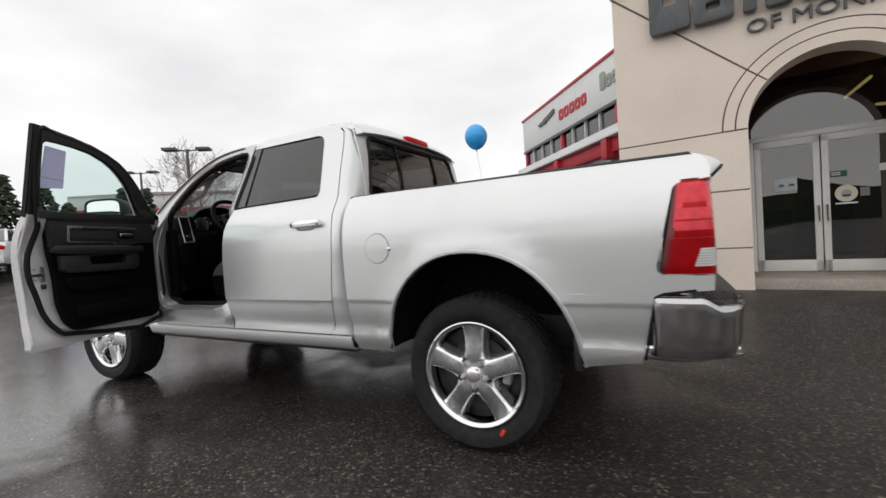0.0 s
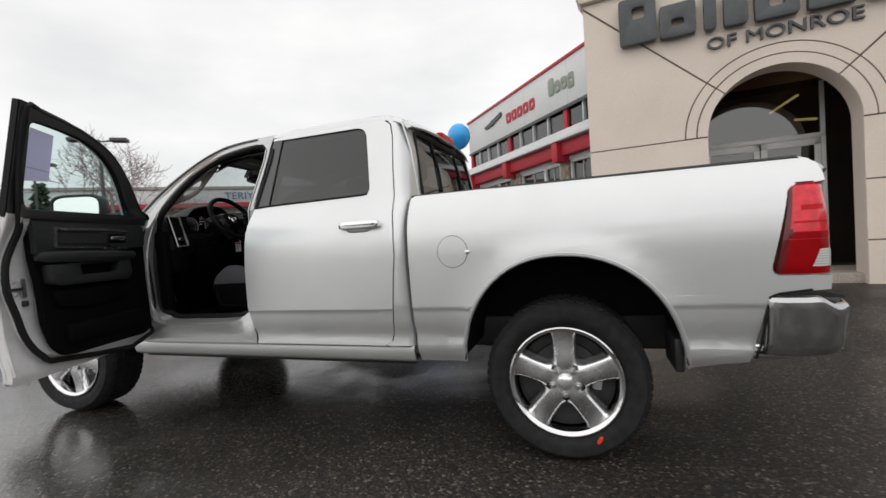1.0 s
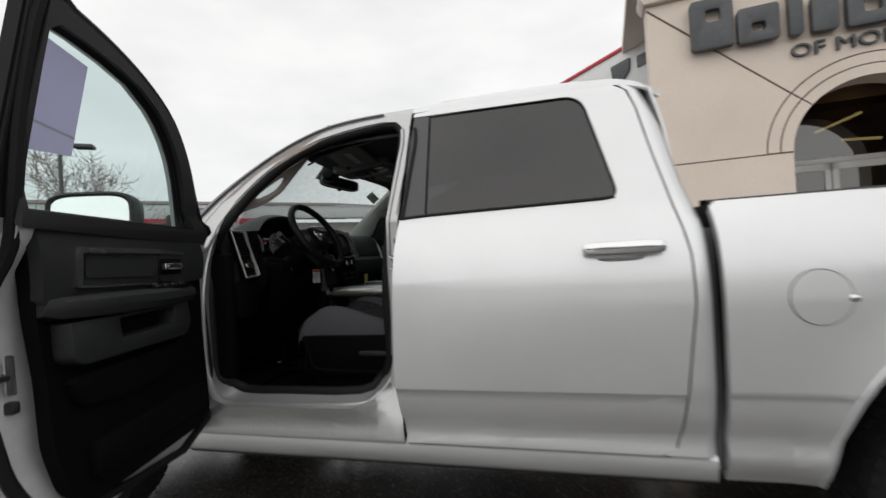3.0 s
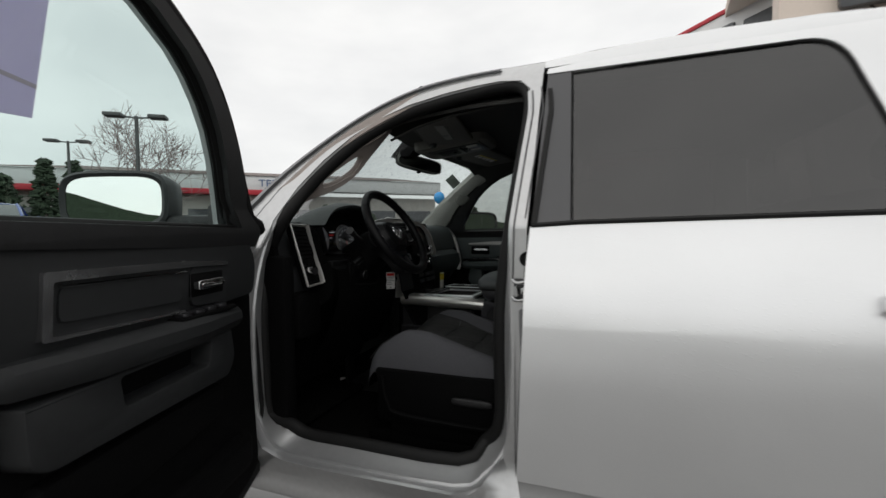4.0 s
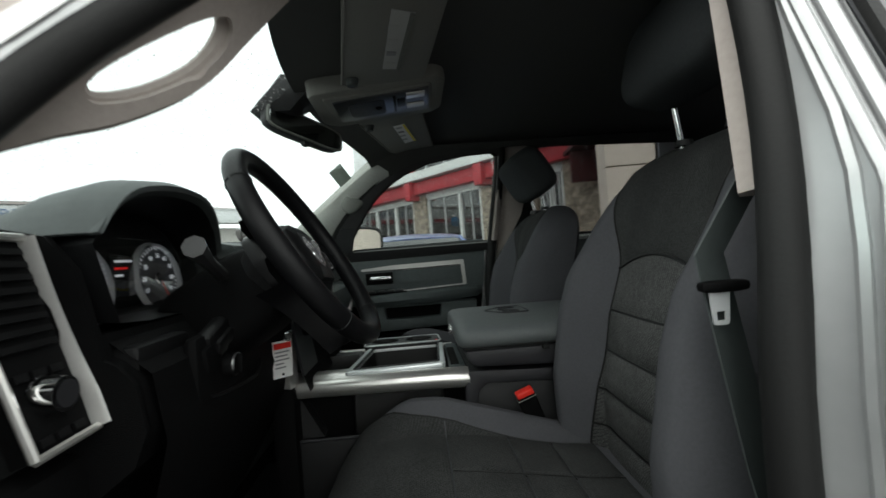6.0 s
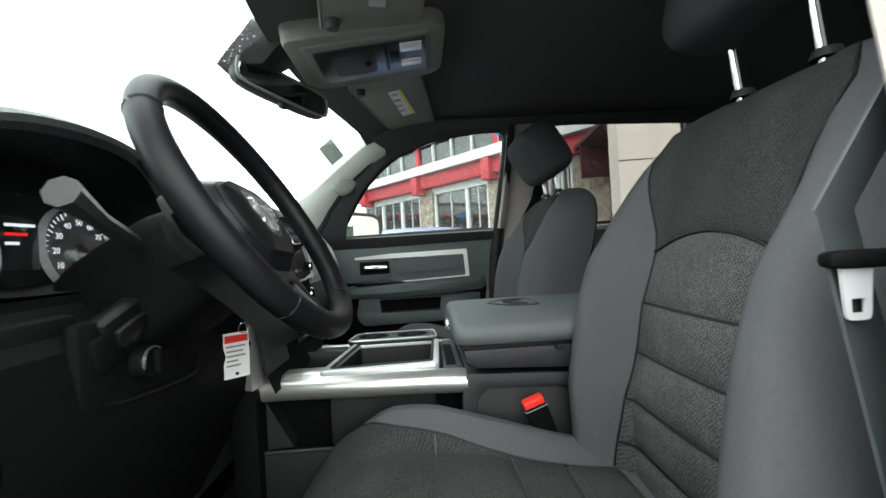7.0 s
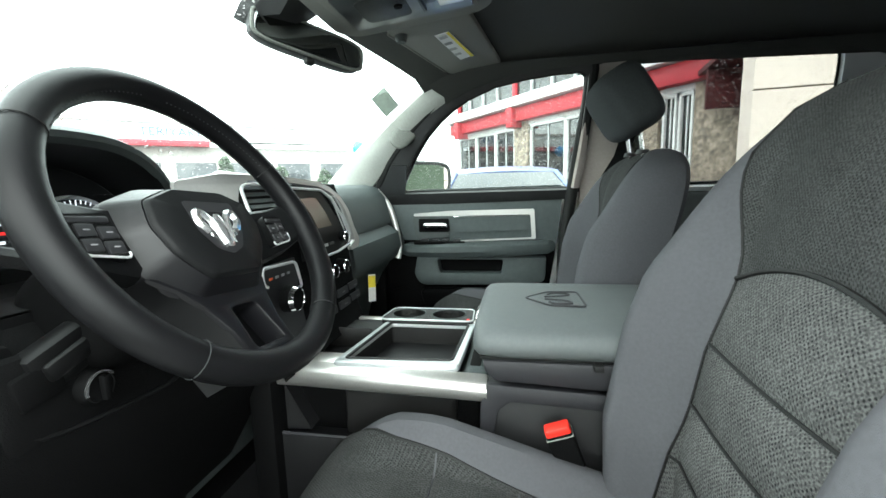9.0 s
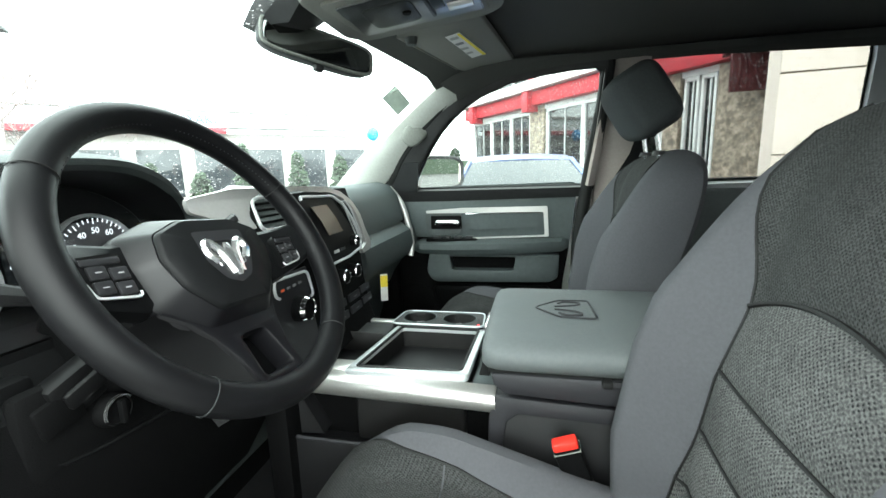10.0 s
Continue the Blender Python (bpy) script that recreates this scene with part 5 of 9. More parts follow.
def front_door(opened):
    fl = (lambda b: b) if opened else mirrored
    # same trim on both doors; the open one's dimmer look is in its colour
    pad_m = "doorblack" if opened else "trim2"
    frame_c, pane_c = FRAME, PANE
    inner_c, door_c, top = INNER, DOOR, 13
    if opened:
        lift = lambda pts: [(x, z + .065 * max(0.0, z - 1.40)) for x, z in pts]
        door_c, inner_c, pane_c, frame_c = lift(door_c), lift(inner_c), lift(pane_c), lift(frame_c)

    def skin(x, z, off=0.0):
        """The door's faces; the window frame of the open door stands steeper and is thinner than the rest."""
        if not opened or z < 1.36:
            return side(x, z) + off
        thin = 1 - .5 * min(1.0, (z - 1.36) / .10)
        return min(side(x, z), side(x, 1.39) + .272 * max(0.0, z - 1.39)) + off * thin
    shell = part("front_door", fl(draped(door_c, skin, .014, holes=(pane_c[::-1],), extra=(.757, .763))), "silver", truck,
                 "silver driver's door swung wide open" if opened else "shut silver passenger's door")
    # inner pressing with its outline step and rubber seal
    belt = 1.3862
    low_c = [p for p in door_c if p[1] < belt]
    low_c = [*low_c[:3], (.81, belt), (1.722, belt), *low_c[3:]]
    top_c = [(.81, belt), *[p for p in door_c if p[1] > belt], (1.722, belt)]
    part("inner_shell", fl(draped(low_c, lambda x, z: skin(x, z, .016), .030)), "doorpress", shell, "bare silver inner pressing of the door")
    part("window_frame", fl(draped(top_c, lambda x, z: skin(x, z, .016), .030, holes=(pane_c[::-1],))), "blackplastic", shell, "black window frame of the door")
    part("upper_seal", fl(draped([(.89, 1.40), *[(x - .005, z + .007) for x, z in frame_c], (1.748, frame_c[-1][1] + .003), (1.741, 1.70), (1.728, 1.37), (1.716, 1.37), (1.724, 1.60), (1.730, frame_c[-1][1] - .04), *[(x + .014, z - .020) for x, z in frame_c[-2::-1]]], lambda x, z: skin(x, z, .004), .030 if opened else .046)), "seal", shell, "black rubber round the window frame")
    low_i = [p for p in inner_c if p[1] < belt]
    low_i = [*low_i[:2], (.86, 1.384), (1.690, belt), *[p for p in low_i[2:] if p[0] > 1.0]]
    top_i = [(.862, belt), *[p for p in inner_c if p[1] > belt], (1.690, belt)]
    part("inner_pressing", fl(draped(low_i, lambda x, z: skin(x, z, .046), .036)), "doorpress", shell)
    part("frame_lining", fl(draped(top_i, lambda x, z: skin(x, z, .046), .036, holes=(pane_c[::-1],))), "blackplastic", shell)
    part("door_gasket", fl(tube(smooth_line([(x, skin(x, z, .084), z) for x, z in inner_c], 3, True), .015, 8, True)), "seal", shell, "black rubber door seal")
    cover = [(.875, 1.34), (.884, 1.385), *[(x - .002, z + .003) for x, z in inner_c[3:top]], (1.714, 1.60), (1.690, 1.36)]
    part("frame_cover", fl(draped(cover, lambda x, z: skin(x, z, .079), .016, holes=(pane_c[::-1],))), "blackplastic", shell, "black plastic window frame cover")
    part("door_window", fl(draped([(x, z) for x, z in pane_c], lambda x, z: skin(x, z, .045), .004)), "doorglass" if opened else "clear", shell, "clear greenish side glass")
    part("window_gasket", fl(tube([(x, skin(x, z, .05), z) for x, z in pane_c], .009 if opened else .007, 6, True)), "seal", shell)
    part("window_channel", fl(tube([(x, skin(x, z, .070), z) for x, z in pane_c], .009 if opened else .006, 6, True)), "seal", shell)
    if not opened:
        part("sail_cover", fl(draped([(.90, 1.385), (.985, 1.50), (1.045, 1.50), (1.020, 1.385)], lambda x, z: skin(x, z, .086), .016, step=(.05, .05))), "doorblack", shell, "dark corner cover in front of the window")
    # trim panel
    def pan(x, z):
        return .118 + .02 * max(0, (1.0 - z) / .4)
    body = [(.875, .66), (.872, 1.28), (.91, 1.372), (1.05, 1.380), (1.650, 1.388), (1.630, 1.30), (1.620, 1.14), (1.598, 1.0), (1.596, .82), (1.562, .70), (1.50, .640), (.95, .63)]
    lining = part("door_lining", fl(draped(rounded(body, .03, 3), pan, .035, step=(.12, .06))), "trimblack", shell, "black lower door lining")
    rise = 0.0 if opened else .014
    up = [(.90, 1.20), (.895, 1.29), (.93, 1.366 + rise), (1.06, 1.378 + rise), (1.646, 1.386 + rise), (1.622, 1.17)]
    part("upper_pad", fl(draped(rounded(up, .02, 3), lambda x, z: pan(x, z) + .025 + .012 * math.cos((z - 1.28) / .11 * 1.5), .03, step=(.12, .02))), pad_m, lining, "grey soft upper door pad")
    # pull bezel, inset and inside handle
    low = 0.0 if opened else -.012
    hole = [(1.225, 1.284), (1.508, 1.288), (1.511, 1.232), (1.225, 1.222)]
    part("bezel", fl(draped(rounded([(1.048, 1.300), (1.20, 1.310), (1.535, 1.314), (1.542, 1.207 + low), (1.22, 1.196 + low), (1.22, 1.200 + low), (1.526, 1.212 + low), (1.520, 1.298 + low / 2), (1.20, 1.296 + low / 2), (1.05, 1.290)], .006, 2), lambda x, z: pan(x, z) + .060, .014, step=(.2, .1))), "spoke" if opened else "silverpaint", lining, "satin silver pull bezel")
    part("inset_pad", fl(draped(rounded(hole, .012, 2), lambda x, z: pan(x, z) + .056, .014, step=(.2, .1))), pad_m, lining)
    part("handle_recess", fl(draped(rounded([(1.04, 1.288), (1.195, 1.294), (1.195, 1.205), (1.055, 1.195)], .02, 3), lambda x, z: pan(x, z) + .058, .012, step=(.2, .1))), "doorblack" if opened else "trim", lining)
    yh = pan(1.1, 1.25)
    part("door_pull", fl(join(puffy(1.088, 1.190, yh + .070, yh + .088, 1.240, 1.263, 7, 24, 8), rbox(1.090, 1.178, yh + .074, yh + .090, 1.2485, 1.2555, .002))), "chrome" if opened else "bumperchrome", lining, "chrome inside door handle")
    # near-black box paints the shadow behind the door pull
    part("pull_shadow_box", fl(rbox(1.066, 1.196, yh + .060, yh + .0715, 1.222, 1.281, .008)), "trimblack", lining)
    part("bezel_line", fl(tube([(1.215, yh + .072, 1.2865), (1.36, yh + .072, 1.2885), (1.510, yh + .072, 1.2900)], .0026, 6)), "chrome", lining)
    # armrest with switches, over a grey panel with a pull pocket
    rows = []
    for x, w, z0, z1 in ((.985, .03, 1.125, 1.165), (1.02, .065, 1.118, 1.174), (1.2, .085, 1.116, 1.180), (1.45, .080, 1.122, 1.186), (1.590, .055, 1.130, 1.188), (1.618, .025, 1.142, 1.184)):
        p = .148
        rows.append([(x, p - .02, z0), (x, p + w * .80, z0 + .006), (x, p + w, z0 + (z1 - z0) * .45), (x, p + w * .97, z1 - .012), (x, p + w * .8, z1), (x, p - .02, z1 + .006)])
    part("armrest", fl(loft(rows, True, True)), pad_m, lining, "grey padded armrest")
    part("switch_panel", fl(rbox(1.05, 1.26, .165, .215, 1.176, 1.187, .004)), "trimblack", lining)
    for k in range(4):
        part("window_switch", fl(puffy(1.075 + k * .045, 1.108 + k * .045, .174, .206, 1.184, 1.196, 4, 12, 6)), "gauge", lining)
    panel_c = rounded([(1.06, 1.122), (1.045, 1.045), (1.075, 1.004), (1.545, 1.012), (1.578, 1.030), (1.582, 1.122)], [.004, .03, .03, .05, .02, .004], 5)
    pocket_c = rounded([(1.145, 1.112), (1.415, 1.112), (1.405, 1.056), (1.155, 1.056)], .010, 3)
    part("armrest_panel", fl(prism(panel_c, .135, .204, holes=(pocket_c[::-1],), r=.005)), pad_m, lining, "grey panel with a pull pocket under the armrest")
    part("pull_pocket", fl(rbox(1.13, 1.43, .140, .152, 1.045, 1.120, .003)), "trimblack", lining)
    part("lower_pocket", fl(join(prism(rounded([(1.06, .985), (1.56, .985), (1.53, .90), (1.36, .875), (1.08, .90)], .03, 4), .13, .185, r=.012),
                                 rbox(.95, 1.50, .14, .20, .70, .80, .02))), "trimblack", lining)
    part("speaker_grille", fl(moved(lathe([(0, 0), (.012, .07), (.006, .082), (-.01, .085)], 30), pose(.985, .15, .90))), "trimblack", lining)
    if opened:
        part("latch", rbox(1.630, 1.700, .078, .101, 1.006, 1.020, .003), "blackplastic", shell, "black door latch in its slot")
        part("latch_catch", rbox(1.612, 1.634, .080, .106, .925, .955, .006), "blackplastic", shell)
        part("latch_plate", prism(rounded([(1.618, 1.062), (1.642, 1.066), (1.640, .972), (1.614, .968)], .006, 2), .0955, .0995), "brightmetal", shell, "bare metal latch plate")
        for x, z in ((1.672, 1.048), (1.668, .986)):
            part("latch_screw", moved(puffy(-.008, .008, -.004, .004, -.008, .008, 2.2, 12, 6), pose(x, .0985, z)), "jamb", shell)
        part("edge_bead", tube([(x - .006, skin(x, z, .044), z) for x, z in ((1.722, 1.38), (1.722, 1.14), (1.708, .78), (1.718, .60))], .007, 8), "doorpress", shell)
        part("check_strap", rbox(.72, .84, .075, .095, .98, 1.01, .003), "blackplastic", shell)
        for z in (.80, 1.18):
            part("hinge", join(rbox(.775, .86, .05, .10, z, z + .07, .008), tube([(.79, .055, z - .01), (.79, .055, z + .08)], .012, 8)), "jamb", shell, "silver door hinge")
        paper = part("price_sheet", draped([(1.548, 1.768), (1.668, 1.782), (1.672, 1.60), (1.660, 1.535), (1.535, 1.545)], lambda x, z: skin(x, z, .051), .001, step=(.05, .05)), "lilac", shell, "white price sheet taped to the glass")
        # thin grey strip paints the shade along the sheet's fold
        part("paper_fold", draped([(1.538, 1.592), (1.672, 1.604), (1.6715, 1.598), (1.5375, 1.586)], lambda x, z: skin(x, z, .0532), .0006, step=(.05, .05)), "lilac2", paper)
    # outside mirror
    def angled(bm):
        for v in bm.verts:
            if v.co.y < -.06:
                v.co.x += (-.06 - v.co.y) * (.10 if opened else .62)
        return bm
    zm = 1.475 if opened else 1.447
    mir = part("outside_mirror", fl(angled(join(loft([[Vector((x, -.215 + 1.0 * w * math.copysign(abs(math.cos(a)) ** .5, math.cos(a)), zm + h * math.copysign(abs(math.sin(a)) ** .5, math.sin(a)))) for a in np.linspace(0, 2 * math.pi, 28, endpoint=False)]
                 for x, w, h in ((.785, .05, .04), (.80, .11, .06), (.84, .142, .078), (.89, .156, .087), (.925, .157, .088), (.932, .150, .080), (.925, .138, .070))], True),
                 rbox(.86, .92, -.10, .10, 1.385, 1.43, .015), rbox(.84, .93, .06, .115, 1.36, 1.46, .012)))), "blackplastic", shell, "black outside mirror with rain drops")
    face = [(-.215 + .142 * math.copysign(abs(math.cos(a)) ** .45, math.cos(a)), zm + .073 * math.copysign(abs(math.sin(a)) ** .45, math.sin(a))) for a in np.linspace(0, 2 * math.pi, 28, endpoint=False)]
    part("mirror_glass", fl(angled(prism(face, .921, .924, "x"))), "mirror", mir, "mirror glass that shows the white sky")
    if opened:
        shell.matrix_basis = HINGE
    return shell


front_door(True)
front_door(False)

# ---- cabin lining ----
rows = []
for x, z, dz in ((1.15, 1.765, .045), (1.30, 1.795, .035), (1.5, 1.815, .03), (2.0, 1.82, .035), (2.55, 1.805, .03), (2.70, 1.75, .02)):
    rows.append([(x - .125 * (1 - s * s) * (1 if x < 1.2 else .5 if x < 1.4 else 0), MID + s * .655, z + dz * (1 - s ** 4) - .025 * max(0, abs(s) - .9) * 10) for s in np.linspace(-1, 1, 21)])
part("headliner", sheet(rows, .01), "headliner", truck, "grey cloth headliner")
part("floor_pan", rbox(.45, 2.75, .14, WIDTH - .14, .56, .615, .01), "carpet", truck, "black carpet floor")
tagged(part("paper_scrap", moved(prism([(-.03, -.02), (.035, 0), (-.01, .018)], 0, .0015, "z"), pose(.725, .765, .661, 0, 0, 60)), "paper"), "small white paper scrap on the floor mat", "paper")
tagged(part("floor_mat", join(rbox(.80, 1.30, .26, .74, .612, .628, .008), rbox(.62, .86, .26, .74, .64, .66, .008)), "carpet"), "black carpet floor mat in the driver's footwell", "floor mat")
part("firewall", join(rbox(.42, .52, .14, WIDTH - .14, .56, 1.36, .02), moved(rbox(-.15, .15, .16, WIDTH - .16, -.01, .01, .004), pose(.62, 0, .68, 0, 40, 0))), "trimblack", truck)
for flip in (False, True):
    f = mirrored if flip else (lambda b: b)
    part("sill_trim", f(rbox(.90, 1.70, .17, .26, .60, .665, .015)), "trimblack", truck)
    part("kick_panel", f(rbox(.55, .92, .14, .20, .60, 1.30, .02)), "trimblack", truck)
    part("quarter_lining", f(rbox(1.72, 2.72, .115, .15, .60, 1.37, .02)), "trim", truck)
    # windscreen pillar lining; on the driver's side it runs out into a grab handle with an opening behind it
    P = smooth_line([(.80, .185, 1.395), (.86, .20, 1.455), (.946, .225, 1.528), (1.005, .250, 1.588), (1.085, .278, 1.652), (1.20, .305, 1.722), (1.37, .345, 1.80)], 5)
    if flip:
        rows = []
        for k in range(9):
            g = k / 8
            w = Vector((.715 + .63 * g - .045, .165 + .18 * g + .05, 1.385 + .477 * g ** .92 + .028))
            x, z = PANE[k]
            d = w.lerp(Vector((x - .006, side(x, z) + .102, z + .010)), .66 + .34 * min(1.0, k / 6))
            m1, m2 = w.lerp(d, .33) + Vector((0, .026, .004)), w.lerp(d, .70) + Vector((.004, .024, .002))
            rows.append([w + Vector((0, -.03, .004)), w, m1, m2, d, d + Vector((.01, -.03, 0))])
        lining = part("pillar_lining", mirrored(loft(rows)), "pillarpale", truck, "pale grey windscreen pillar cover with a speaker")
        part("tweeter", moved(puffy(-.058, .058, -.012, .012, -.040, .040, 2.5, 20, 10), pose(1.052, WIDTH - .312, 1.605, 0, -44, 20)), "speaker", lining, "oval dark speaker cover")
    else:
        rows = [[p + Vector(o) for o in ((.002, -.034, .012), (.006, -.014, .004), (-.012, -.002, .022), (-.034, -.012, .036), (-.03, -.036, .036))] for p in P]
        lining = part("pillar_lining", loft(rows, True, True), "pillartrim", truck, "warm grey windscreen pillar cover")
        inner_e = smooth_line([(.80, .185, 1.395), (.86, .20, 1.455), (.946, .225, 1.528), (1.005, .25, 1.588), (1.085, .278, 1.652), (1.14, .29, 1.688), (1.20, .305, 1.722)], 6)
        outer_e = smooth_line([(.815, .215, 1.405), (.880, .235, 1.474), (.940, .268, 1.508), (.990, .308, 1.533), (1.055, .348, 1.583), (1.11, .374, 1.66), (1.184, .405, 1.759)], 6)

        def on_pillar(a, b, out=0.0):
            """a runs up the pillar, b from the door seal across to the edge of the handle."""
            k = max(0.0, min(1.0, a)) * (len(inner_e) - 1)
            i = min(int(k), len(inner_e) - 2)
            p, q = inner_e[i].lerp(inner_e[i + 1], k - i), outer_e[i].lerp(outer_e[i + 1], k - i)
            return p.lerp(q, b) + Vector((-.25, 0, .25)) * (.05 * b * (1 - b)) + Vector((.5, -.5, -.5)) * out
        slot = [(.618 + .166 * math.copysign(abs(math.cos(w)) ** .75, math.cos(w)), .54 + .30 * math.copysign(abs(math.sin(w)) ** .75, math.sin(w)) + .05 * math.cos(w)) for w in np.linspace(0, 2 * math.pi, 32, endpoint=False)]
        bm = draped([(.0, .0), (1.0, .0), (1.0, 1.0), (.0, 1.0)], lambda a, b: 0.0, 0.0, holes=(slot[::-1],), step=(.04, .12))
        for v in bm.verts:
            v.co = on_pillar(v.co.x, v.co.z)
        handle_bm = join(thick(bm, .016), tube([on_pillar(a, .985) for a in np.linspace(.02, .98, 30)], .010, 8), tube([on_pillar(a, .55 + (b - .55) * 1.06) for a, b in slot], .009, 8, True))
        part("grab_handle", handle_bm, "pillartrim", lining, "warm grey grab handle on the windscreen pillar")
    # roof side lining over the windows
    C = [(1.22, 1.712), (1.27, 1.736), (1.33, 1.758), (1.42, 1.780), (1.56, 1.797), (1.72, 1.803), (2.20, 1.812), (2.42, 1.806), (2.54, 1.775)]
    rows = [[(x, side(x, z) + .085, z - .012), (x, side(x, z) + .098, z - .016), (x, side(x, z) + .125, z + .004), (x - (.05 if x < 1.3 else 0), max(side(x, z) + .16, .36 if x > 1.2 else 0), min(z + .035, 1.80) if x > 1.2 else z + .03)] for x, z in C]
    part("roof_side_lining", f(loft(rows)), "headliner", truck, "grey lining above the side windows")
    # B-pillar lining and belt
    part("b_pillar_lining", f(loft([[(x0, y - .02, z), (x0, y + .035, z), (x0 + .05, y + .05, z), (x0 + .12, y + .04, z), (x0 + .13, y - .02, z)] for x0, y, z in ((1.70, .13, .62), (1.70, .13, 1.0), (1.705, .145, 1.35), (1.715, .25, 1.62), (1.72, .335, 1.80))])), "trimblack" if not flip else "pillartrim", truck)
    part("pillar_trim_strip", f(tube([(1.683, .24, 1.394), (1.700, .272, 1.52), (1.714, .30, 1.635), (1.72, .33, 1.75)], .012, 6, flat=1.8)), "pillartrim", truck, "warm grey trim strip")
    part("seat_belt", f(sheet([[(x + (.07 if flip else 0), y, z), (x + (.115 if flip else .045), y + .015, z)] for x, y, z in ((1.775, .325, 1.66), (1.735, .285, 1.50), (1.69, .275, 1.42), (1.625, .268, 1.33), (1.65, .245, 1.10), (1.70, .215, .80))], .0025)), "trim" if not flip else "trimblack", truck, "dark seat belt webbing")
part("belt_tongue", prism(rounded([(1.634, 1.252), (1.652, 1.252), (1.655, 1.292), (1.631, 1.292)], .004, 2), .258, .2605, holes=([(1.638, 1.257), (1.638, 1.267), (1.648, 1.267), (1.648, 1.257)],)), "alu", truck, "pale metal belt tongue")
part("belt_grip", puffy(1.620, 1.678, .252, .268, 1.288, 1.301, 4, 14, 8), "trimblack", truck)
# windscreen
rows = []
for k in range(9):
    f = k / 8
    row = []
    for s in np.linspace(-1, 1, 19):
        ye = .165 + (.345 - .165) * f
        ze = 1.385 + (1.862 - 1.385) * f ** .92
        xe = .715 + (1.345 - .715) * f
        row.append((xe - .32 * (1 - s * s) * (1 - .45 * f), MID + s * (MID - ye), ze + .035 * (1 - s * s)))
    rows.append(row)
part("windscreen", loft(rows), "windshield", truck, "rain-covered windscreen")
part("windscreen_edge", tube([r[0] for r in rows] + rows[-1][1:-1] + [r[-1] for r in rows[::-1]], .010, 6), "seal", truck)
part("shade_band", sheet([[Vector(p) + Vector((.006, 0, -.008)) for p in r] for r in (rows[7], rows[8])], .001), "shade", truck)
p = Vector(rows[5][-3]) + Vector((.01, -.01, -.01))
part("sticker", moved(rbox(-.042, .042, -.0008, .0008, -.030, .030, 0), pose(*p, 35, 38, 60)), "sticker", truck, "faded green sticker on the windscreen")

# ---- dashboard ----
prof = [(.44, 1.34), (.50, 1.375), (.70, 1.412), (.85, 1.418), (.905, 1.405), (.935, 1.365), (.95, 1.30), (.958, 1.262), (.972, 1.255), (.99, 1.235), (1.0, 1.18), (.985, 1.14), (.93, 1.10), (.89, 1.02), (.86, .90), (.80, .78), (.52, .74)]
low_prof = [(.44, 1.28), (.79, 1.282), (.952, 1.290), *prof[7:]]
end_prof = [(x - (.10 if x > .8 else 0), z) for x, z in prof]
far_prof = [(x - (.03 if x > .8 else 0), z) for x, z in prof]
dash = part("dashboard", loft([[(x, y, z) for x, z in prof] for y in (.79, 1.22, 1.5, 1.76)] + [[(x, 1.82, z) for x, z in far_prof]]), "trim", truck, "dark grey dashboard with soft upper pad")
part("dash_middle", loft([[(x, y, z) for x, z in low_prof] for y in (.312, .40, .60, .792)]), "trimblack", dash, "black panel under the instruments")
part("dash_corner", loft([[(x, y, z) for x, z in end_prof] for y in (.17, .21, .305, .312)]), "doorblack", dash, "black corner of the dashboard")
part("dash_end", prism([(x + .008 if x > .8 else x, z) for x, z in end_prof], .165, .19), "trimblack", dash)
part("dash_step", prism([(x, z) for x, z in prof[2:]], .306, .316), "trimblack", dash)
part("dash_step", prism([(x, z) for x, z in prof[2:]], .784, .792), "trim", dash)
part("dash_end", prism(prof, 1.82, 1.845), "trim", dash)
# lighter pad over the passenger's side
pp = [(.86, 1.424), (.91, 1.412), (.944, 1.37), (.959, 1.30), (.962, 1.27)]
part("passenger_pad", loft([[(x, y, z) for x, z in pp] for y in np.linspace(1.27, 1.78, 6)]), "trim2", dash, "grey soft dash pad")
part("glove_box", loft([[(x, y, z) for x, z in ((.976, 1.252), (.998, 1.236), (1.008, 1.18), (.99, 1.138), (.94, 1.10), (.90, 1.02))] for y in np.linspace(1.28, 1.76, 5)]), "trim2", dash, "grey glove box lid")
part("shelf_slot", rbox(.94, .99, 1.36, 1.66, 1.19, 1.215, .006), "trimblack", dash)
part("end_strip", tube(smooth_line([(.905, 1.795, 1.40), (.95, 1.80, 1.34), (.975, 1.803, 1.26), (.99, 1.80, 1.17), (.985, 1.79, 1.12)], 4), .012, 8), "silverpaint", dash, "satin silver end strip")
# instrument hood: its lip runs from the side vent over the dials and falls back towards the middle
LIP = smooth_line([(.962, .312, 1.405), (.960, .345, 1.440), (.952, .40, 1.468), (.944, .48, 1.484), (.935, .56, 1.490), (.924, .64, 1.486), (.910, .705, 1.466), (.894, .755, 1.432), (.882, .782, 1.395)], 3)
crest = lambda p: max(0.0, min(1.0, (p.z - 1.395) / .06))
rows = []
for dx, up, down in ((-.012, -.012, 0), (.0, -.005, 0), (.002, .003, 0), (-.012, .010, 0), (-.05, .014, .0), (-.11, .010, .10), (-.19, .0, .45), (-.30, .0, .85), (-.38, .0, 1.0)):
    rows.append([(p.x + dx, p.y + (.555 - p.y) * .10 * down, (p.z + up * crest(p)) * (1 - down) + (1.385 + .02 * crest(p)) * down) for p in LIP])
part("instrument_hood", sheet(rows, .004), "trim", dash, "dark grey hood over the instruments")
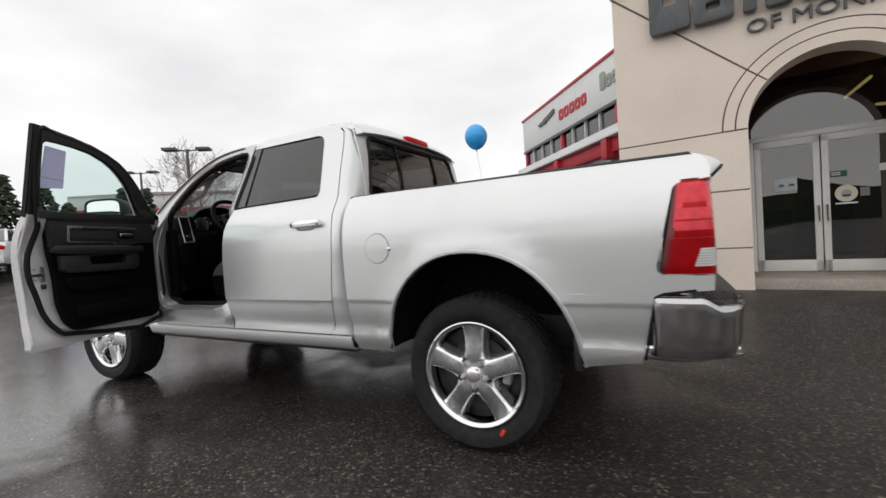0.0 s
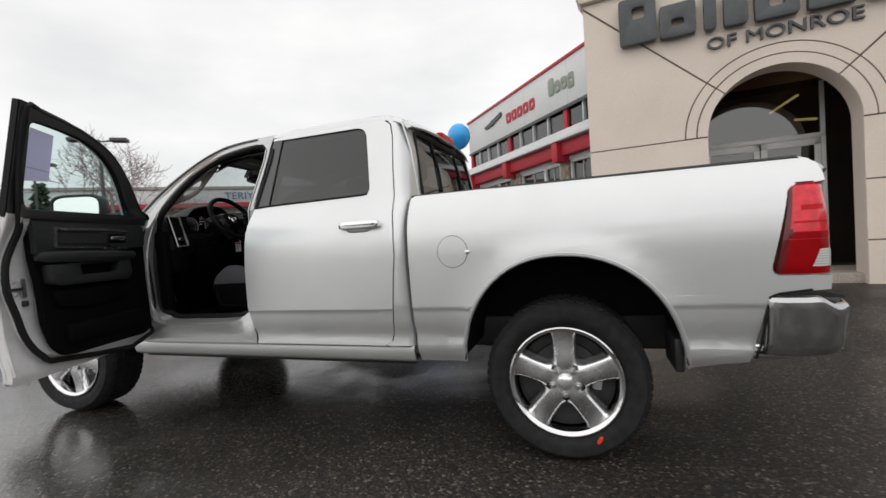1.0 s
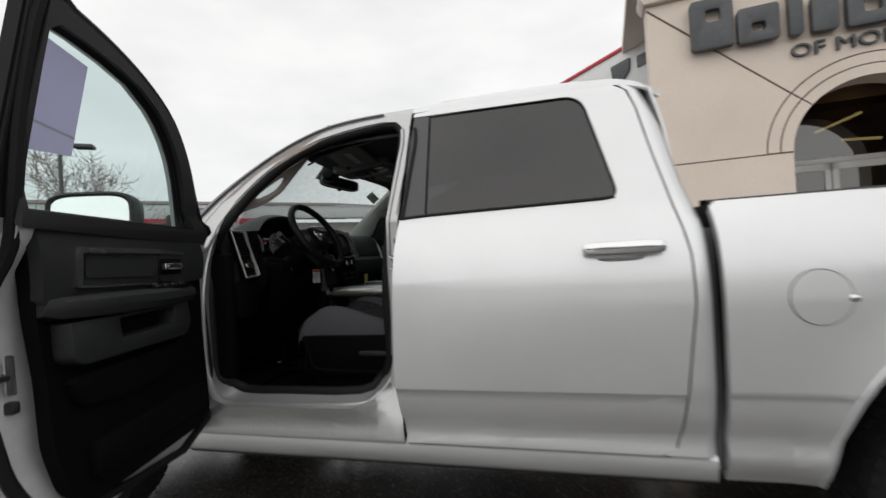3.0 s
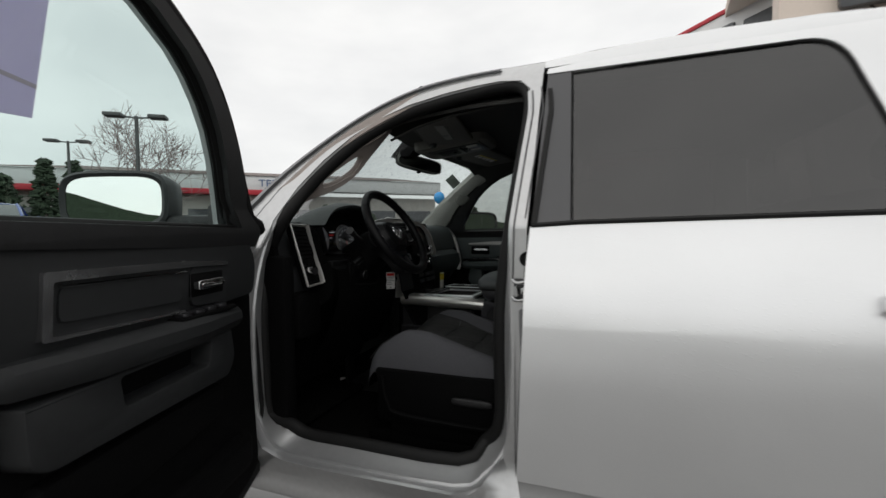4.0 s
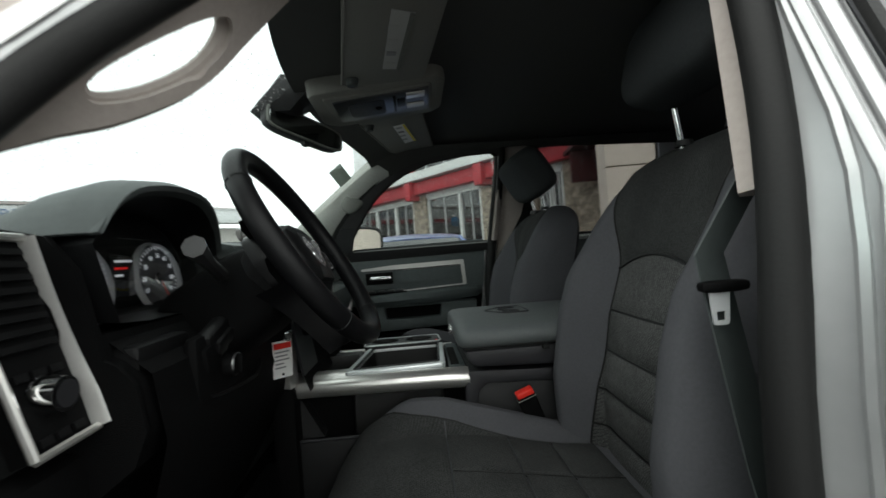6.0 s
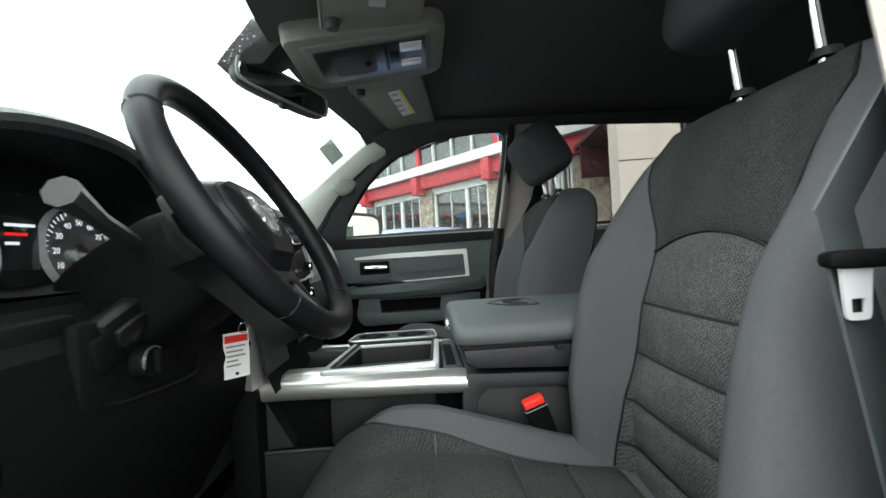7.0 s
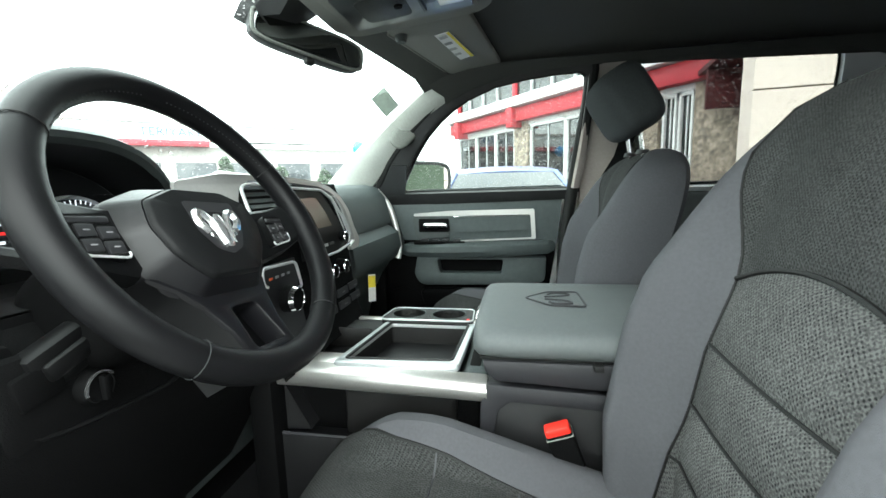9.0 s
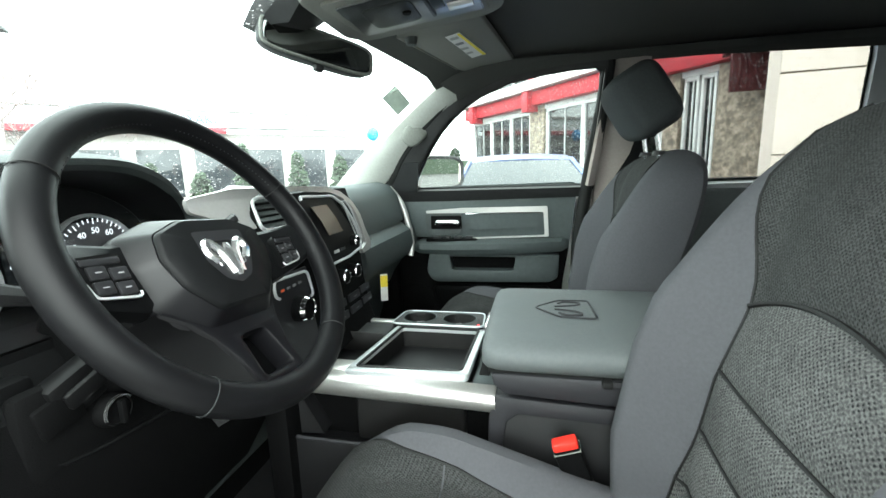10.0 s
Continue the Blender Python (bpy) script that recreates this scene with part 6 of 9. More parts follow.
low = [Vector((x, y, z)) for x, y, z in ((.905, .772, 1.330), (.930, .70, 1.300), (.945, .60, 1.292), (.950, .50, 1.292), (.955, .40, 1.294), (.960, .335, 1.300), (.962, .316, 1.345))]
ring_c = [p + Vector((-.010, 0, -.010)) for p in LIP] + low
deep = lambda f: [Vector((p.x * (1 - f) + .808 * f, .560 + (p.y - .560) * (1 - .12 * f), 1.352 + (p.z - 1.352) * (1 - .14 * f))) for p in ring_c]
part("instrument_surround", loft([deep(f) for f in (0, .3, .65, 1.0)], True), "coverblack", dash, "black tunnel round the instruments")
part("instrument_backing", prism([(p.y, p.z) for p in deep(1.0)], .795, .806, "x"), "coverblack", dash)
for y, r in ((.462, .066), (.658, .066)):
    g = part("gauge", moved(lathe([(0, 0), (0, r)], 40, "X"), pose(.814, y, 1.346, 0, -8, 0)), "dialface", dash, "round dark gauge with white figures")
    part("gauge_ring", moved(lathe([(.0, r - .002), (.010, r), (.0, r + .004)], 40, "X"), pose(.815, y, 1.346, 0, -8, 0)), "alu", g)
    for k in range(33):
        a = radians(-30 + 240 * k / 32)
        part("tick", moved(rbox(-.0003, .0003, -.0007, .0007, r - (.013 if k % 4 == 0 else .010), r - .004, 0), pose(.8175, y, 1.346, math.degrees(a) - 90, 0, 0)), "gaugewhite", g)
    for k in range(9):
        a = radians(-30 + 240 * k / 8)
        letters("figure", str(10 * k + 10 if y > .5 else k), .013, .0004, pose(.8185, y + .043 * -math.cos(a), 1.346 + .043 * math.sin(a)) @ pose(0, 0, 0, 90, 0, 90) @ pose(-.006, -.004, 0), "gaugewhite", g)
    part("needle", moved(rbox(-.001, .001, -.0015, .0015, 0, r - .012, 0), pose(.8215, y, 1.346, 215, 0, 0)), "redplastic", g, "red needle")
    part("needle_hub", moved(lathe([(.004, 0), (.003, .010), (0, .012)], 18, "X"), pose(.819, y, 1.346)), "gauge", g)
part("instrument_lens", moved(prism([(.345, -.055), (.345, .040), (.40, .068), (.72, .068), (.765, .040), (.765, -.055)], -.001, .001, "x"), pose(.880, 0, 1.352, 0, -24, 0)), "lens", dash, "clear instrument lens")
display = part("display", rbox(.812, .818, .535, .590, 1.320, 1.392, .002), "screen", dash, "small dark display between the gauges")
for k in range(3):
    part("display_line", rbox(.8182, .8186, .541, .584 - .012 * k, 1.378 - .012 * k, 1.382 - .012 * k, 0), "redlamp" if k == 1 else "gaugewhite", display)
# left vent and lamp panel
V0 = [(.862, .232, 1.404), (.872, .306, 1.402), (.940, .304, 1.190), (.934, .232, 1.184)]
def on_vent(a, b, out=0.0):
    p = Vector(V0[0]) * (1 - a) * (1 - b) + Vector(V0[1]) * a * (1 - b) + Vector(V0[2]) * a * b + Vector(V0[3]) * (1 - a) * b
    return p + Vector((.966, -.05, .25)) * out
def vent_plate(a0, a1, b0, b1, out, t):
    return thick(loft([[on_vent(a, b, out) for a in np.linspace(a0, a1, 4)] for b in np.linspace(b0, b1, 6)]), t)
part("vent_panel", vent_plate(0, 1, 0, 1, .006, .02), "trimblack", dash, "black side vent and lamp switch panel")
part("vent_trim", loft([[on_vent(.98 + .04 * math.sin(math.pi * b), b, -.002), on_vent(.98 + .04 * math.sin(math.pi * b), b, .020), on_vent(1.02 + .04 * math.sin(math.pi * b), b, .025), on_vent(1.08 + .04 * math.sin(math.pi * b), b, .022), on_vent(1.10, b, -.002)] for b in np.linspace(0, 1, 9)], True, True), "silverpaint", dash, "satin silver vent surround")
part("vent_trim", tube([on_vent(0, 0, .012), on_vent(0, 1, .012)], .0045, 8), "satin", dash)
part("vent_trim", tube([on_vent(0, 1, .012), on_vent(1, 1, .012)], .0045, 8), "satin", dash)
part("vent_trim", tube([on_vent(0, 0, .012), on_vent(1, 0, .012)], .005, 8), "satin", dash)
for k in range(8):
    b = .06 + .065 * k
    part("vent_slat", vent_plate(.1, .9, b, b + .03, .014, .004), "button", dash)
part("lamp_knob", moved(lathe([(.022, 0), (.022, .018), (.0, .021)], 24, "X"), Matrix.Translation(on_vent(.5, .76, .006))), "chrome", dash, "round lamp switch with a chrome ring")
part("lamp_knob_cap", moved(lathe([(.024, 0), (.024, .014)], 24, "X"), Matrix.Translation(on_vent(.5, .76, .006))), "gauge", dash)
for b in (.64, .93):
    for a in (.25, .5, .75):
        part("switch", vent_plate(a - .09, a + .09, b, b + .035, .012, .004), "button", dash)
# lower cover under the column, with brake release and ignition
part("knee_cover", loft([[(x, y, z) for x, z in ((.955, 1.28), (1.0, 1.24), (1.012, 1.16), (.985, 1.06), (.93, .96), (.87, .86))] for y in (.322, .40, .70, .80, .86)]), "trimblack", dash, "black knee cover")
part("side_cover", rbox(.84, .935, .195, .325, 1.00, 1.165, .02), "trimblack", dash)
part("knee_band", rbox(.945, .985, .325, .44, 1.232, 1.272, .008), "button", dash, "black band under the instruments")
part("ignition_surround", rbox(.99, 1.012, .40, .56, 1.165, 1.265, .012), "trimblack", dash)
part("ignition_module", moved(join(lathe([(.016, 0), (.016, .014), (.010, .019), (.0, .020)], 24, "X"), rbox(.018, .026, -.004, .004, -.014, .014, .002)), pose(1.010, .485, 1.207)), "trimblack", dash, "black ignition switch, the glint on its rim modelled as a bright arc")
part("ignition_ring", moved(lathe([(.0155, .0150), (.0162, .0165), (.0135, .0172)], 24, "X"), pose(1.010, .485, 1.207)), "button", dash)
part("drive_mode_switch", moved(rbox(-.006, .006, -.022, .022, -.018, .018, .004), pose(1.012, .435, 1.232, 12, 0, 0)), "trimblack", dash)
part("brake_release", moved(join(rbox(-.012, .014, -.036, .036, -.026, .026, .008), rbox(.012, .022, -.028, .028, -.008, .014, .005)), pose(1.004, .466, 1.250, 22, 8, 0)), "button", dash, "black parking brake handle")
part("knee_edge", tube(smooth_line([(1.004, .405, 1.205), (1.010, .433, 1.176), (1.013, .533, 1.164), (1.014, .595, 1.164), (1.012, .618, 1.185)], 4), .003, 6), "button", dash)
# glint along the ignition rim, modelled as an arc of bright metal
part("ignition_glint", moved(tube([(.017, .017 * math.cos(a), .017 * math.sin(a)) for a in np.linspace(.6, 3.4, 12)], .0018, 5), pose(1.010, .485, 1.207)), "spoke", dash)
part("pedal", join(rbox(.78, .80, .46, .58, .80, .88, .006), tube([(.78, .52, .88), (.70, .52, 1.05)], .012, 8)), "trimblack", dash)
part("pedal", rbox(.80, .82, .66, .72, .68, .86, .006), "trimblack", dash)

# ---- steering wheel ----
WHEEL = Matrix.Translation((1.132, .555, 1.38)) @ Matrix.Rotation(-.543, 4, "Y") @ Matrix.Rotation(radians(-6), 4, "X")
wheel_rim = part("steering_wheel", moved(tube([(0, .179 * math.cos(a), .179 * math.sin(a)) for a in np.linspace(0, 2 * math.pi, 64, endpoint=False)], .0172, 14, True, 1.0), WHEEL), "leather", truck, "black leather steering wheel with a chrome badge")
# airbag cover: a shield with a raised middle inside a broad bevel
cover = rounded([(.094, .040), (.102, .000), (.088, -.042), (.050, -.086), (-.050, -.086), (-.088, -.042), (-.102, .000), (-.094, .040), (-.048, .060), (.048, .060)], .008, 3)
part("airbag_cover", moved(loft([[(out, y * sc, z * sc - .003 * (1 - sc)) for y, z in cover] for sc, out in ((.765, -.0075), (.75, -.004), (.72, -.001), (.45, .003), (.02, .004))], True), WHEEL), "coverblack", wheel_rim, "black airbag cover with a raised middle")
part("cover_bevel", moved(loft([[(out, y * sc, z * sc) for y, z in cover] for sc, out in ((1.03, -.062), (1.03, -.040), (1.01, -.032), (.985, -.029), (.775, -.008), (.76, -.008))], True), WHEEL), "coverbevel", wheel_rim, "satin bevel round the cover", angle=25)
part("hub_skirt", moved(loft([[(x, y * sc, z * sc) for y, z in cover] for x, sc in ((-.045, 1.0), (-.07, .85), (-.10, .6))], True), WHEEL), "blackplastic", wheel_rim)
for sg in (-1, 1):
    rows = []
    for y, z0, z1, out in ((.080, -.046, .040, -.030), (.105, -.042, .036, -.024), (.145, -.034, .036, -.014), (.172, -.024, .038, -.002)):
        rows.append([(out - .022, sg * y, z0), (out - .006, sg * y, z0 + .003), (out, sg * y, z0 + .010), (out + .002, sg * y, (z0 + z1) / 2), (out, sg * y, z1 - .008), (out - .006, sg * y, z1 - .002), (out - .022, sg * y, z1)])
    part("spoke", moved(loft(rows), WHEEL), "coverblack", wheel_rim)
    pad = [(.106, -.030), (.146, -.024), (.154, .016), (.110, .018)]
    pr = rounded(pad, .006, 3)
    part("button_pad", moved(prism([(sg * y, z) for y, z in pr], -.024, -.0125, "x"), WHEEL), "button", wheel_rim)
    part("button_bezel", moved(tube([(-.0125, sg * y, z) for y, z in pr][:10], .0013, 6), WHEEL), "alu", wheel_rim, "thin silver edge round the buttons")
    for i in range(2):
        for j in range(2):
            y0, z0 = .1095 + .0185 * i, -.0255 + .0150 * j + .003 * i
            part("button", moved(rbox(-.0140, -.0098, *sorted((sg * y0, sg * (y0 + .0165))), z0, z0 + .0135, .0025), WHEEL), "gauge", wheel_rim)
            part("button_mark", moved(rbox(-.0098, -.0094, *sorted((sg * (y0 + .0055), sg * (y0 + .011))), z0 + .006, z0 + .0072, 0), WHEEL), "greyprint", wheel_rim)
    part("button", moved(rbox(-.0140, -.0100, *sorted((sg * .112, sg * .148)), .0065, .0135, .002), WHEEL), "gauge", wheel_rim)
    for deg in (30, -52):
        c, q = math.cos(radians(deg)), math.sin(radians(deg))
        part("grip_seam", moved(tube([(.0178 * math.sin(t), sg * (.179 + .0178 * math.cos(t)) * c, (.179 + .0178 * math.cos(t)) * q) for t in np.linspace(0, 6.1, 18)], .0007, 5), WHEEL), "seal" if deg > 0 else "doorblack", wheel_rim)
    # stitches along the inner edge of the upper grips
    for k in range(26):
        t0 = radians(34 + 2.0 * k)
        part("stitch", moved(tube([(.009, sg * r * math.cos(t0 + e), r * math.sin(t0 + e)) for r, e in ((.1640, 0), (.1675, .010))], .0009, 4), WHEEL), "vinyldark", wheel_rim)
# broad lower spoke with a pocket in its middle and flanks that run back


def raked(bm):
    for v in bm.verts:
        v.co.x += -.030 + .026 * max(0.0, min(1.0, (-.040 - v.co.z) / .132))
    return moved(bm, WHEEL)


half = [(.090, -.045), (.066, -.066), (.051, -.092), (.040, -.125), (.036, -.172)]
spoke_c = [(-y, z) for y, z in half] + half[::-1]
pocket_c = rounded([(-.019, -.098), (.019, -.098), (.025, -.152), (-.025, -.152)], .007, 4)
lower = part("lower_spoke", raked(prism(spoke_c, -.036, 0.0, "x", holes=(pocket_c[::-1],), r=.004)), "coverbevel", wheel_rim, "broad satin black lower spoke with a pocket", angle=25)
part("spoke_pocket", raked(prism([(y * 1.15, -.125 + (z + .125) * 1.1) for y, z in pocket_c], -.040, -.030, "x")), "armblack", lower)
for sg in (-1, 1):
    flank = smooth_line([(y, z, 0) for y, z in half], 4)
    rows = [[(o, sg * (p.x + w), p.y) for p in flank] for o, w in ((-.004, -.001), (-.020, .010), (-.048, .034))]
    part("spoke_flank", raked(loft(rows)), "armblack", lower)
shield = [(-.030, .026), (.030, .026), (.028, -.004), (.016, -.024), (0, -.030), (-.016, -.024), (-.028, -.004)]
badge = part("badge", moved(prism(rounded(shield, .004, 2), -.004, .0035, "x"), WHEEL @ pose(0, 0, -.002)), "gauge", wheel_rim, "black shield-shaped badge with chrome horns")
for sg in (-1, 1):
    part("badge_mark", moved(tube(smooth_line([(.004, sg * .004, -.020), (.004, sg * .010, .004), (.004, sg * .020, .014), (.004, sg * .024, .004), (.004, sg * .017, -.006)], 3), .0044, 6), WHEEL @ pose(0, 0, -.002)), "brightmetal", badge)
    part("badge_mark", moved(puffy(.002, .005, *sorted((sg * .0115, sg * .0165)), -.012, .000, 3, 8, 6), WHEEL @ pose(0, 0, -.002)), "brightmetal", badge)
part("badge_mark", moved(puffy(.002, .008, -.006, .006, -.024, .012, 3, 10, 8), WHEEL @ pose(0, 0, -.002)), "brightmetal", badge)
for ob in [o for o in bpy.data.objects if o.name.split(".")[0] in ("badge", "badge_mark")]:
    for v in ob.data.vertices:
        q = WHEEL.inverted() @ v.co
        v.co = WHEEL @ Vector((q.x, q.y * 1.22, q.z * 1.22 - .004))
part("column", join(moved(tube([(-.28, 0, -.02), (-.07, 0, -.005)], .055, 16), WHEEL), moved(puffy(-.26, -.06, -.075, .075, -.085, .06, 4, 20, 10), WHEEL)), "trimblack", truck, "black steering column shroud")
part("stalk", tube([(1.02, .47, 1.345), (1.03, .41, 1.365), (1.04, .355, 1.385)], [.010, .009, .015], 8), "blackplastic", truck)
part("shift_stalk", join(tube([(1.0, .64, 1.36), (1.02, .72, 1.40)], .008, 8)), "blackplastic", truck)
# hang tag on the key
TAG = pose(1.026, .702, 1.198, 0, 4, -50)
tag = tagged(part("key_tag", moved(rbox(-.0008, .0008, -.020, .020, -.076, .0, 0), TAG), "paper"), "white paper tag with small print hanging from the ignition key", "tag")
for k, w in enumerate((.030, .026, .030, .018, .022)):
    part("tag_print", moved(rbox(.0010, .0014, -.016, -.016 + w, -.024 - .008 * k, -.021 - .008 * k, 0), TAG), "greyprint", tag)
part("tag_head", moved(rbox(.0010, .0014, -.018, .018, -.016, -.004, 0), TAG), "redplastic", tag)
part("tag_hole", moved(lathe([(.0012, 0), (.0012, .003), (0, .003)], 10, "X"), TAG @ pose(0, 0, -.069)), "seal", tag)
part("tag_ring", moved(tube([(0, .008 * math.cos(a) + .012, .008 * math.sin(a) + .006) for a in np.linspace(0, 2 * math.pi, 16, endpoint=False)], .0012, 5, True), TAG), "chrome", tag)

# ---- centre panel ----
stack = part("centre_panel", loft([[(x, y, z) for y in (.80, .83, 1.18, 1.21)] for x, z in ((.90, 1.43), (.985, 1.425), (1.005, 1.36), (1.015, 1.26), (1.022, 1.18), (1.035, 1.10), (1.05, 1.06))]), "trimblack", dash, "black centre stack with screen and knobs")
def on_stack(y, z, out=0.0):
    x = float(np.interp(z, [1.06, 1.10, 1.18, 1.26, 1.36, 1.425], [1.05, 1.035, 1.022, 1.015, 1.005, .985]))
    return (x + out, y, z)
bez_o = rounded([(.688, 1.412), (.688, 1.432), (.762, 1.444), (.94, 1.441), (1.09, 1.432), (1.15, 1.418), (1.196, 1.392), (1.225, 1.350), (1.245, 1.305), (1.268, 1.275), (1.256, 1.250), (1.20, 1.247),
                 (1.20, 1.260), (1.236, 1.270), (1.224, 1.300), (1.206, 1.345), (1.180, 1.384), (1.142, 1.405), (1.09, 1.420), (.94, 1.430), (.82, 1.433), (.794, 1.420), (.782, 1.395), (.790, 1.372), (.743, 1.388)], .006, 2)
bm = draped(bez_o, lambda y, z: 0.0, 0.0, step=(.06, .03))
for v in bm.verts:
    y, z = v.co.x, v.co.z
    v.co = Vector(on_stack(y, z, .012 - .030 * max(0, .80 - y) / .1))
part("stack_bezel", thick(bm, .01), "silverpaint", stack, "satin silver surround")


def on_vent_cell(y0, y1, z0, z1, lean, n, rim_r):
    """A louvred outlet with a bright rim in the centre panel."""
    at = lambda f, z, out: on_stack(y0 + (y1 - y0) * f + lean * (z1 - z) / (z1 - z0), z, out)
    cell = part("vent", sheet([[at(f, z, .003) for f in (0, .5, 1)] for z in np.linspace(z0, z1, 4)], .004), "liner", stack, "black louvred air vent")
    for k in range(n):
        z = z0 + (z1 - z0) * (k + .25) / n
        part("vent_slat", sheet([[(p[0] + dx, p[1], p[2]) for p in (at(.10, z + dz, .004), at(.90, z + dz, .004))] for dx, dz in ((0, .006), (.004, 0))], .002), "trim", cell)
    rim = rounded([(0, 0), (1, 0), (1, 1), (0, 1)], .22, 4)
    part("vent_rim", tube([at(f, z0 + (z1 - z0) * g, .011) for f, g in rim], rim_r, 6, True), "alu", cell)


on_vent_cell(.796, .928, 1.366, 1.426, 0.0, 5, .0035)
on_vent_cell(1.132, 1.164, 1.290, 1.394, .050, 9, .0018)
part("radio", sheet([[on_stack(y, z, .012) for y in (.945, 1.086 + .78 * (1.41 - z))] for z in (1.262, 1.34, 1.412)], .006), "button", stack, "black radio panel")
part("radio_rim", tube([on_stack(y, z, .016) for y, z in rounded([(.945, 1.418), (1.088, 1.411), (1.130, 1.388), (1.163, 1.341), (1.190, 1.293), (1.186, 1.268), (1.109, 1.258), (1.00, 1.258)], .008, 3)], .0034, 6), "alu", stack, "bright edge round the radio")
part("screen", sheet([[on_stack(y + .046 * (1.393 - z) / .067, z, .0185) for y in (.972, 1.044)] for z in (1.325, 1.36, 1.394)], .001), "screenlit", stack, "grey-lit touch screen")
part("volume_knob", moved(lathe([(.016, 0), (.016, .011), (.0, .013)], 20, "X"), pose(*on_stack(1.140, 1.292, .014))), "trimblack", stack)
part("volume_ring", moved(lathe([(.0155, .0112), (.017, .0122), (.014, .0132)], 20, "X"), pose(*on_stack(1.140, 1.292, .014))), "chrome", stack)
for y in (1.04, 1.075):
    part("radio_button", sheet([[on_stack(a, b, .0185) for a in (y - .013, y + .013)] for b in (1.280, 1.287)], .001), "labelgrey" if y < 1.05 else "gauge", stack)
for y in (1.054, 1.120):
    kn = part("climate_knob", moved(lathe([(.025, 0), (.025, .015), (.004, .018), (.0, .019)], 24, "X"), pose(*on_stack(y, 1.219, .004))), "trimblack", stack, "black knob with a chrome ring")
    part("ring", moved(lathe([(.0245, .0150), (.0265, .0162), (.0232, .0175)], 24, "X"), pose(*on_stack(y, 1.219, .004))), "chrome", kn)
gate = part("gear_panel", sheet([[on_stack(y, z, .008) for y in (.788, .915)] for z in (1.10, 1.18, 1.276)], .006), "gauge", stack, "black gear selector panel")
part("gear_edge", tube([on_stack(y, z, .015) for y, z in rounded([(.788, 1.244), (.790, 1.276), (.904, 1.270), (.915, 1.214)], .012, 3)], .003, 6), "alu", gate)
part("drive_knob", moved(lathe([(.030, 0), (.030, .020), (.022, .0245), (.004, .026)], 32, "X"), pose(*on_stack(.852, 1.206, .010))), "trimblack", gate, "round gear selector knob")
part("drive_ring", moved(lathe([(.0285, .0205), (.031, .0220), (.023, .0255)], 32, "X"), pose(*on_stack(.852, 1.206, .010))), "chrome", gate)
for k in range(4):
    part("gear_light", rbox(*sorted((on_stack(.9, 1.25, .0145)[0], on_stack(.9, 1.25, .0165)[0])), .806 + .020 * k, .816 + .020 * k, 1.251, 1.256, .0005), "amber" if k == 0 else "greyprint", gate)
for y in (1.03, 1.11, 1.19):
    for z in (1.115, 1.145):
        part("stack_button", sheet([[on_stack(a, z + b, .006) for a in (y - .03, y + .03)] for b in (0, .018)], .005), "gauge", stack)
        part("button_mark", sheet([[on_stack(a, z + b, .0125) for a in (y - .008, y + .008)] for b in (.008, .010)], .0005), "greyprint", stack)
ytag = tagged(part("inspection_tag", moved(rbox(-.001, .001, -.012, .012, -.095, 0, 0), pose(.998, 1.43, 1.130, 0, 6, -58)), "paper"), "white and yellow paper tag hanging from the dash", "tag")
part("tag_band", moved(rbox(.0012, .0016, -.012, .012, -.045, -.005, 0), pose(.998, 1.43, 1.130, 0, 6, -58)), "yellow", ytag)

# ---- centre console ----
console = part("centre_console", join(rbox(.92, 1.43, .905, 1.165, .62, 1.03, .015), rbox(.96, 1.13, 1.06, 1.165, 1.0, 1.066, .01)), "consoleside", truck, "charcoal centre console with satin trim")
# satin slab along the driver's edge: a flat top that rolls over into the near face
section = [(.866, 1.020), (.848, 1.024), (.838, 1.030), (.833, 1.042), (.834, 1.054), (.840, 1.063), (.852, 1.069), (.862, 1.0715), (.866, 1.062)]
part("console_strip", loft([[(x, y, z + dz) for y, z in section] for x, dz in ((.995, .006), (1.05, .006), (1.20, .002), (1.35, -.001), (1.416, -.003), (1.420, -.005))], True, True), "satin", console, "satin silver console strip")
part("console_strip", prism([(.96, 1.066), (1.41, 1.060), (1.41, 1.03), (.96, 1.035)], 1.172, 1.20, "y", r=.006), "satin", console)
part("console_deck", rbox(.99, 1.128, .862, .908, 1.040, 1.078, .003), "satin", console, "satin silver deck ahead of the tray")
part("console_cheek", prism(rounded([(1.372, .862), (1.418, .862), (1.416, 1.165), (1.380, 1.165)], .006, 2), 1.03, 1.064, "z", r=.004), "trim2", console, "grey strip beside the tray")
part("side_slot", rbox(1.381, 1.404, .905, 1.10, 1.058, 1.0665, .004), "liner", console, "black slot beside the tray")
part("console_post", loft([[(x - .020, y - .004, z), (x + .012, y - .020, z), (x + .020, y + .016, z), (x - .014, y + .030, z)] for x, y, z in ((.992, .828, 1.066), (.994, .822, 1.10), (.998, .812, 1.14), (1.000, .806, 1.20))], True, True), "silverpaint", console, "satin silver upright beside the console")
part("upright_foot", rbox(.955, 1.008, .815, .870, .60, 1.066, .010), "trimblack", console)
tray_o, tray_i = rounded([(1.118, .852), (1.366, .866), (1.374, 1.110), (1.150, 1.110)], .012, 3), rounded([(1.138, .872), (1.350, .884), (1.358, 1.098), (1.166, 1.098)], .010, 3)
part("tray_frame", prism(tray_o, 1.066, 1.082, "z", holes=(tray_i[::-1],), r=.004), "traymetal", console, "bright metal tray frame")
part("tray_lip", tube([(x, y, 1.0815) for x, y in tray_i], .0035, 6, True), "binblack", console)
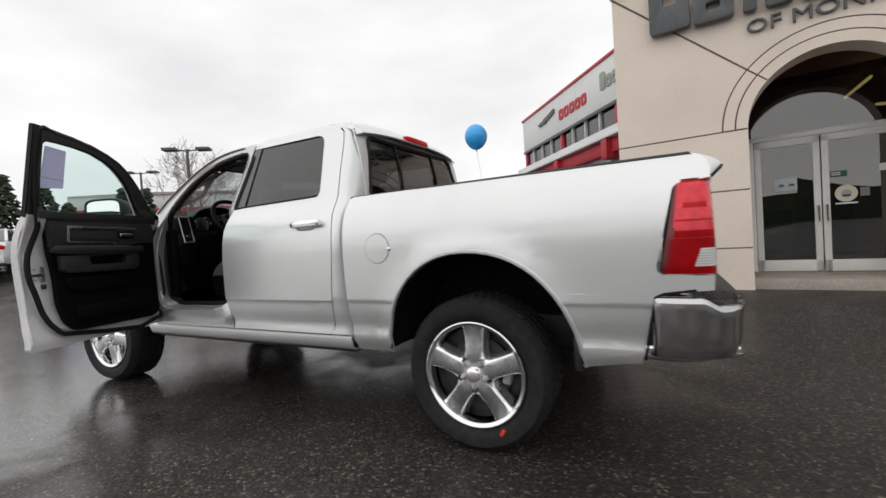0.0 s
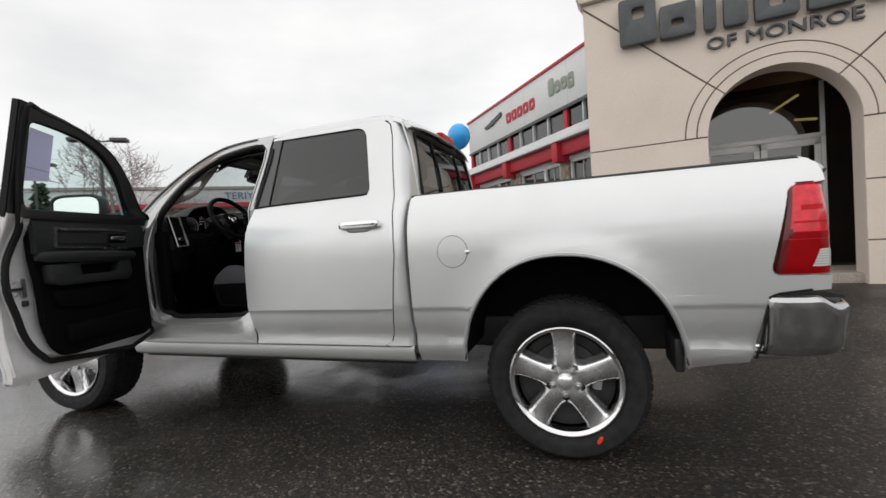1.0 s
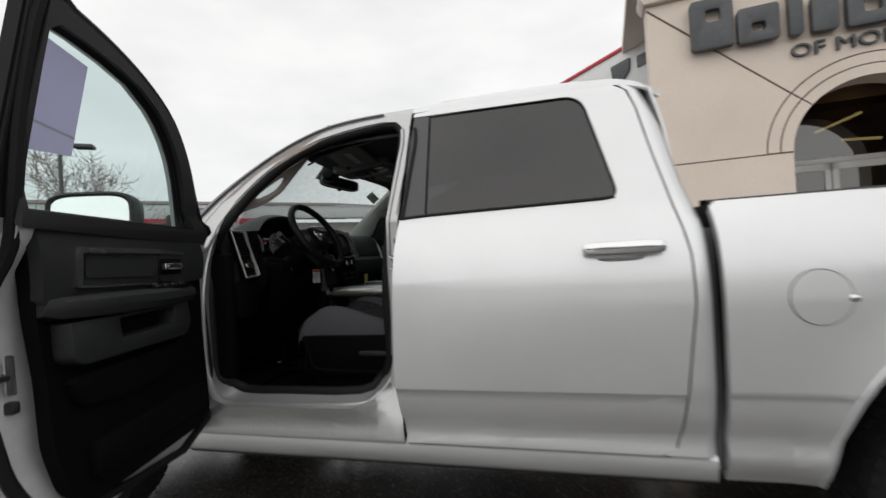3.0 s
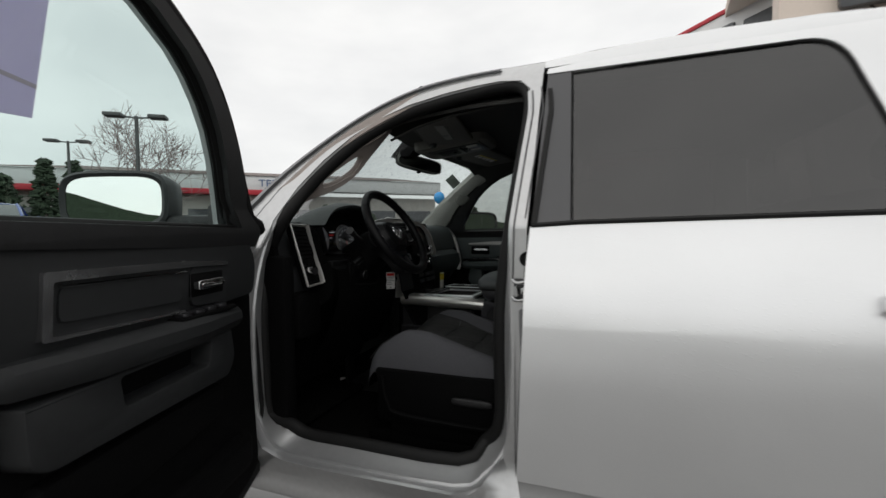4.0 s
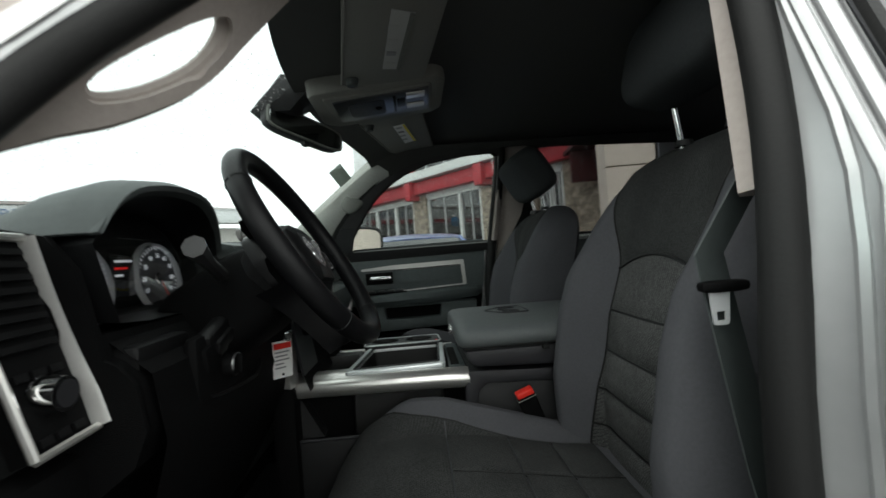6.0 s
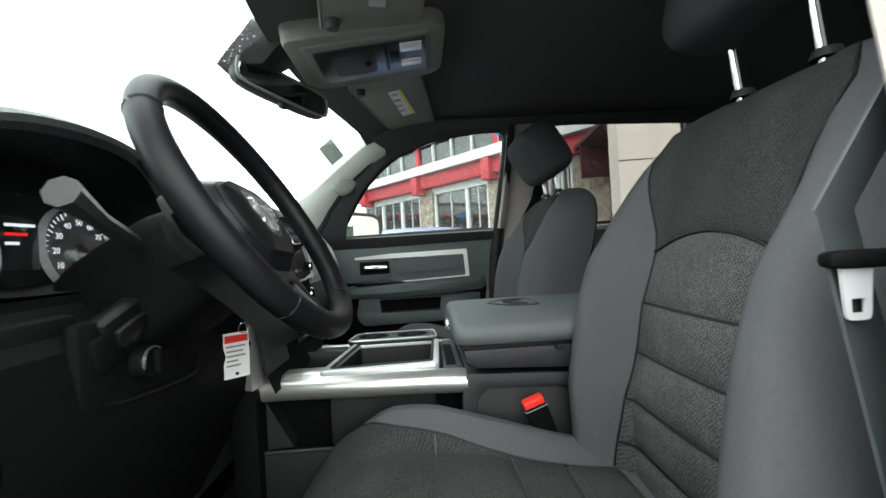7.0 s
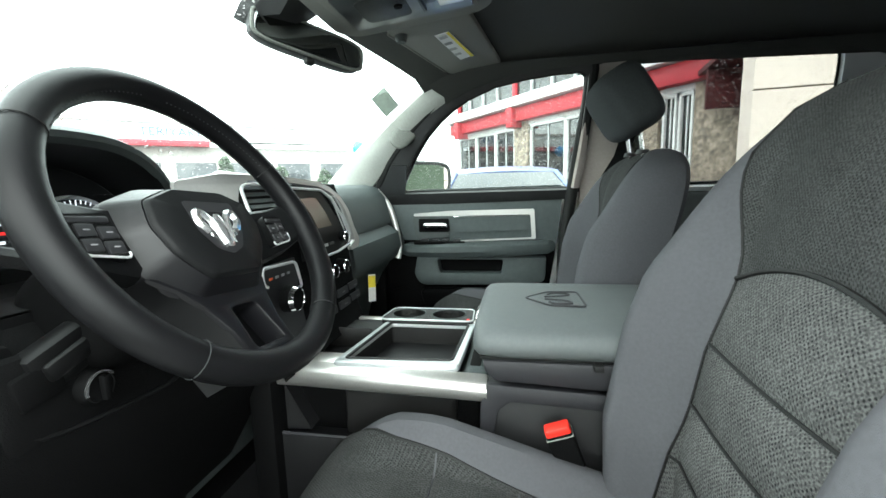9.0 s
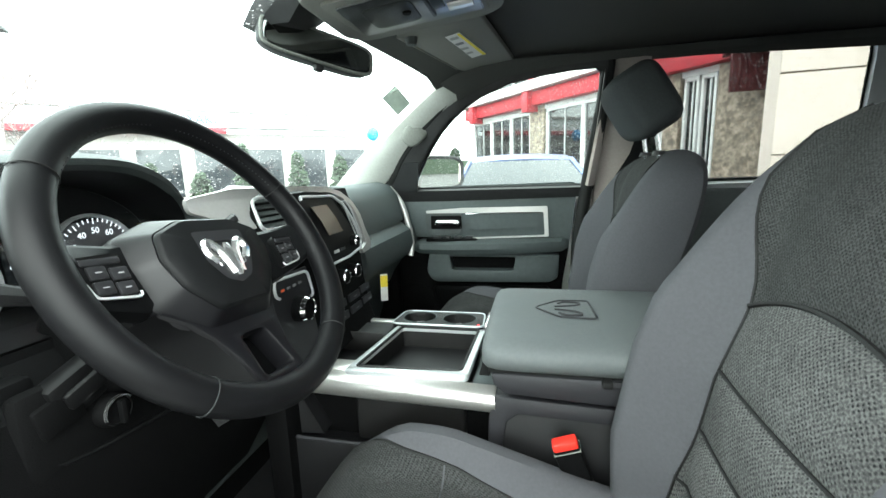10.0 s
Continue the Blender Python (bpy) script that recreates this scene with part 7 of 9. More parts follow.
bin_o, bin_i = rounded([(1.131, .868), (1.357, .880), (1.364, 1.105), (1.159, 1.105)], .012, 3), rounded([(1.139, .874), (1.349, .886), (1.356, 1.097), (1.167, 1.097)], .010, 3)
part("tray", prism(bin_o, .925, 1.070, "z", holes=(bin_i[::-1],)), "binblack", console, "deep black storage tray")
part("tray_floor", prism(bin_i, .926, .934, "z"), "binblack", console)
part("socket", join(moved(lathe([(-.006, 0), (-.006, .010), (.012, .014), (.014, .018), (.0, .020)], 20, "X"), pose(1.141, 1.03, 1.03)), moved(rbox(.008, .018, -.003, .003, -.014, .010, .002), pose(1.141, 1.03, 1.03))), "spoke", console, "chrome power socket in the tray")
cup_o = rounded([(1.135, 1.098), (1.368, 1.098), (1.362, 1.196), (1.148, 1.196)], .018, 4)
cups = [[(cx + .043 * math.cos(a), 1.148 + .040 * math.sin(a)) for a in np.linspace(0, 2 * math.pi, 28, endpoint=False)] for cx in (1.198, 1.302)]
holder = part("cup_holder", prism(cup_o, 1.076, 1.090, "z", holes=[c[::-1] for c in cups], r=.002), "binblack", console, "pair of round cup holders")
part("holder_rim", tube([(x, y, 1.089) for x, y in cup_o], .0026, 6, True), "traymetal", holder)
for cx, c in zip((1.198, 1.302), cups):
    part("cup_well", moved(lathe([(.088, .0445), (.03, .041), (.0, .038), (.0, 0)], 28, "Z"), pose(cx, 1.148, 1.0)), "binblack", holder)
    part("cup_ring", tube([(x, y, 1.090) for x, y in c], .0018, 6, True), "trim2", holder)
part("holder_lamp", rbox(1.352, 1.358, 1.102, 1.112, 1.089, 1.0915, .001), "redlamp", holder)
part("front_bin", join(rbox(1.00, 1.128, .905, .912, 1.03, 1.076, .002), rbox(1.00, 1.128, 1.055, 1.062, 1.03, 1.078, .002), rbox(1.0, 1.13, .905, 1.06, 1.018, 1.026, 0)), "binblack", console, "black open bin ahead of the tray")
# padded lid, hinged box and base of the armrest
rows = []
for x, ky, kz in ((1.396, .80, .50), (1.399, .90, .74), (1.408, .965, .92), (1.424, .99, .985), (1.46, 1.0, 1.0), (1.55, 1.0, 1.0), (1.68, 1.0, 1.0), (1.80, 1.0, .98)):
    rows.append([(x, 1.003 + (y - 1.003) * ky, 1.140 + (z - 1.140) * kz) for y, z in ((.822, 1.119), (.810, 1.126), (.807, 1.142), (.812, 1.156), (.826, 1.166), (.85, 1.173), (.90, 1.179), (1.00, 1.182), (1.10, 1.179), (1.155, 1.173), (1.18, 1.166), (1.194, 1.156), (1.199, 1.142), (1.196, 1.126), (1.184, 1.119))])
arm = part("armrest_lid", loft(rows, True, True), "lidgrey", console, "grey padded console lid with an embossed emblem", angle=60)
part("armrest_box", prism([(1.412, 1.114), (1.418, 1.092), (1.436, 1.074), (1.80, 1.058), (1.80, 1.114)], .819, 1.187, "y", r=.008), "vinyldark", console, "grey lower armrest box")
part("lid_seam", rbox(1.410, 1.79, .824, 1.18, 1.113, 1.120, .002), "seal", console)
part("lid_catch", rbox(1.598, 1.614, .806, .830, 1.106, 1.117, .002), "seal", console)
part("lid_latch", puffy(1.386, 1.402, .96, 1.05, 1.128, 1.150, 4, 14, 8), "chrome", console)
emb = rounded([(-.055, .055), (.055, .050), (.052, -.012), (.0, -.06), (-.052, -.012)], .01, 2)
part("embossed_emblem", moved(tube([(y, x, 0) for x, y in emb], .0022, 6, True), pose(1.548, .985, 1.1815)), "vinyldark", arm)
for sg in (-1, 1):
    part("embossed_horn", moved(tube(smooth_line([(-.02, sg * .008, 0), (.02, sg * .018, 0), (.03, sg * .036, 0), (.0, sg * .04, 0), (-.012, sg * .028, 0)], 3), .003, 6), pose(1.548, .985, 1.1815)), "vinyldark", arm)
part("console_base", prism([(1.418, 1.064), (1.80, 1.050), (1.80, .62), (1.43, .62), (1.405, .92)], .842, 1.165, "y", r=.01), "consoleside", console)
part("base_rail", prism([(1.420, 1.062), (1.80, 1.046), (1.80, 1.016), (1.462, 1.030), (1.440, 1.012), (1.424, .90), (1.405, .90), (1.408, 1.02)], .834, .85, "y", r=.004), "vinyldark", console, "grey rail under the armrest box")
# open pocket low on the driver's side
pocket = part("side_pocket", join(rbox(.99, 1.40, .846, .906, .905, .914, .003), rbox(.99, 1.40, .840, .848, .62, .926, .004)), "consoleside", console, "open pocket in the console's side")
part("pocket_cheek", loft([[(x, y, z) for x, z in ((.99, .925), (.99, 1.03), (1.005, 1.03), (1.06, .93))] for y in (.862, .904)], True, True), "consoleside", console)
part("pocket_back", rbox(1.0, 1.41, .898, .9045, .90, 1.022, .002), "trimblack", console)
part("pocket_edge", tube(smooth_line([(.992, .843, .922), (1.01, .842, .930), (1.05, .842, .930), (1.40, .842, .929)], 3), .0045, 6), "vinyldark", pocket)


# ---- seats ----
def seat(cy, name, label, upright=0.0, drop=0.0):
    """A bucket seat with cloth centre and plain bolsters, centred on y = cy."""
    CF = lambda z: float(np.interp(z, [.88, 1.05, 1.20, 1.32, 1.42, 1.50, 1.54], [1.70, 1.694, 1.720, 1.760, 1.790, 1.815, 1.85])) - upright * max(0.0, z - 1.12)
    def shape(z):
        """Half width, wing, and how far the thickness is drawn in, at a height."""
        q = max(0.0, min(.995, (z - 1.24) / (.305 - drop)))
        hw = .262 * (1 - q ** 4.5) ** .42
        wing = .090 if z < 1.28 else .090 * max(0.22, 1 - (z - 1.28) / .25)
        return hw, wing, (1 - q ** 7) ** .5

    def front(u, z, lift=0.0):
        hw, wing, th = shape(z)
        mid = CF(z) + .07
        bul = wing * max(0.0, min(1.0, (abs(u) - .46) / .26)) ** 1.2
        edge = .085 * max(0, (abs(u) - .84) / .16) ** 2.2
        return mid - (mid - (CF(z) - bul + edge - .010 * math.cos(u * 2.2))) * th - lift, cy + u * hw, z
    rows = []
    zs = [z if z < 1.24 else 1.24 + (z - 1.24) * (1 - drop / .305) for z in (*np.linspace(.86, 1.44, 25), 1.455, 1.47, 1.483, 1.495, 1.505, 1.513, 1.521, 1.527, 1.532, 1.536, 1.541, 1.543)]
    for z in zs:
        hw, wing, th = shape(z)
        back = CF(z) + .07 + (.085 - .03 * (z - .86)) * th
        row = [front(u, z) for u in np.linspace(-1, 1, 49)]
        for u in np.linspace(.98, -.98, 9):
            row.append((back - .05 * abs(u) ** 4 * th, cy + u * hw * .985, z))
        rows.append(row)
    base = tagged(part(name, loft(rows, True, True), "vinyl"), label, "seat", "front seats")
    # woven centre insert, laid on the backrest in padded ribs; it widens towards the top
    ease = lambda f: max(0.0, min(1.0, f)) ** 2 * (3 - 2 * max(0.0, min(1.0, f)))
    wide = lambda z: .47 + .36 * ease((z - 1.28) / .27) + .11 * ease((1.14 - z) / .26)

    def insert(z0, z1, n, material, nm, bow=0.0, low=0.0):
        rr = []
        for k in range(n + 1):
            f = k / n
            row = []
            for g in np.linspace(-1, 1, 21):
                arch_up = 1 - g * g
                z = (z0 + low * arch_up) * (1 - f) + (z1 + bow * arch_up) * f
                pad = .009 * math.sin(math.pi * f) ** .4 * (1 - abs(g) ** 6)
                row.append(front(g * wide(z), z, .002 + pad))
            rr.append(row)
        return part(nm, loft(rr), material, base)
    bounds = [.885, .965, 1.045, 1.125, 1.208]
    for a, b in zip(bounds, bounds[1:]):
        insert(a, b, 6, "cloth", "back_rib")
    insert(1.208, 1.292, 8, "cloth", "back_rib", bow=.030)
    insert(1.294, 1.530 - drop, 18, "cloth2", "back_upper", low=.030)
    # cushion: woven front and middle between plain bolsters that taper forwards
    def top_at(x, u):
        au = abs(u)
        z = float(np.interp(x, [1.09, 1.12, 1.17, 1.24, 1.32, 1.45, 1.60, 1.75], [.86, .908, .948, .968, .970, .950, .925, .91]))
        rise = .060 * max(0, min(1, (x - 1.12) / .15)) * (1 - max(0, (x - 1.36) / .42)) * max(0.0, min(1.0, (au - .55) / .2)) ** 1.2
        return z + rise - .075 * max(0, (au - .82) / .18) ** 2.4
    rows = []
    for x in (1.098, 1.103, 1.112, 1.125, 1.14, 1.16, 1.18, 1.20, 1.225, 1.25, 1.275, 1.30, 1.33, 1.36, 1.40, 1.45, 1.50, 1.60, 1.70, 1.76):
        hw = .262 if x > 1.17 else .262 - .10 * ((1.17 - x) / .08) ** 2
        row = [(x, cy + u * hw, top_at(x, u)) for u in np.linspace(-1, 1, 41)]
        row += [(x + .012, cy + hw * .99, .885), (x + .03, cy + hw * .8, .86), (x + .03, cy - hw * .8, .86), (x + .012, cy - hw * .99, .885)]
        rows.append(row)
    part("cushion", loft(rows, True, True), "vinyl", base, "grey cloth cushion bolsters")
    clothw = lambda x: float(np.interp(x, [1.10, 1.15, 1.19, 1.23, 1.27, 1.32, 1.37, 1.45, 1.52, 1.60], [.86, .85, .81, .735, .68, .655, .64, .59, .55, .53]))
    for x0, x1, nm in ((1.115, 1.346, "cushion_front"), (1.349, 1.476, "cushion_pad"), (1.479, 1.566, "cushion_pad"), (1.569, 1.66, "cushion_pad")):
        for g0, g1 in ((-1, 1),) if nm == "cushion_front" else ((-1, -.006), (.006, 1)):
            rr = []
            for f in np.linspace(0, 1, 15):
                x = x0 + (x1 - x0) * f
                hw = .262 if x > 1.17 else .262 - .10 * ((1.17 - x) / .08) ** 2
                row = []
                for h in np.linspace(0, 1, 26):
                    u = (g0 + (g1 - g0) * h) * clothw(x)
                    pad = .007 * (math.sin(math.pi * f) * math.sin(math.pi * h)) ** .4 if 0 < f < 1 and 0 < h < 1 else 0
                    row.append((x, cy + u * hw, top_at(x, u) + .0045 + pad))
                rr.append(row)
            part(nm, loft(rr), "cloth2", base)
    for sg in (-1, 1):
        part("cushion_seam", tube([(x, cy + sg * (clothw(x) + .005) * .262, top_at(x, clothw(x) + .005) + .002) for x in np.linspace(1.13, 1.66, 30)], .0030, 5), "seal", base)
    part("cushion_seam", tube([(x, cy, top_at(x, 0.0) + .003) for x in np.linspace(1.35, 1.66, 10)], .0035, 5), "seal", base)
    part("seat_base", join(rbox(1.16, 1.70, cy - .25, cy + .25, .70, .875, .03), rbox(1.20, 1.66, cy - .22, cy + .22, .60, .72, .02)), "trimblack", base)
    for sg in (-1, 1):
        side_c = rounded([(1.17, .905), (1.72, .905), (1.72, .74), (1.30, .725), (1.215, .76)], [.02, .01, .02, .04, .05], 4)
        shield = part("side_shield", join(prism(side_c, *sorted((cy + sg * .272, cy + sg * .250)), r=.006), tube(smooth_line([(1.205, cy + sg * .274, .88), (1.225, cy + sg * .276, .79), (1.29, cy + sg * .276, .752), (1.70, cy + sg * .276, .745)], 4), .008, 8)), "trimblack", base, "black seat side cover")
        part("recline_lever", puffy(1.46, 1.60, *sorted((cy + sg * .272, cy + sg * .290)), .815, .84, 4, 14, 8), "consoleside", shield)
        part("seat_track", rbox(1.12, 1.74, *sorted((cy + sg * .20, cy + sg * .23)), .605, .66, .006), "trimblack", base)
    # headrest on two posts
    hr = part("headrest", moved(puffy(-.066, .066, -.155, .155, -.094, .094, 3.4 if cy < 1 else 4.2, 36, 22), pose((1.785 if cy > 1 else 1.835) - upright * .38, cy, 1.628 if cy > 1 else 1.702, 0, -32 if cy > 1 else 14, 0)), "restcloth", base, "grey headrest on two chrome posts")
    for dy in (-.07, .07):
        part("headrest_post", tube([((1.835 if cy > 1 else 1.872) - upright * .4, cy + dy, 1.46), ((1.80 if cy > 1 else 1.845) - upright * .4, cy + dy, 1.66)], .006, 10), "chrome", hr)
        part("post_collar", moved(lathe([(0, .0), (.012, .015), (0, .019)], 16, "Z"), pose((1.83 if cy > 1 else 1.867) - upright * .4, cy + dy, 1.530 - drop)), "blackplastic", hr)
    for z in bounds[1:]:
        part("rib_seam", tube([Vector(front(g * wide(z), z, .003)) for g in np.linspace(-1, 1, 17)], .0024, 5), "seal", base)
    part("rib_seam", tube([Vector(front(g * wide(1.30), 1.293 + .030 * (1 - g * g), .004)) for g in np.linspace(-1, 1, 23)], .0030, 5), "seal", base)
    for sg in (-1, 1):
        part("bolster_seam", tube([Vector(front(sg * (wide(z) + .004), z, .002)) for z in np.linspace(.90, 1.52 - drop, 26)], .0022, 5), "seal", base)
    return base


seat(.560, "driver_seat", "grey and charcoal cloth driver's seat")
seat(WIDTH - .560, "passenger_seat", "grey and charcoal cloth passenger's seat", .05, .045)
# middle buckle
BUCKLE = pose(1.540, .785, 1.012, 6, -20, 0)
buckle = part("belt_buckle", moved(rbox(-.022, .022, -.013, .013, -.10, .0, .005), BUCKLE), "trimblack", truck, "black belt buckle with a red button")
part("buckle_button", moved(rbox(-.021, .021, -.0115, .0115, -.004, .012, .004), BUCKLE), "redplastic", buckle, "red release button")
part("buckle_edge", moved(rbox(-.0225, .0225, -.0138, .0138, -.007, -.0045, .001), BUCKLE), "speaker", buckle)
part("buckle_stalk", moved(rbox(-.016, .016, -.008, .008, -.22, -.09, .004), BUCKLE), "trimblack", buckle)
# rear bench
bench = tagged(part("rear_bench", join(puffy(2.12, 2.62, .22, WIDTH - .22, .82, 1.0, 6, 40, 14), moved(puffy(-.07, .07, .24, WIDTH - .24, 0, .56, 6, 30, 14), pose(2.60, 0, .93, 0, 10, 0))), "vinyl"), "grey cloth rear bench seat behind the front seats", "bench")
for y in (.50, WIDTH - .50):
    part("rear_headrest", puffy(2.64, 2.74, y - .13, y + .13, 1.50, 1.64, 3.5), "vinyl", bench)

# ---- overhead ----
OVER = pose(1.11, 0, 1.765, 0, -6, 0)
oh = part("overhead_console", moved(prism(rounded([(-.04, .87), (.29, .87), (.315, .90), (.315, 1.11), (.28, 1.145), (-.01, 1.145), (-.045, 1.10)], .03, 4), .0, .07, "z", r=.010), OVER), "visorcloth", truck, "grey overhead console with map lamps")
part("console_rim", moved(prism(rounded([(-.006, .895), (.276, .895), (.283, 1.088), (.002, 1.098)], .012, 3), -.006, .004, "z", r=.003), OVER), "visorcloth", oh)
part("console_face", moved(prism(rounded([(.014, .918), (.268, .905), (.274, 1.072), (.014, 1.080)], .008, 3), -.009, .002, "z", r=.002), OVER), "gauge", oh, "dark panel with lamps and a switch")
part("console_slot", moved(prism(rounded([(.05, .945), (.15, .942), (.15, 1.05), (.05, 1.052)], .02, 3), -.0105, -.006, "z", r=.002), OVER), "binblack", oh)
part("slot_knob", moved(lathe([(-.014, 0), (-.014, .008), (-.008, .010)], 14, "Z"), OVER @ pose(.130, .995, 0)), "trimblack", oh)
part("roof_switch", moved(join(rbox(.172, .180, .93, 1.04, -.014, -.006, .002), rbox(.182, .205, .955, 1.01, -.013, -.006, .003)), OVER), "button", oh)
for y0, y1 in ((.920, .958), (1.000, 1.032)):
    part("map_lamp", moved(rbox(.208, .258, y0, y1, -.013, -.007, .002), OVER), "lampwhite", oh)
for cy in (.0, WIDTH):
    fy = (lambda y: y) if cy else (lambda y: WIDTH - y)
    outline = rounded([(1.160, 1.150), (1.365, 1.125), (1.420, 1.60), (1.385, 1.665), (1.262, 1.640), (1.236, 1.585)], [.03, .03, .05, .04, .03, .02], 4)
    tilt = lambda x: 1.776 + .09 * (x - 1.16)
    bm = prism([(x, fy(y)) for x, y in outline], 0, .018, "z", r=.006)
    for v in bm.verts:
        v.co.z += tilt(v.co.x)
    vis = part("sun_visor", bm, "visorcloth", truck, "grey sun visor, folded up, with a paper label")

    def flat(pts, out, mname, nm, lab=""):
        b = prism([(x, fy(y)) for x, y in pts], -.001, 0, "z")
        for v in b.verts:
            v.co.z += tilt(v.co.x) - out
        return part(nm, b, mname, vis, lab)
    # same label on both visors; the driver's is greyed to paint its dimmer light
    flat([(1.268, 1.230), (1.306, 1.218), (1.345, 1.440), (1.302, 1.462)], .0008, "paper" if cy else "labelgrey", "visor_label", "white airbag warning label")
    flat([(1.299, 1.222), (1.306, 1.218), (1.345, 1.440), (1.336, 1.445)], .0022, "yellow" if cy else "speaker", "label_stripe")
    for k in range(4):
        flat([(1.276 + .0050 * k, 1.245 + .05 * k), (1.296 + .0050 * k, 1.239 + .05 * k), (1.2985 + .0050 * k, 1.255 + .05 * k), (1.2785 + .0050 * k, 1.262 + .05 * k)], .0022, "greyprint" if k == 1 else "labelgrey", "label_print")
    part("visor_clip", moved(lathe([(-.016, 0), (-.016, .012), (.0, .016), (.02, .016)], 16, "Z"), pose(1.192, fy(1.192), tilt(1.19))), "trim", vis)
    part("visor_edge", tube(smooth_line([(x, fy(y), tilt(x) + .001) for x, y in ((1.165, 1.17), (1.20, 1.36), (1.238, 1.57))], 4), .0035, 6), "visorcloth", vis)
ROOM = Matrix.Translation((1.022, 1.048, 1.733)) @ Matrix.Rotation(radians(53 - 90), 4, "Z") @ Matrix.Rotation(radians(-6), 4, "Y") @ Matrix.Rotation(radians(-9), 4, "X")
rv = part("room_mirror", moved(puffy(-.028, .012, -.13, .13, -.036, .036, 4, 28, 14), ROOM), "blackplastic", truck, "black inside mirror")
part("room_mirror_glass", moved(puffy(.0105, .0135, -.122, .122, -.030, .030, 5, 28, 10), ROOM), "roomglass", rv)
part("mirror_rim", moved(tube([(.011, .126 * math.copysign(abs(math.cos(a)) ** .4, math.cos(a)), .033 * math.copysign(abs(math.sin(a)) ** .4, math.sin(a))) for a in np.linspace(0, 2 * math.pi, 40, endpoint=False)], .004, 6, True), ROOM), "speaker", rv)
part("mirror_stem", tube([(1.0, 1.03, 1.745), (.96, 1.0, 1.785), (.985, 1.0, 1.84)], .013, 8), "blackplastic", rv)
part("sensor_cover", loft([[(x + dx, 1.0 + w * s, z) for dx, s in ((-.05, -1), (.05, -.85), (.06, 0), (.05, .85), (-.05, 1))] for x, w, z in ((.955, .045, 1.762), (.985, .060, 1.785), (1.02, .075, 1.81), (1.05, .08, 1.842))], True, True), "blackplastic", rv, "black sensor cover behind the mirror")
part("mirror_lever", moved(puffy(-.01, .01, -.012, .012, -.05, -.034, 3, 10, 6), ROOM), "blackplastic", rv)


# ---- ground: level under the truck, rising a little towards the showroom ----
def ground_z(x, y):
    f = max(0.0, min(1.0, (y - 2.3) / 2.3))
    return .150 * f * f * (3 - 2 * f) + .085 * max(0.0, min(12.0, -6.0 - x)) * max(0.0, min(1.0, (14.0 - y) / 5.0))


ys = [-400, -60, -10, 0, 2.3, *np.linspace(2.6, 4.6, 7), 8, 9, 11.5, 14, 30, 100, 400]
xs = [-400, -60, -18, -12, -6, -3, 0, 5, 10, 25, 80, 400]
tagged(part("ground", loft([[(x, y, ground_z(x, y)) for x in xs] for y in ys]), "asphalt"), "wet dark asphalt car park with puddles", "ground", kind="structure")
GZ = .150


# ---- showroom tower ----
T0 = pose(5.502, 5.059, -.080, 0, 0, -7.4) @ Matrix.Scale(1.07, 4)
tower = new("showroom_tower")
tagged(tower, "beige stucco entrance tower with an arched glazed doorway", "building")


def tpart(name, bm, material, parent=None, label="", angle=38):
    return part(name, moved(bm, T0), material, parent or tower, label, angle)


AC, AZ, AR = .795, 2.236, .795
U0, U1, ZT = -1.52, 3.11, 5.6
DV = 1.116


def arc(r, a0, a1, n=20):
    return [(AC + r * math.cos(radians(a0 + (a1 - a0) * k / n)), AZ + r * math.sin(radians(a0 + (a1 - a0) * k / n))) for k in range(n + 1)]


outline = [(U0, 0.0), (AC - AR, 0.0), *arc(AR, 180, 0, 40), (AC + AR, 0.0), (U1, 0.0), (U1, ZT), (U0, ZT)]
facade = tpart("front_wall", prism(outline, .014, .34), "stucco", label="beige stucco front with arch mouldings")
# stucco fields, with open joints between them
G = .009
DG = 137.4
R1, R2, R3 = AR, .925, 1.06
COR = 4.40
tan = math.tan(radians(DG))
z_left = AZ + (U0 - AC) * tan
fields = []
for a, b in ((U0, AC - AR), (AC + AR, U1)):
    for z0, z1 in ((.0, .75 - G), (.75 + G, 1.485 - G), (1.485 + G, AZ - G)):
        fields.append([(a, z0), (b, z0), (b, z1), (a, z1)])
fields += [
    [(U0, AZ + G), (AC - R3 - G, AZ + G), *arc(R3 + G, 179.3, DG + .6, 16), (U0, z_left - .02)],
    [*arc(R3 + G, DG - .6, 180 - DG + .6, 24), (U1, z_left + .02), (U1, COR), (U0, COR), (U0, z_left + .02)],
    [(U1, AZ + G), (U1, z_left - .02), *arc(R3 + G, 180 - DG - .6, .7, 16)],
]
for ra, rb in ((R1, R2 - G), (R2 + G, R3 - G)):
    for a0, a1 in ((179.4, DG + .6), (DG - .6, 180 - DG + .6), (180 - DG - .6, .6)):
        fields.append([*arc(ra, a0, a1, 16), *arc(rb, a1, a0, 16)])
for k, f in enumerate(fields):
    v0 = 0 if k < 9 else (-.012 if k < 12 else -.005)
    tpart("stucco_field", prism(f, v0, .0093), "stucco", facade)
# dark sheet behind the fields paints the shadow in their joints
back_line = [(U0 + .002, 0.0), (AC - AR - .006, 0.0), *arc(AR + .006, 180, 0, 40), (AC + AR + .006, 0.0), (U1 - .002, 0.0), (U1 - .002, COR), (U0 + .002, COR)]
tpart("joint_sealant", prism(back_line, .0096, .0138), "groove", facade, label="dark sheet that paints the shadow in the stucco joints")
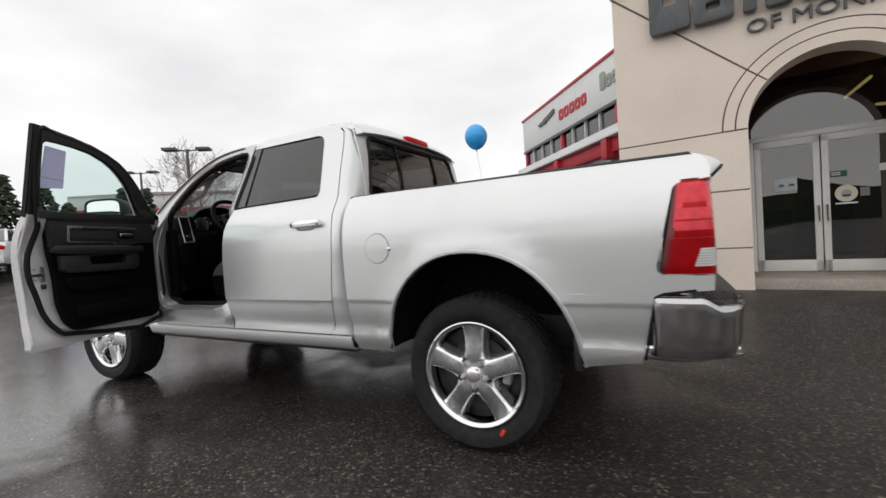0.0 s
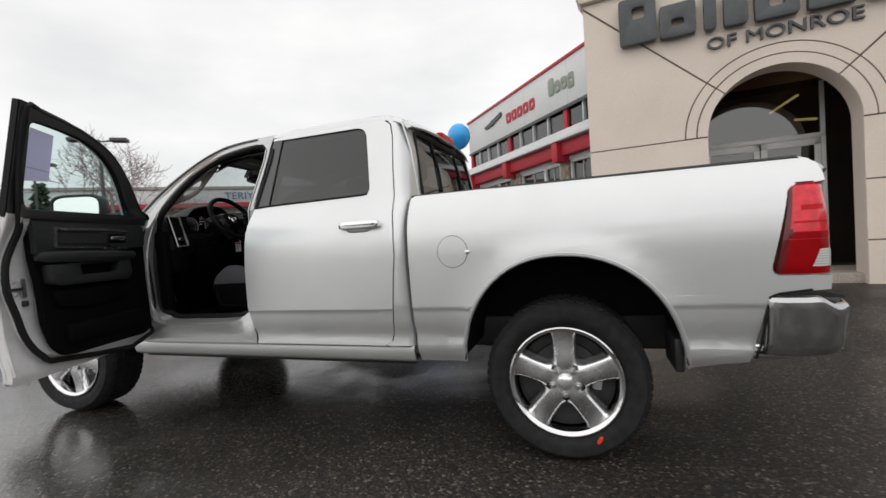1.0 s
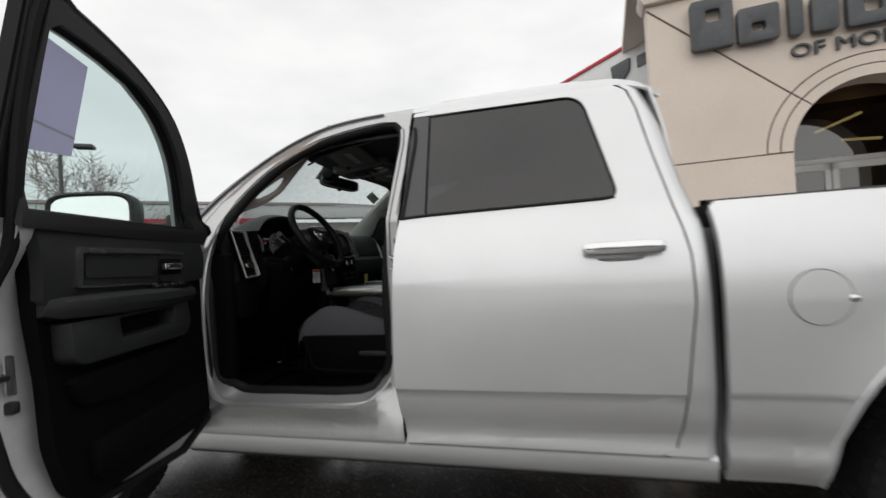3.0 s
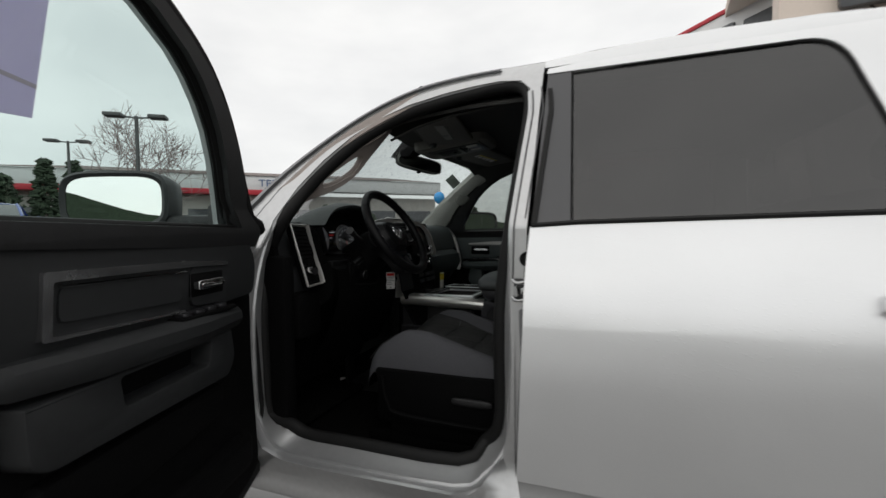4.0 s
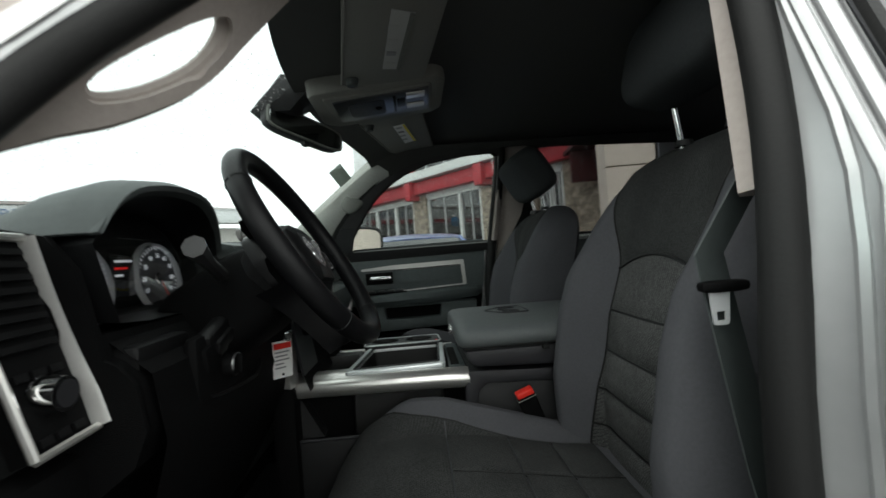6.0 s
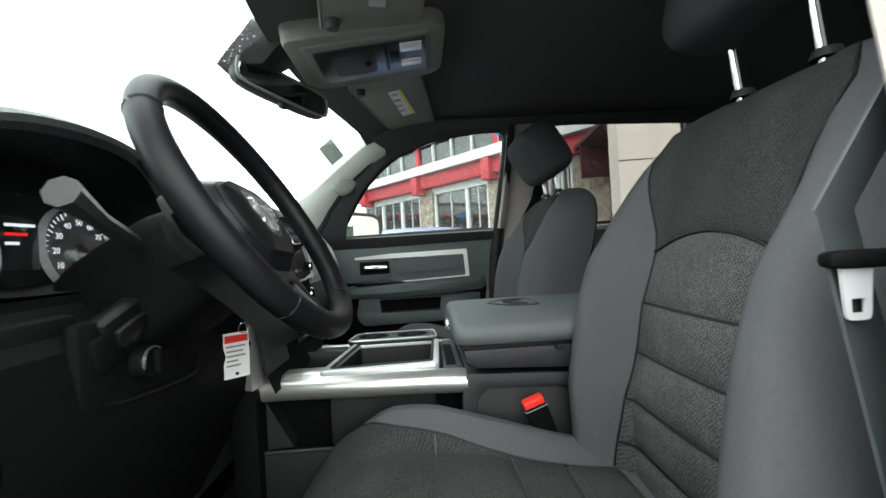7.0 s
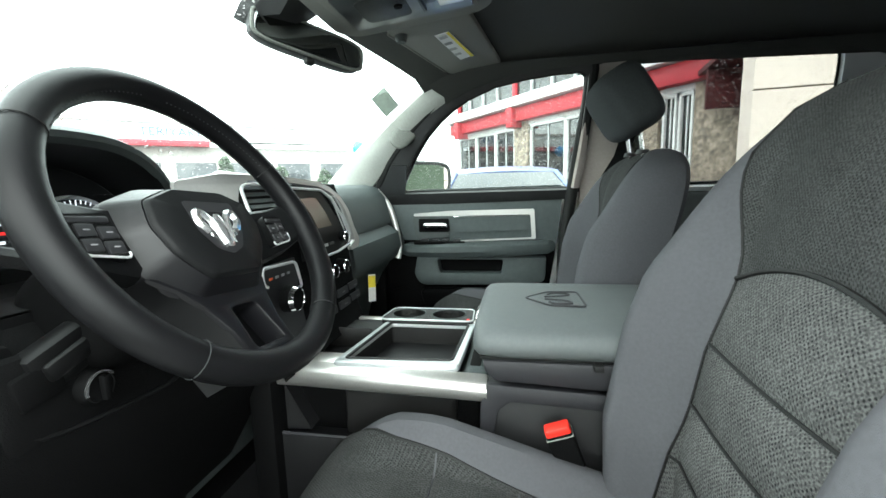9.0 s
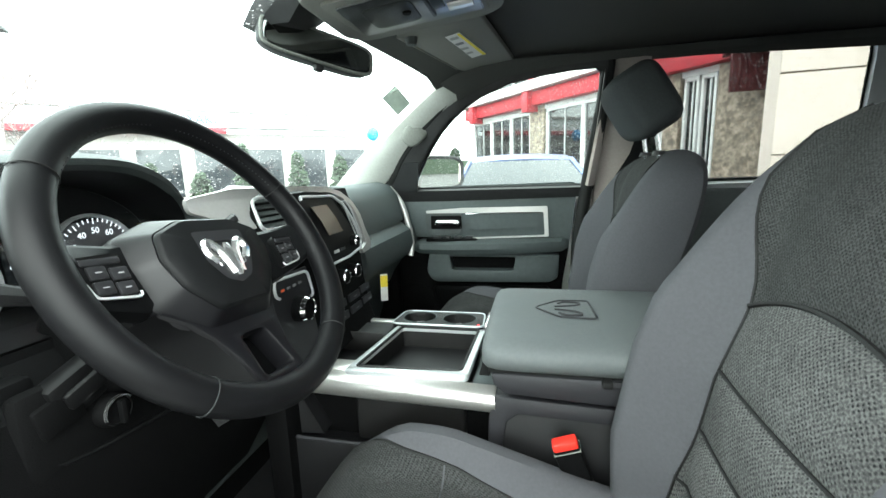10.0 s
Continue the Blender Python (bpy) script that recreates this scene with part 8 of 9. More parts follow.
tpart("cornice", join(prism([(U0 - .03, COR + .02), (U1 + .03, COR + .02), (U1 + .09, COR + .12), (U1 + .09, COR + .18), (U0 - .09, COR + .18), (U0 - .09, COR + .12)], -.08, .3, r=.006)), "stucco", label="beige moulded cornice")
tpart("upper_wall", rbox(U0, U1, -.0, .0135, COR + .18, ZT, 0), "stucco", facade)
tpart("side_wall", prism([(U0 + .002, .341), (U0 + .30, .341), (U0 + .80, 1.40), (U0 + .52, 1.40)], 0, ZT, "z"), "stucco", angle=20)
tpart("side_wall", rbox(U1 - .3, U1, .341, 5.0, 0, ZT, 0), "stucco", angle=20)
tpart("back_wall", rbox(U0, U1, 5.0, 5.2, 0, ZT, 0), "stucco", angle=20)
tpart("tower_roof", rbox(U0 - .1, U1 + .1, -.1, 5.3, ZT, ZT + .2, .02), "stucco")
# vestibule
tpart("vestibule_floor", rbox(U0 + .3, U1 - .3, .10, 4.9, .10, .335, .012), "concrete", label="worn concrete step")
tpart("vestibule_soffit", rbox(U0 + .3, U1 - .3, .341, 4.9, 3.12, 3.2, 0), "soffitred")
tpart("inner_wall", rbox(-1.0, .02, DV - .04, DV + .06, .335, 3.12, 0), "stucco")
tpart("back_of_showroom", rbox(-1.2, 2.8, 4.0, 4.1, .3, 3.1, 0), "interior")
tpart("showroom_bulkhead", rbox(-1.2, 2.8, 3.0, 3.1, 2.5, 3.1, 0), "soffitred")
for p, q in (((1.349, 3.127, 3.00), (1.426, 1.728, 2.973)), ((1.756, 3.772, 2.958), (1.665, 1.80, 2.58))):
    tpart("ceiling_tube", tube([p, q], .022, 8), "tube", label="yellowish fluorescent tube")
for u, v, h, w in ((.35, 2.6, .9, .5), (1.1, 2.9, 1.1, .6), (.8, 2.4, .75, .4)):
    tpart("showroom_desk", rbox(u - w / 2, u + w / 2, v, v + .4, .335, .335 + h, .02), "dark")
# glazed doors
doorset = tpart("door_frame", join(rbox(.02, .07, DV, DV + .08, .335, 2.27, .004), rbox(1.52, 1.57, DV, DV + .08, .335, 3.0, .004), rbox(.02, 1.57, DV, DV + .08, 2.20, 2.27, .004), rbox(2.62, 2.7, DV, DV + .08, .335, 3.0, .004)), "dooralu", label="white enamelled door frame")
for u0, u1, hinge in ((.075, .79, 0), (.805, 1.515, 1)):
    leaf = tpart("door_leaf", join(rbox(u0, u0 + .075, DV - .005, DV + .045, .345, 2.195, .004), rbox(u1 - .075, u1, DV - .005, DV + .045, .345, 2.195, .004), rbox(u0, u1, DV - .005, DV + .045, .345, .50, .004), rbox(u0, u1, DV - .005, DV + .045, 2.10, 2.195, .004)), "dooralu", label="glazed white-framed door leaf, shut")
    tpart("door_pane", rbox(u0 + .07, u1 - .07, DV + .015, DV + .025, .49, 2.11, 0), "shopglass", leaf)
    hu = u1 - .035 if hinge == 0 else u0 + .035
    tpart("pull_handle", tube([(hu, DV, 1.02), (hu, DV - .06, 1.03), (hu, DV - .06, 1.24), (hu, DV, 1.25)], .012, 8), "chrome", leaf, label="chrome pull handle")
tpart("transom_pane", rbox(.05, 1.52, DV + .03, DV + .04, 2.27, 3.05, 0), "shopglass", doorset)
tpart("side_pane", rbox(1.57, 2.62, DV + .03, DV + .04, .335, 3.05, 0), "shopglass", doorset)
tpart("lobby_shelf", rbox(1.62, 2.2, DV + .4, DV + .7, .335, 2.1, .02), "dark")
# stickers and notices on the glass
notice = tpart("notice", rbox(.30, .545, DV + .008, DV + .013, 1.475, 1.655, .002), "notice", doorset, label="pale blue notice with two car shapes on the door glass")
for u in (.335, .445):
    tpart("car_shape", prism(rounded([(u, 1.535), (u + .07, 1.535), (u + .07, 1.552), (u + .05, 1.572), (u + .025, 1.572), (u, 1.552)], .006, 2), DV + .0035, DV + .0055), "letter", notice)
sticker = tpart("round_sticker", moved(lathe([(0, 0), (0, .112), (.004, .112)], 36), pose(1.04, DV + .008, 1.375)), "cream", doorset, label="round cream sticker on the door glass")
tpart("sticker_core", moved(lathe([(0, 0), (0, .052), (.003, .052)], 28), pose(1.04, DV + .004, 1.372)), "labelgrey", sticker)
tpart("sticker_mark", rbox(1.00, 1.08, DV + .0005, DV + .003, 1.335, 1.357, 0), "dark", sticker)
tpart("small_label", rbox(1.175, 1.265, DV + .008, DV + .012, 1.325, 1.435, 0), "greyprint", doorset)
tpart("label_bar", rbox(.93, 1.15, DV + .008, DV + .012, 1.235, 1.255, 0), "paper", doorset)
tpart("small_label", rbox(1.36, 1.44, DV + .008, DV + .012, 1.63, 1.72, 0), "paper", doorset)
tpart("open_sign", rbox(.89, 1.055, DV + .008, DV + .012, 1.60, 1.68, 0), "darkgreen", doorset, label="dark green label with pale lines")
for z in (1.625, 1.650):
    tpart("label_bar", rbox(.90, .99, DV + .0045, DV + .007, z, z + .012, 0), "paper", doorset)
# sign: plain shapes in place of the name, and the town below
def ring_block(u0, u1, z0, z1, hole=None, r=.06):
    o = rounded([(u0, z0), (u1, z0), (u1, z1), (u0, z1)], r, 4)
    h = ()
    if hole:
        a, b, c, d = hole
        h = (rounded([(a, c), (b, c), (b, d), (a, d)], .04, 4)[::-1],)
    return prism(o, -.13, -.04, holes=h, r=.006)


for args in (((-1.03, -.56, 3.645, 4.28), (-.86, -.70, 3.98, 4.14)), ((-.52, -.09, 3.625, 4.06), (-.38, -.23, 3.75, 3.86)), ((.0, .14, 3.61, 4.20), None), ((.22, .48, 3.60, 4.03), None),
             ((.55, 1.0, 3.58, 4.20), (.70, .86, 3.72, 3.90)), ((1.08, 1.55, 3.57, 4.0), (1.24, 1.40, 3.70, 3.87)), ((1.64, 2.08, 3.56, 4.0), None)):
    ob = tpart("sign_block", ring_block(*args[0], args[1], .05), "letter", facade, label="dark grey raised sign shape")
    u0, u1, z0, z1 = args[0]
    tpart("sign_stud", tube([((u0 + u1) / 2, -.05, z0 + .05), ((u0 + u1) / 2, .0, z0 + .05)], .01, 6), "letter", facade)
letters("sign_letter", "OF MONROE", .222, .05, T0 @ pose(.03, -.02, 3.375, 90, 0, 0), "letter", facade, "dark grey raised letter of OF MONROE", width=1.59, extra_bold=.0)

# ---- showroom wing, running away from the tower ----
W0 = pose(.08, 15.57, 0, 0, 0, -52.4)
wing = new("showroom_wing")
tagged(wing, "long white showroom wing with red beams and two rows of windows", "building")


def wpart(name, bm, material, parent=None, label=""):
    return part(name, moved(bm, W0), material, parent or wing, label, 25)


A0, A1 = -1.45, 8.95
wpart("fascia", rbox(A0, A1, -.10, .4, 4.68, 6.0, .01), "wingwhite", label="white panel fascia")
wpart("roof_cap", rbox(A0 - .05, A1, -.14, .5, 6.0, 6.09, .01), "red", label="red roof edge")
for a in np.arange(A0 + 2.4, A1, 2.4):
    wpart("panel_joint", rbox(a, a + .012, -.102, -.099, 4.7, 5.98, 0), "alu")
wpart("roof_deck", rbox(A0, A1, .4, 9.0, 5.7, 5.8, 0), "wingwhite")
wpart("end_wall", rbox(A0, A0 + .2, .3, 9.0, 0, 5.75, 0), "wingwhite")
wpart("window_head", rbox(A0, A1, -.13, -.101, 4.60, 4.70, .004), "pole", label="dark window head strip")
wpart("back_lining", rbox(A0 + .2, A1, 3.2, 3.3, .2, 5.7, 0), "interior")
wpart("showroom_floor", rbox(A0 + .2, A1, .2, 3.2, .15, .25, 0), "concrete")
wpart("mid_floor", rbox(A0 + .2, A1, .05, 3.2, 3.45, 3.9, 0), "dark")
k = 0
a = A0 + .05
while a < A1 - .4:
    red_post = k % 4 == 0
    wpart("upper_post", rbox(a, a + (.16 if red_post else .06), -.08, .10, 3.93, 4.66, .004), "red" if red_post else "alu")
    w = .16 if red_post else .06
    wpart("upper_pane", rbox(a + w, a + .86, .0, .01, 3.93, 4.66, 0), "shopglass", label="grey upper window pane")
    a += .86
    k += 1
# canopy of stepped white rails
for j, (b, z0, z1) in enumerate(((-.55, 3.62, 3.70), (-.48, 3.71, 3.79), (-.40, 3.80, 3.93))):
    wpart("canopy_rail", rbox(A0 - .1, A1, b, .05, z0, z1, .012), "wingwhite", label="white stepped canopy rail")
wpart("red_beam", rbox(A0, A1, -.36, .05, 3.22, 3.60, .012), "red", label="red beam under the canopy")
wpart("soffit_strip", rbox(A0, A1, -.10, .05, 3.10, 3.22, .008), "wingwhite")
for a0 in (-.9, 2.3, 5.4):
    wpart("red_bracket", rbox(a0, a0 + .28, -.52, .0, 3.05, 3.66, .012), "red")
a = A0
bays = [(-1.3, -.1), (-.1, 1.1), (1.1, 2.15), (2.9, 4.35), (4.35, 5.2), (5.7, 6.7), (7.15, 7.45), (7.5, 7.8)]
for a0, a1 in bays:
    fr = wpart("shop_window", join(rbox(a0, a0 + .05, -.08, .06, .3, 3.10, .006), rbox(a1 - .05, a1, -.08, .06, .3, 3.10, .006), rbox(a0, a1, -.08, .06, 3.02, 3.10, .006), rbox(a0, a1, -.08, .06, .3, .42, .006)), "wingwhite", label="white-framed shop window")
    wpart("shop_pane", rbox(a0 + .045, a1 - .045, .0, .01, .42, 3.03, 0), "shopglass", fr)
    wpart("mullion", rbox((a0 + a1) / 2 - .014, (a0 + a1) / 2 + .014, -.03, .03, .42, 3.03, .004), "alu", fr)
for a0, a1 in ((2.2, 2.85), (5.25, 5.65), (6.75, 7.1), (7.85, 8.7)):
    wpart("stone_pillar", rbox(a0, a1, -.14, .14, .1, 3.22, .02), "stone", label="rough stone pillar")
for a0, b0, w, h, mname in ((3.2, 1.2, .5, 1.3, "yellow"), (3.9, 1.6, .4, 1.0, "red"), (.3, 1.4, .7, 1.2, "dark"), (6.1, 1.2, .4, 1.5, "yellow"), (4.7, 1.1, .5, .9, "dark"), (-.6, 1.3, .4, 1.1, "white")):
    wpart("display_stand", rbox(a0, a0 + w, b0, b0 + .4, .25, .25 + h, .02), mname, label="display stand behind the glass")
# plain sign shapes in the brands' colours
wpart("wing_badge", join(prism(rounded([(.25, 5.40), (1.0, 5.52), (1.75, 5.66), (1.75, 5.50), (1.0, 5.36), (.45, 5.30)], .05, 3), -.16, -.101), moved(lathe([(0, 0), (-.05, .10), (0, .13)], 24), pose(.95, -.11, 5.44))), "letter", label="dark winged sign shape")
for j in range(5):
    wpart("red_sign_block", ring_block(2.1 + .40 * j, 2.1 + .40 * j + .33, 5.10, 5.46, (2.1 + .40 * j + .10, 2.1 + .40 * j + .23, 5.21, 5.35), .08), "red", label="red sign shape")
for j, (w, h) in enumerate(((.28, .52), (.27, .36), (.27, .36), (.28, .44))):
    wpart("green_sign_block", ring_block(4.85 + .32 * j, 4.85 + .32 * j + w, 5.18 - (.08 if j == 3 else 0), 5.18 + h - (.08 if j == 3 else 0), (4.85 + .32 * j + .08, 4.85 + .32 * j + w - .08, 5.28, 5.38) if j else None, .09), "greenlogo", label="grey-green sign shape")
wpart("shield_sign", prism(rounded([(6.82, 5.72), (7.42, 5.72), (7.38, 5.42), (7.12, 5.18), (6.86, 5.42)], .04, 3), -.16, -.101, r=.01), "letter", label="dark shield-shaped sign")
wpart("grey_sign_bar", ring_block(7.6, 8.6, 5.38, 5.66, None, .04), "letter")

# balloons
for (x, y, z), r in (((2.09, 3.87, 2.54), .165), ((-3.6, 13.4, 2.65), .20)):
    rows = []
    for j in range(15):
        t = math.pi * j / 14
        rr = r * math.sin(t) * (1 - .12 * math.cos(t) * -1 if t > math.pi / 2 else 1)
        rows.append([(x + rr * math.cos(q), y + rr * math.sin(q), z + r * 1.12 * math.cos(t)) for q in np.linspace(0, 2 * math.pi, 24, endpoint=False)])
    b = part("balloon", loft(rows, True), "balloon", None)
    tagged(b, "blue balloon floating on a white string", "balloon", "balloons")
    part("knot", moved(lathe([(0, .004), (-.02, .016)], 10, "Z"), pose(x, y, z - r * 1.12)), "balloon", b)
    part("string", tube(smooth_line([(x, y, z - r * 1.12), (x + .05, y + .02, z - .8), (x - .03, y, z - 1.5), (x, y, GZ)], 5), .003, 5), "white", b)


# ---- cars ----
def car(name, m, paint, label, neon=False):
    """A saloon 4.5 m long, nose towards -y in its own frame."""
    ob = new(name)
    tagged(ob, label, "car", "parked cars")
    st = [(-2.25, .50, .55, .62, .78), (-2.15, .42, .72, .80, .84), (-1.9, .36, .82, .86, .88), (-1.2, .30, .94, .96, .89), (-.85, .30, .98, 1.0, .90), (0, .28, 1.0, 1.0, .90), (.9, .30, 1.0, 1.0, .90), (1.5, .32, 1.02, 1.02, .89), (2.05, .38, .98, .98, .86), (2.22, .46, .80, .84, .80)]
    rows = []
    for y, z0, zs, zc, w in st:
        rows.append([(-w * .9, y, z0), (-w, y, z0 + .12), (-w * 1.0, y, (z0 + zs) / 2), (-w * .97, y, zs - .04), (-w * .88, y, zs), (0, y, zc + .02), (w * .88, y, zs), (w * .97, y, zs - .04), (w, y, (z0 + zs) / 2), (w, y, z0 + .12), (w * .9, y, z0)])
    part("body", moved(loft(rows, True, True), m), paint, ob)
    prof = [(-.95, 1.0, .76), (-.25, 1.40, .60), (.15, 1.46, .58), (.75, 1.42, .58), (1.55, 1.04, .72)]
    part("roof", moved(sheet([[(s * w, y, z + .03 * (1 - s * s)) for s in np.linspace(-1, 1, 11)] for y, z, w in [(-.30, 1.385, .61), (-.1, 1.44, .60), (.15, 1.46, .59), (.5, 1.45, .58), (.80, 1.405, .585)]], .02), m), paint, ob)
    wsc = part("windscreen", moved(loft([[(s * w, y - .10 * (1 - s * s), z) for s in np.linspace(-1, 1, 9)] for y, z, w in ((-.98, 1.0, .76), (-.62, 1.21, .68), (-.28, 1.39, .60))]), m), "carglass", ob)
    part("rear_window", moved(loft([[(s * w, y + .06 * (1 - s * s), z) for s in np.linspace(-1, 1, 9)] for y, z, w in ((1.55, 1.03, .72), (1.15, 1.24, .65), (.80, 1.405, .585))]), m), "carglass", ob)
    for sg in (-1, 1):
        part("side_window", moved(loft([[(sg * (.77 - .165 * f), y, z) for y, z in zip(np.linspace(-.86 + .58 * f, .22, 5), [1.0 + .40 * f] * 5)] for f in (0, .5, 1)]), m), "carglass", ob)
        part("side_window", moved(loft([[(sg * (.77 - .165 * f), y, z) for y, z in zip(np.linspace(.30, 1.45 - .65 * f, 5), [1.0 + .40 * f] * 5)] for f in (0, .5, 1)]), m), "carglass", ob)
        part("pillar", moved(tube([(sg * .775, -.97, 1.0), (sg * .69, -.62, 1.21), (sg * .605, -.28, 1.40)], .028, 6), m), paint, ob)
        part("pillar", moved(tube([(sg * .735, 1.56, 1.03), (sg * .66, 1.15, 1.25), (sg * .59, .80, 1.415)], .04, 6), m), paint, ob)
        part("roof_rail", moved(tube([(sg * .605, -.28, 1.40), (sg * .605, .2, 1.43), (sg * .59, .80, 1.415)], .022, 6), m), paint, ob)
        part("wing_mirror", moved(puffy(sg * .98 - .09, sg * .98 + .09, -.75, -.62, 1.0, 1.13, 3), m), paint, ob)
        part("head_lamp", moved(puffy(sg * .62 - .17, sg * .62 + .17, -2.24, -2.0, .62, .76, 3), m), "lampwhite", ob)
        part("tail_lamp", moved(puffy(sg * .66 - .16, sg * .66 + .16, 2.08, 2.24, .74, .90, 3), m), "tailred", ob)
        for y in (-1.40, 1.35):
            wh = part("wheel", moved(lathe([(-.01, .0), (-.01, .20), (.0, .22), (-.02, .24), (-.01, .31), (.03, .325), (.17, .325), (.2, .3)], 32, "X"), m @ pose(sg * .93, y, .325, 0, 0, 0) @ (Matrix.Identity(4) if sg < 0 else pose(0, 0, 0, 0, 0, 180))), "rubber", ob)
            part("hubcap", moved(lathe([(-.014, 0), (-.012, .19), (.02, .2)], 24, "X"), m @ pose(sg * .935, y, .325) @ (Matrix.Identity(4) if sg < 0 else pose(0, 0, 0, 0, 0, 180))), "alu", wh)
    part("bumper", moved(rbox(-.8, .8, -2.28, -2.1, .34, .56, .05), m), "blackplastic", ob)
    part("bumper", moved(rbox(-.8, .8, 2.1, 2.27, .36, .60, .05), m), paint, ob)
    if neon:
        for j in range(4):
            part("chalk_figure", moved(rbox(-.62 + .09 * j, -.55 + .09 * j, -1.06, -1.05, 1.00, 1.055, .004), m @ pose(0, -.0, 0)), "neon", wsc)
    return ob


car("sedan", pose(1.28, 5.75, GZ, 0, 0, 6), "bluepaint", "pale blue saloon, wet, parked before the showroom", True)
car("sedan", pose(-14.6, 3.4, ground_z(-14.6, 3.4), 0, 0, 242), "whitepaint", "white saloon parked across the lane")
car("sedan", pose(-15.6, 6.4, ground_z(-15.6, 6.4), 0, 0, 242), "darkblue", "blue saloon parked across the lane")

# ---- strip mall ----
mall_m = pose(-17.6, 20.8, 0, 0, 0, 44)
mall = new("strip_mall")
tagged(mall, "low strip mall with a white sign band and red stripe", "building")


def mpart(name, bm, material, parent=None, label=""):
    return part(name, moved(bm, mall_m), material, parent or mall, label, 25)


mpart("mall_wall", rbox(-14, 11, 0, 9, 0, 3.9, .02), "mallwall")
mpart("sign_band", rbox(-14.1, 11.1, -.8, .1, 4.15, 5.0, .02), "wingwhite", label="white sign band")
mpart("red_stripe", rbox(-14.1, 2.2, -.84, .1, 3.85, 4.15, .02), "red", label="red stripe")
mpart("mall_roof", loft([[(-14.3, -.9, 5.0), (11.3, -.9, 5.0)], [(-11, 3.5, 5.75), (8.5, 3.5, 5.75)], [(-14.3, 9.2, 5.0), (11.3, 9.2, 5.0)]]), "roofbrown", label="brown shingled roof")
for j in range(9):
    b = mpart("shop_front", rbox(-13 + 2.7 * j, -11 + 2.7 * j, -.03, .02, .4, 3.0, .01), "carglass", label="dark shop front")
letters("sign_letter", "TERIYAKI", .62, .06, mall_m @ pose(-1.0, -.83, 4.36, 90, 0, 0), "signblue", mall, "blue letter of the TERIYAKI sign", width=2.7)


# ---- trees, hedge, lamp post ----
def bare_tree(x, y, h, seed, spread=1.0):
    rnd = random.Random(seed)
    ob = new("bare_tree")
    tagged(ob, "leafless winter tree with fine upright twigs", "tree", "trees")
    twigs, trunk = [], []

    def grow(p, d, length, r, depth):
        pts, rr = [p], [r]
        for k in range(3):
            d = (d + Vector((rnd.uniform(-.14, .14), rnd.uniform(-.14, .14), .06))).normalized()
            p = p + d * length / 3
            pts.append(p)
            rr.append(r * (1 - .16 * (k + 1)))
        (trunk if depth < 2 else twigs).append(tube(pts, rr, 6 if depth < 2 else 4))
        if depth < 5:
            for k in range(4 if depth < 3 else 3):
                sp = rnd.uniform(.35, .75) * spread
                ang = rnd.uniform(0, 6.283)
                side_v = d.orthogonal().normalized()
                nd = (d * math.cos(sp) + (Matrix.Rotation(ang, 3, d) @ side_v) * math.sin(sp)).normalized()
                grow(pts[rnd.choice((2, 3))], nd, length * rnd.uniform(.62, .8), max(.011, rr[-1] * .66), depth + 1)
    grow(Vector((x, y, 0)), Vector((0, 0, 1)), h * .28, h * .026, 0)
    part("trunk", join(*trunk), "bark", ob)
    tagged(part("twig_crown", join(*twigs), "bark", ob), kind="stuff")
    return ob


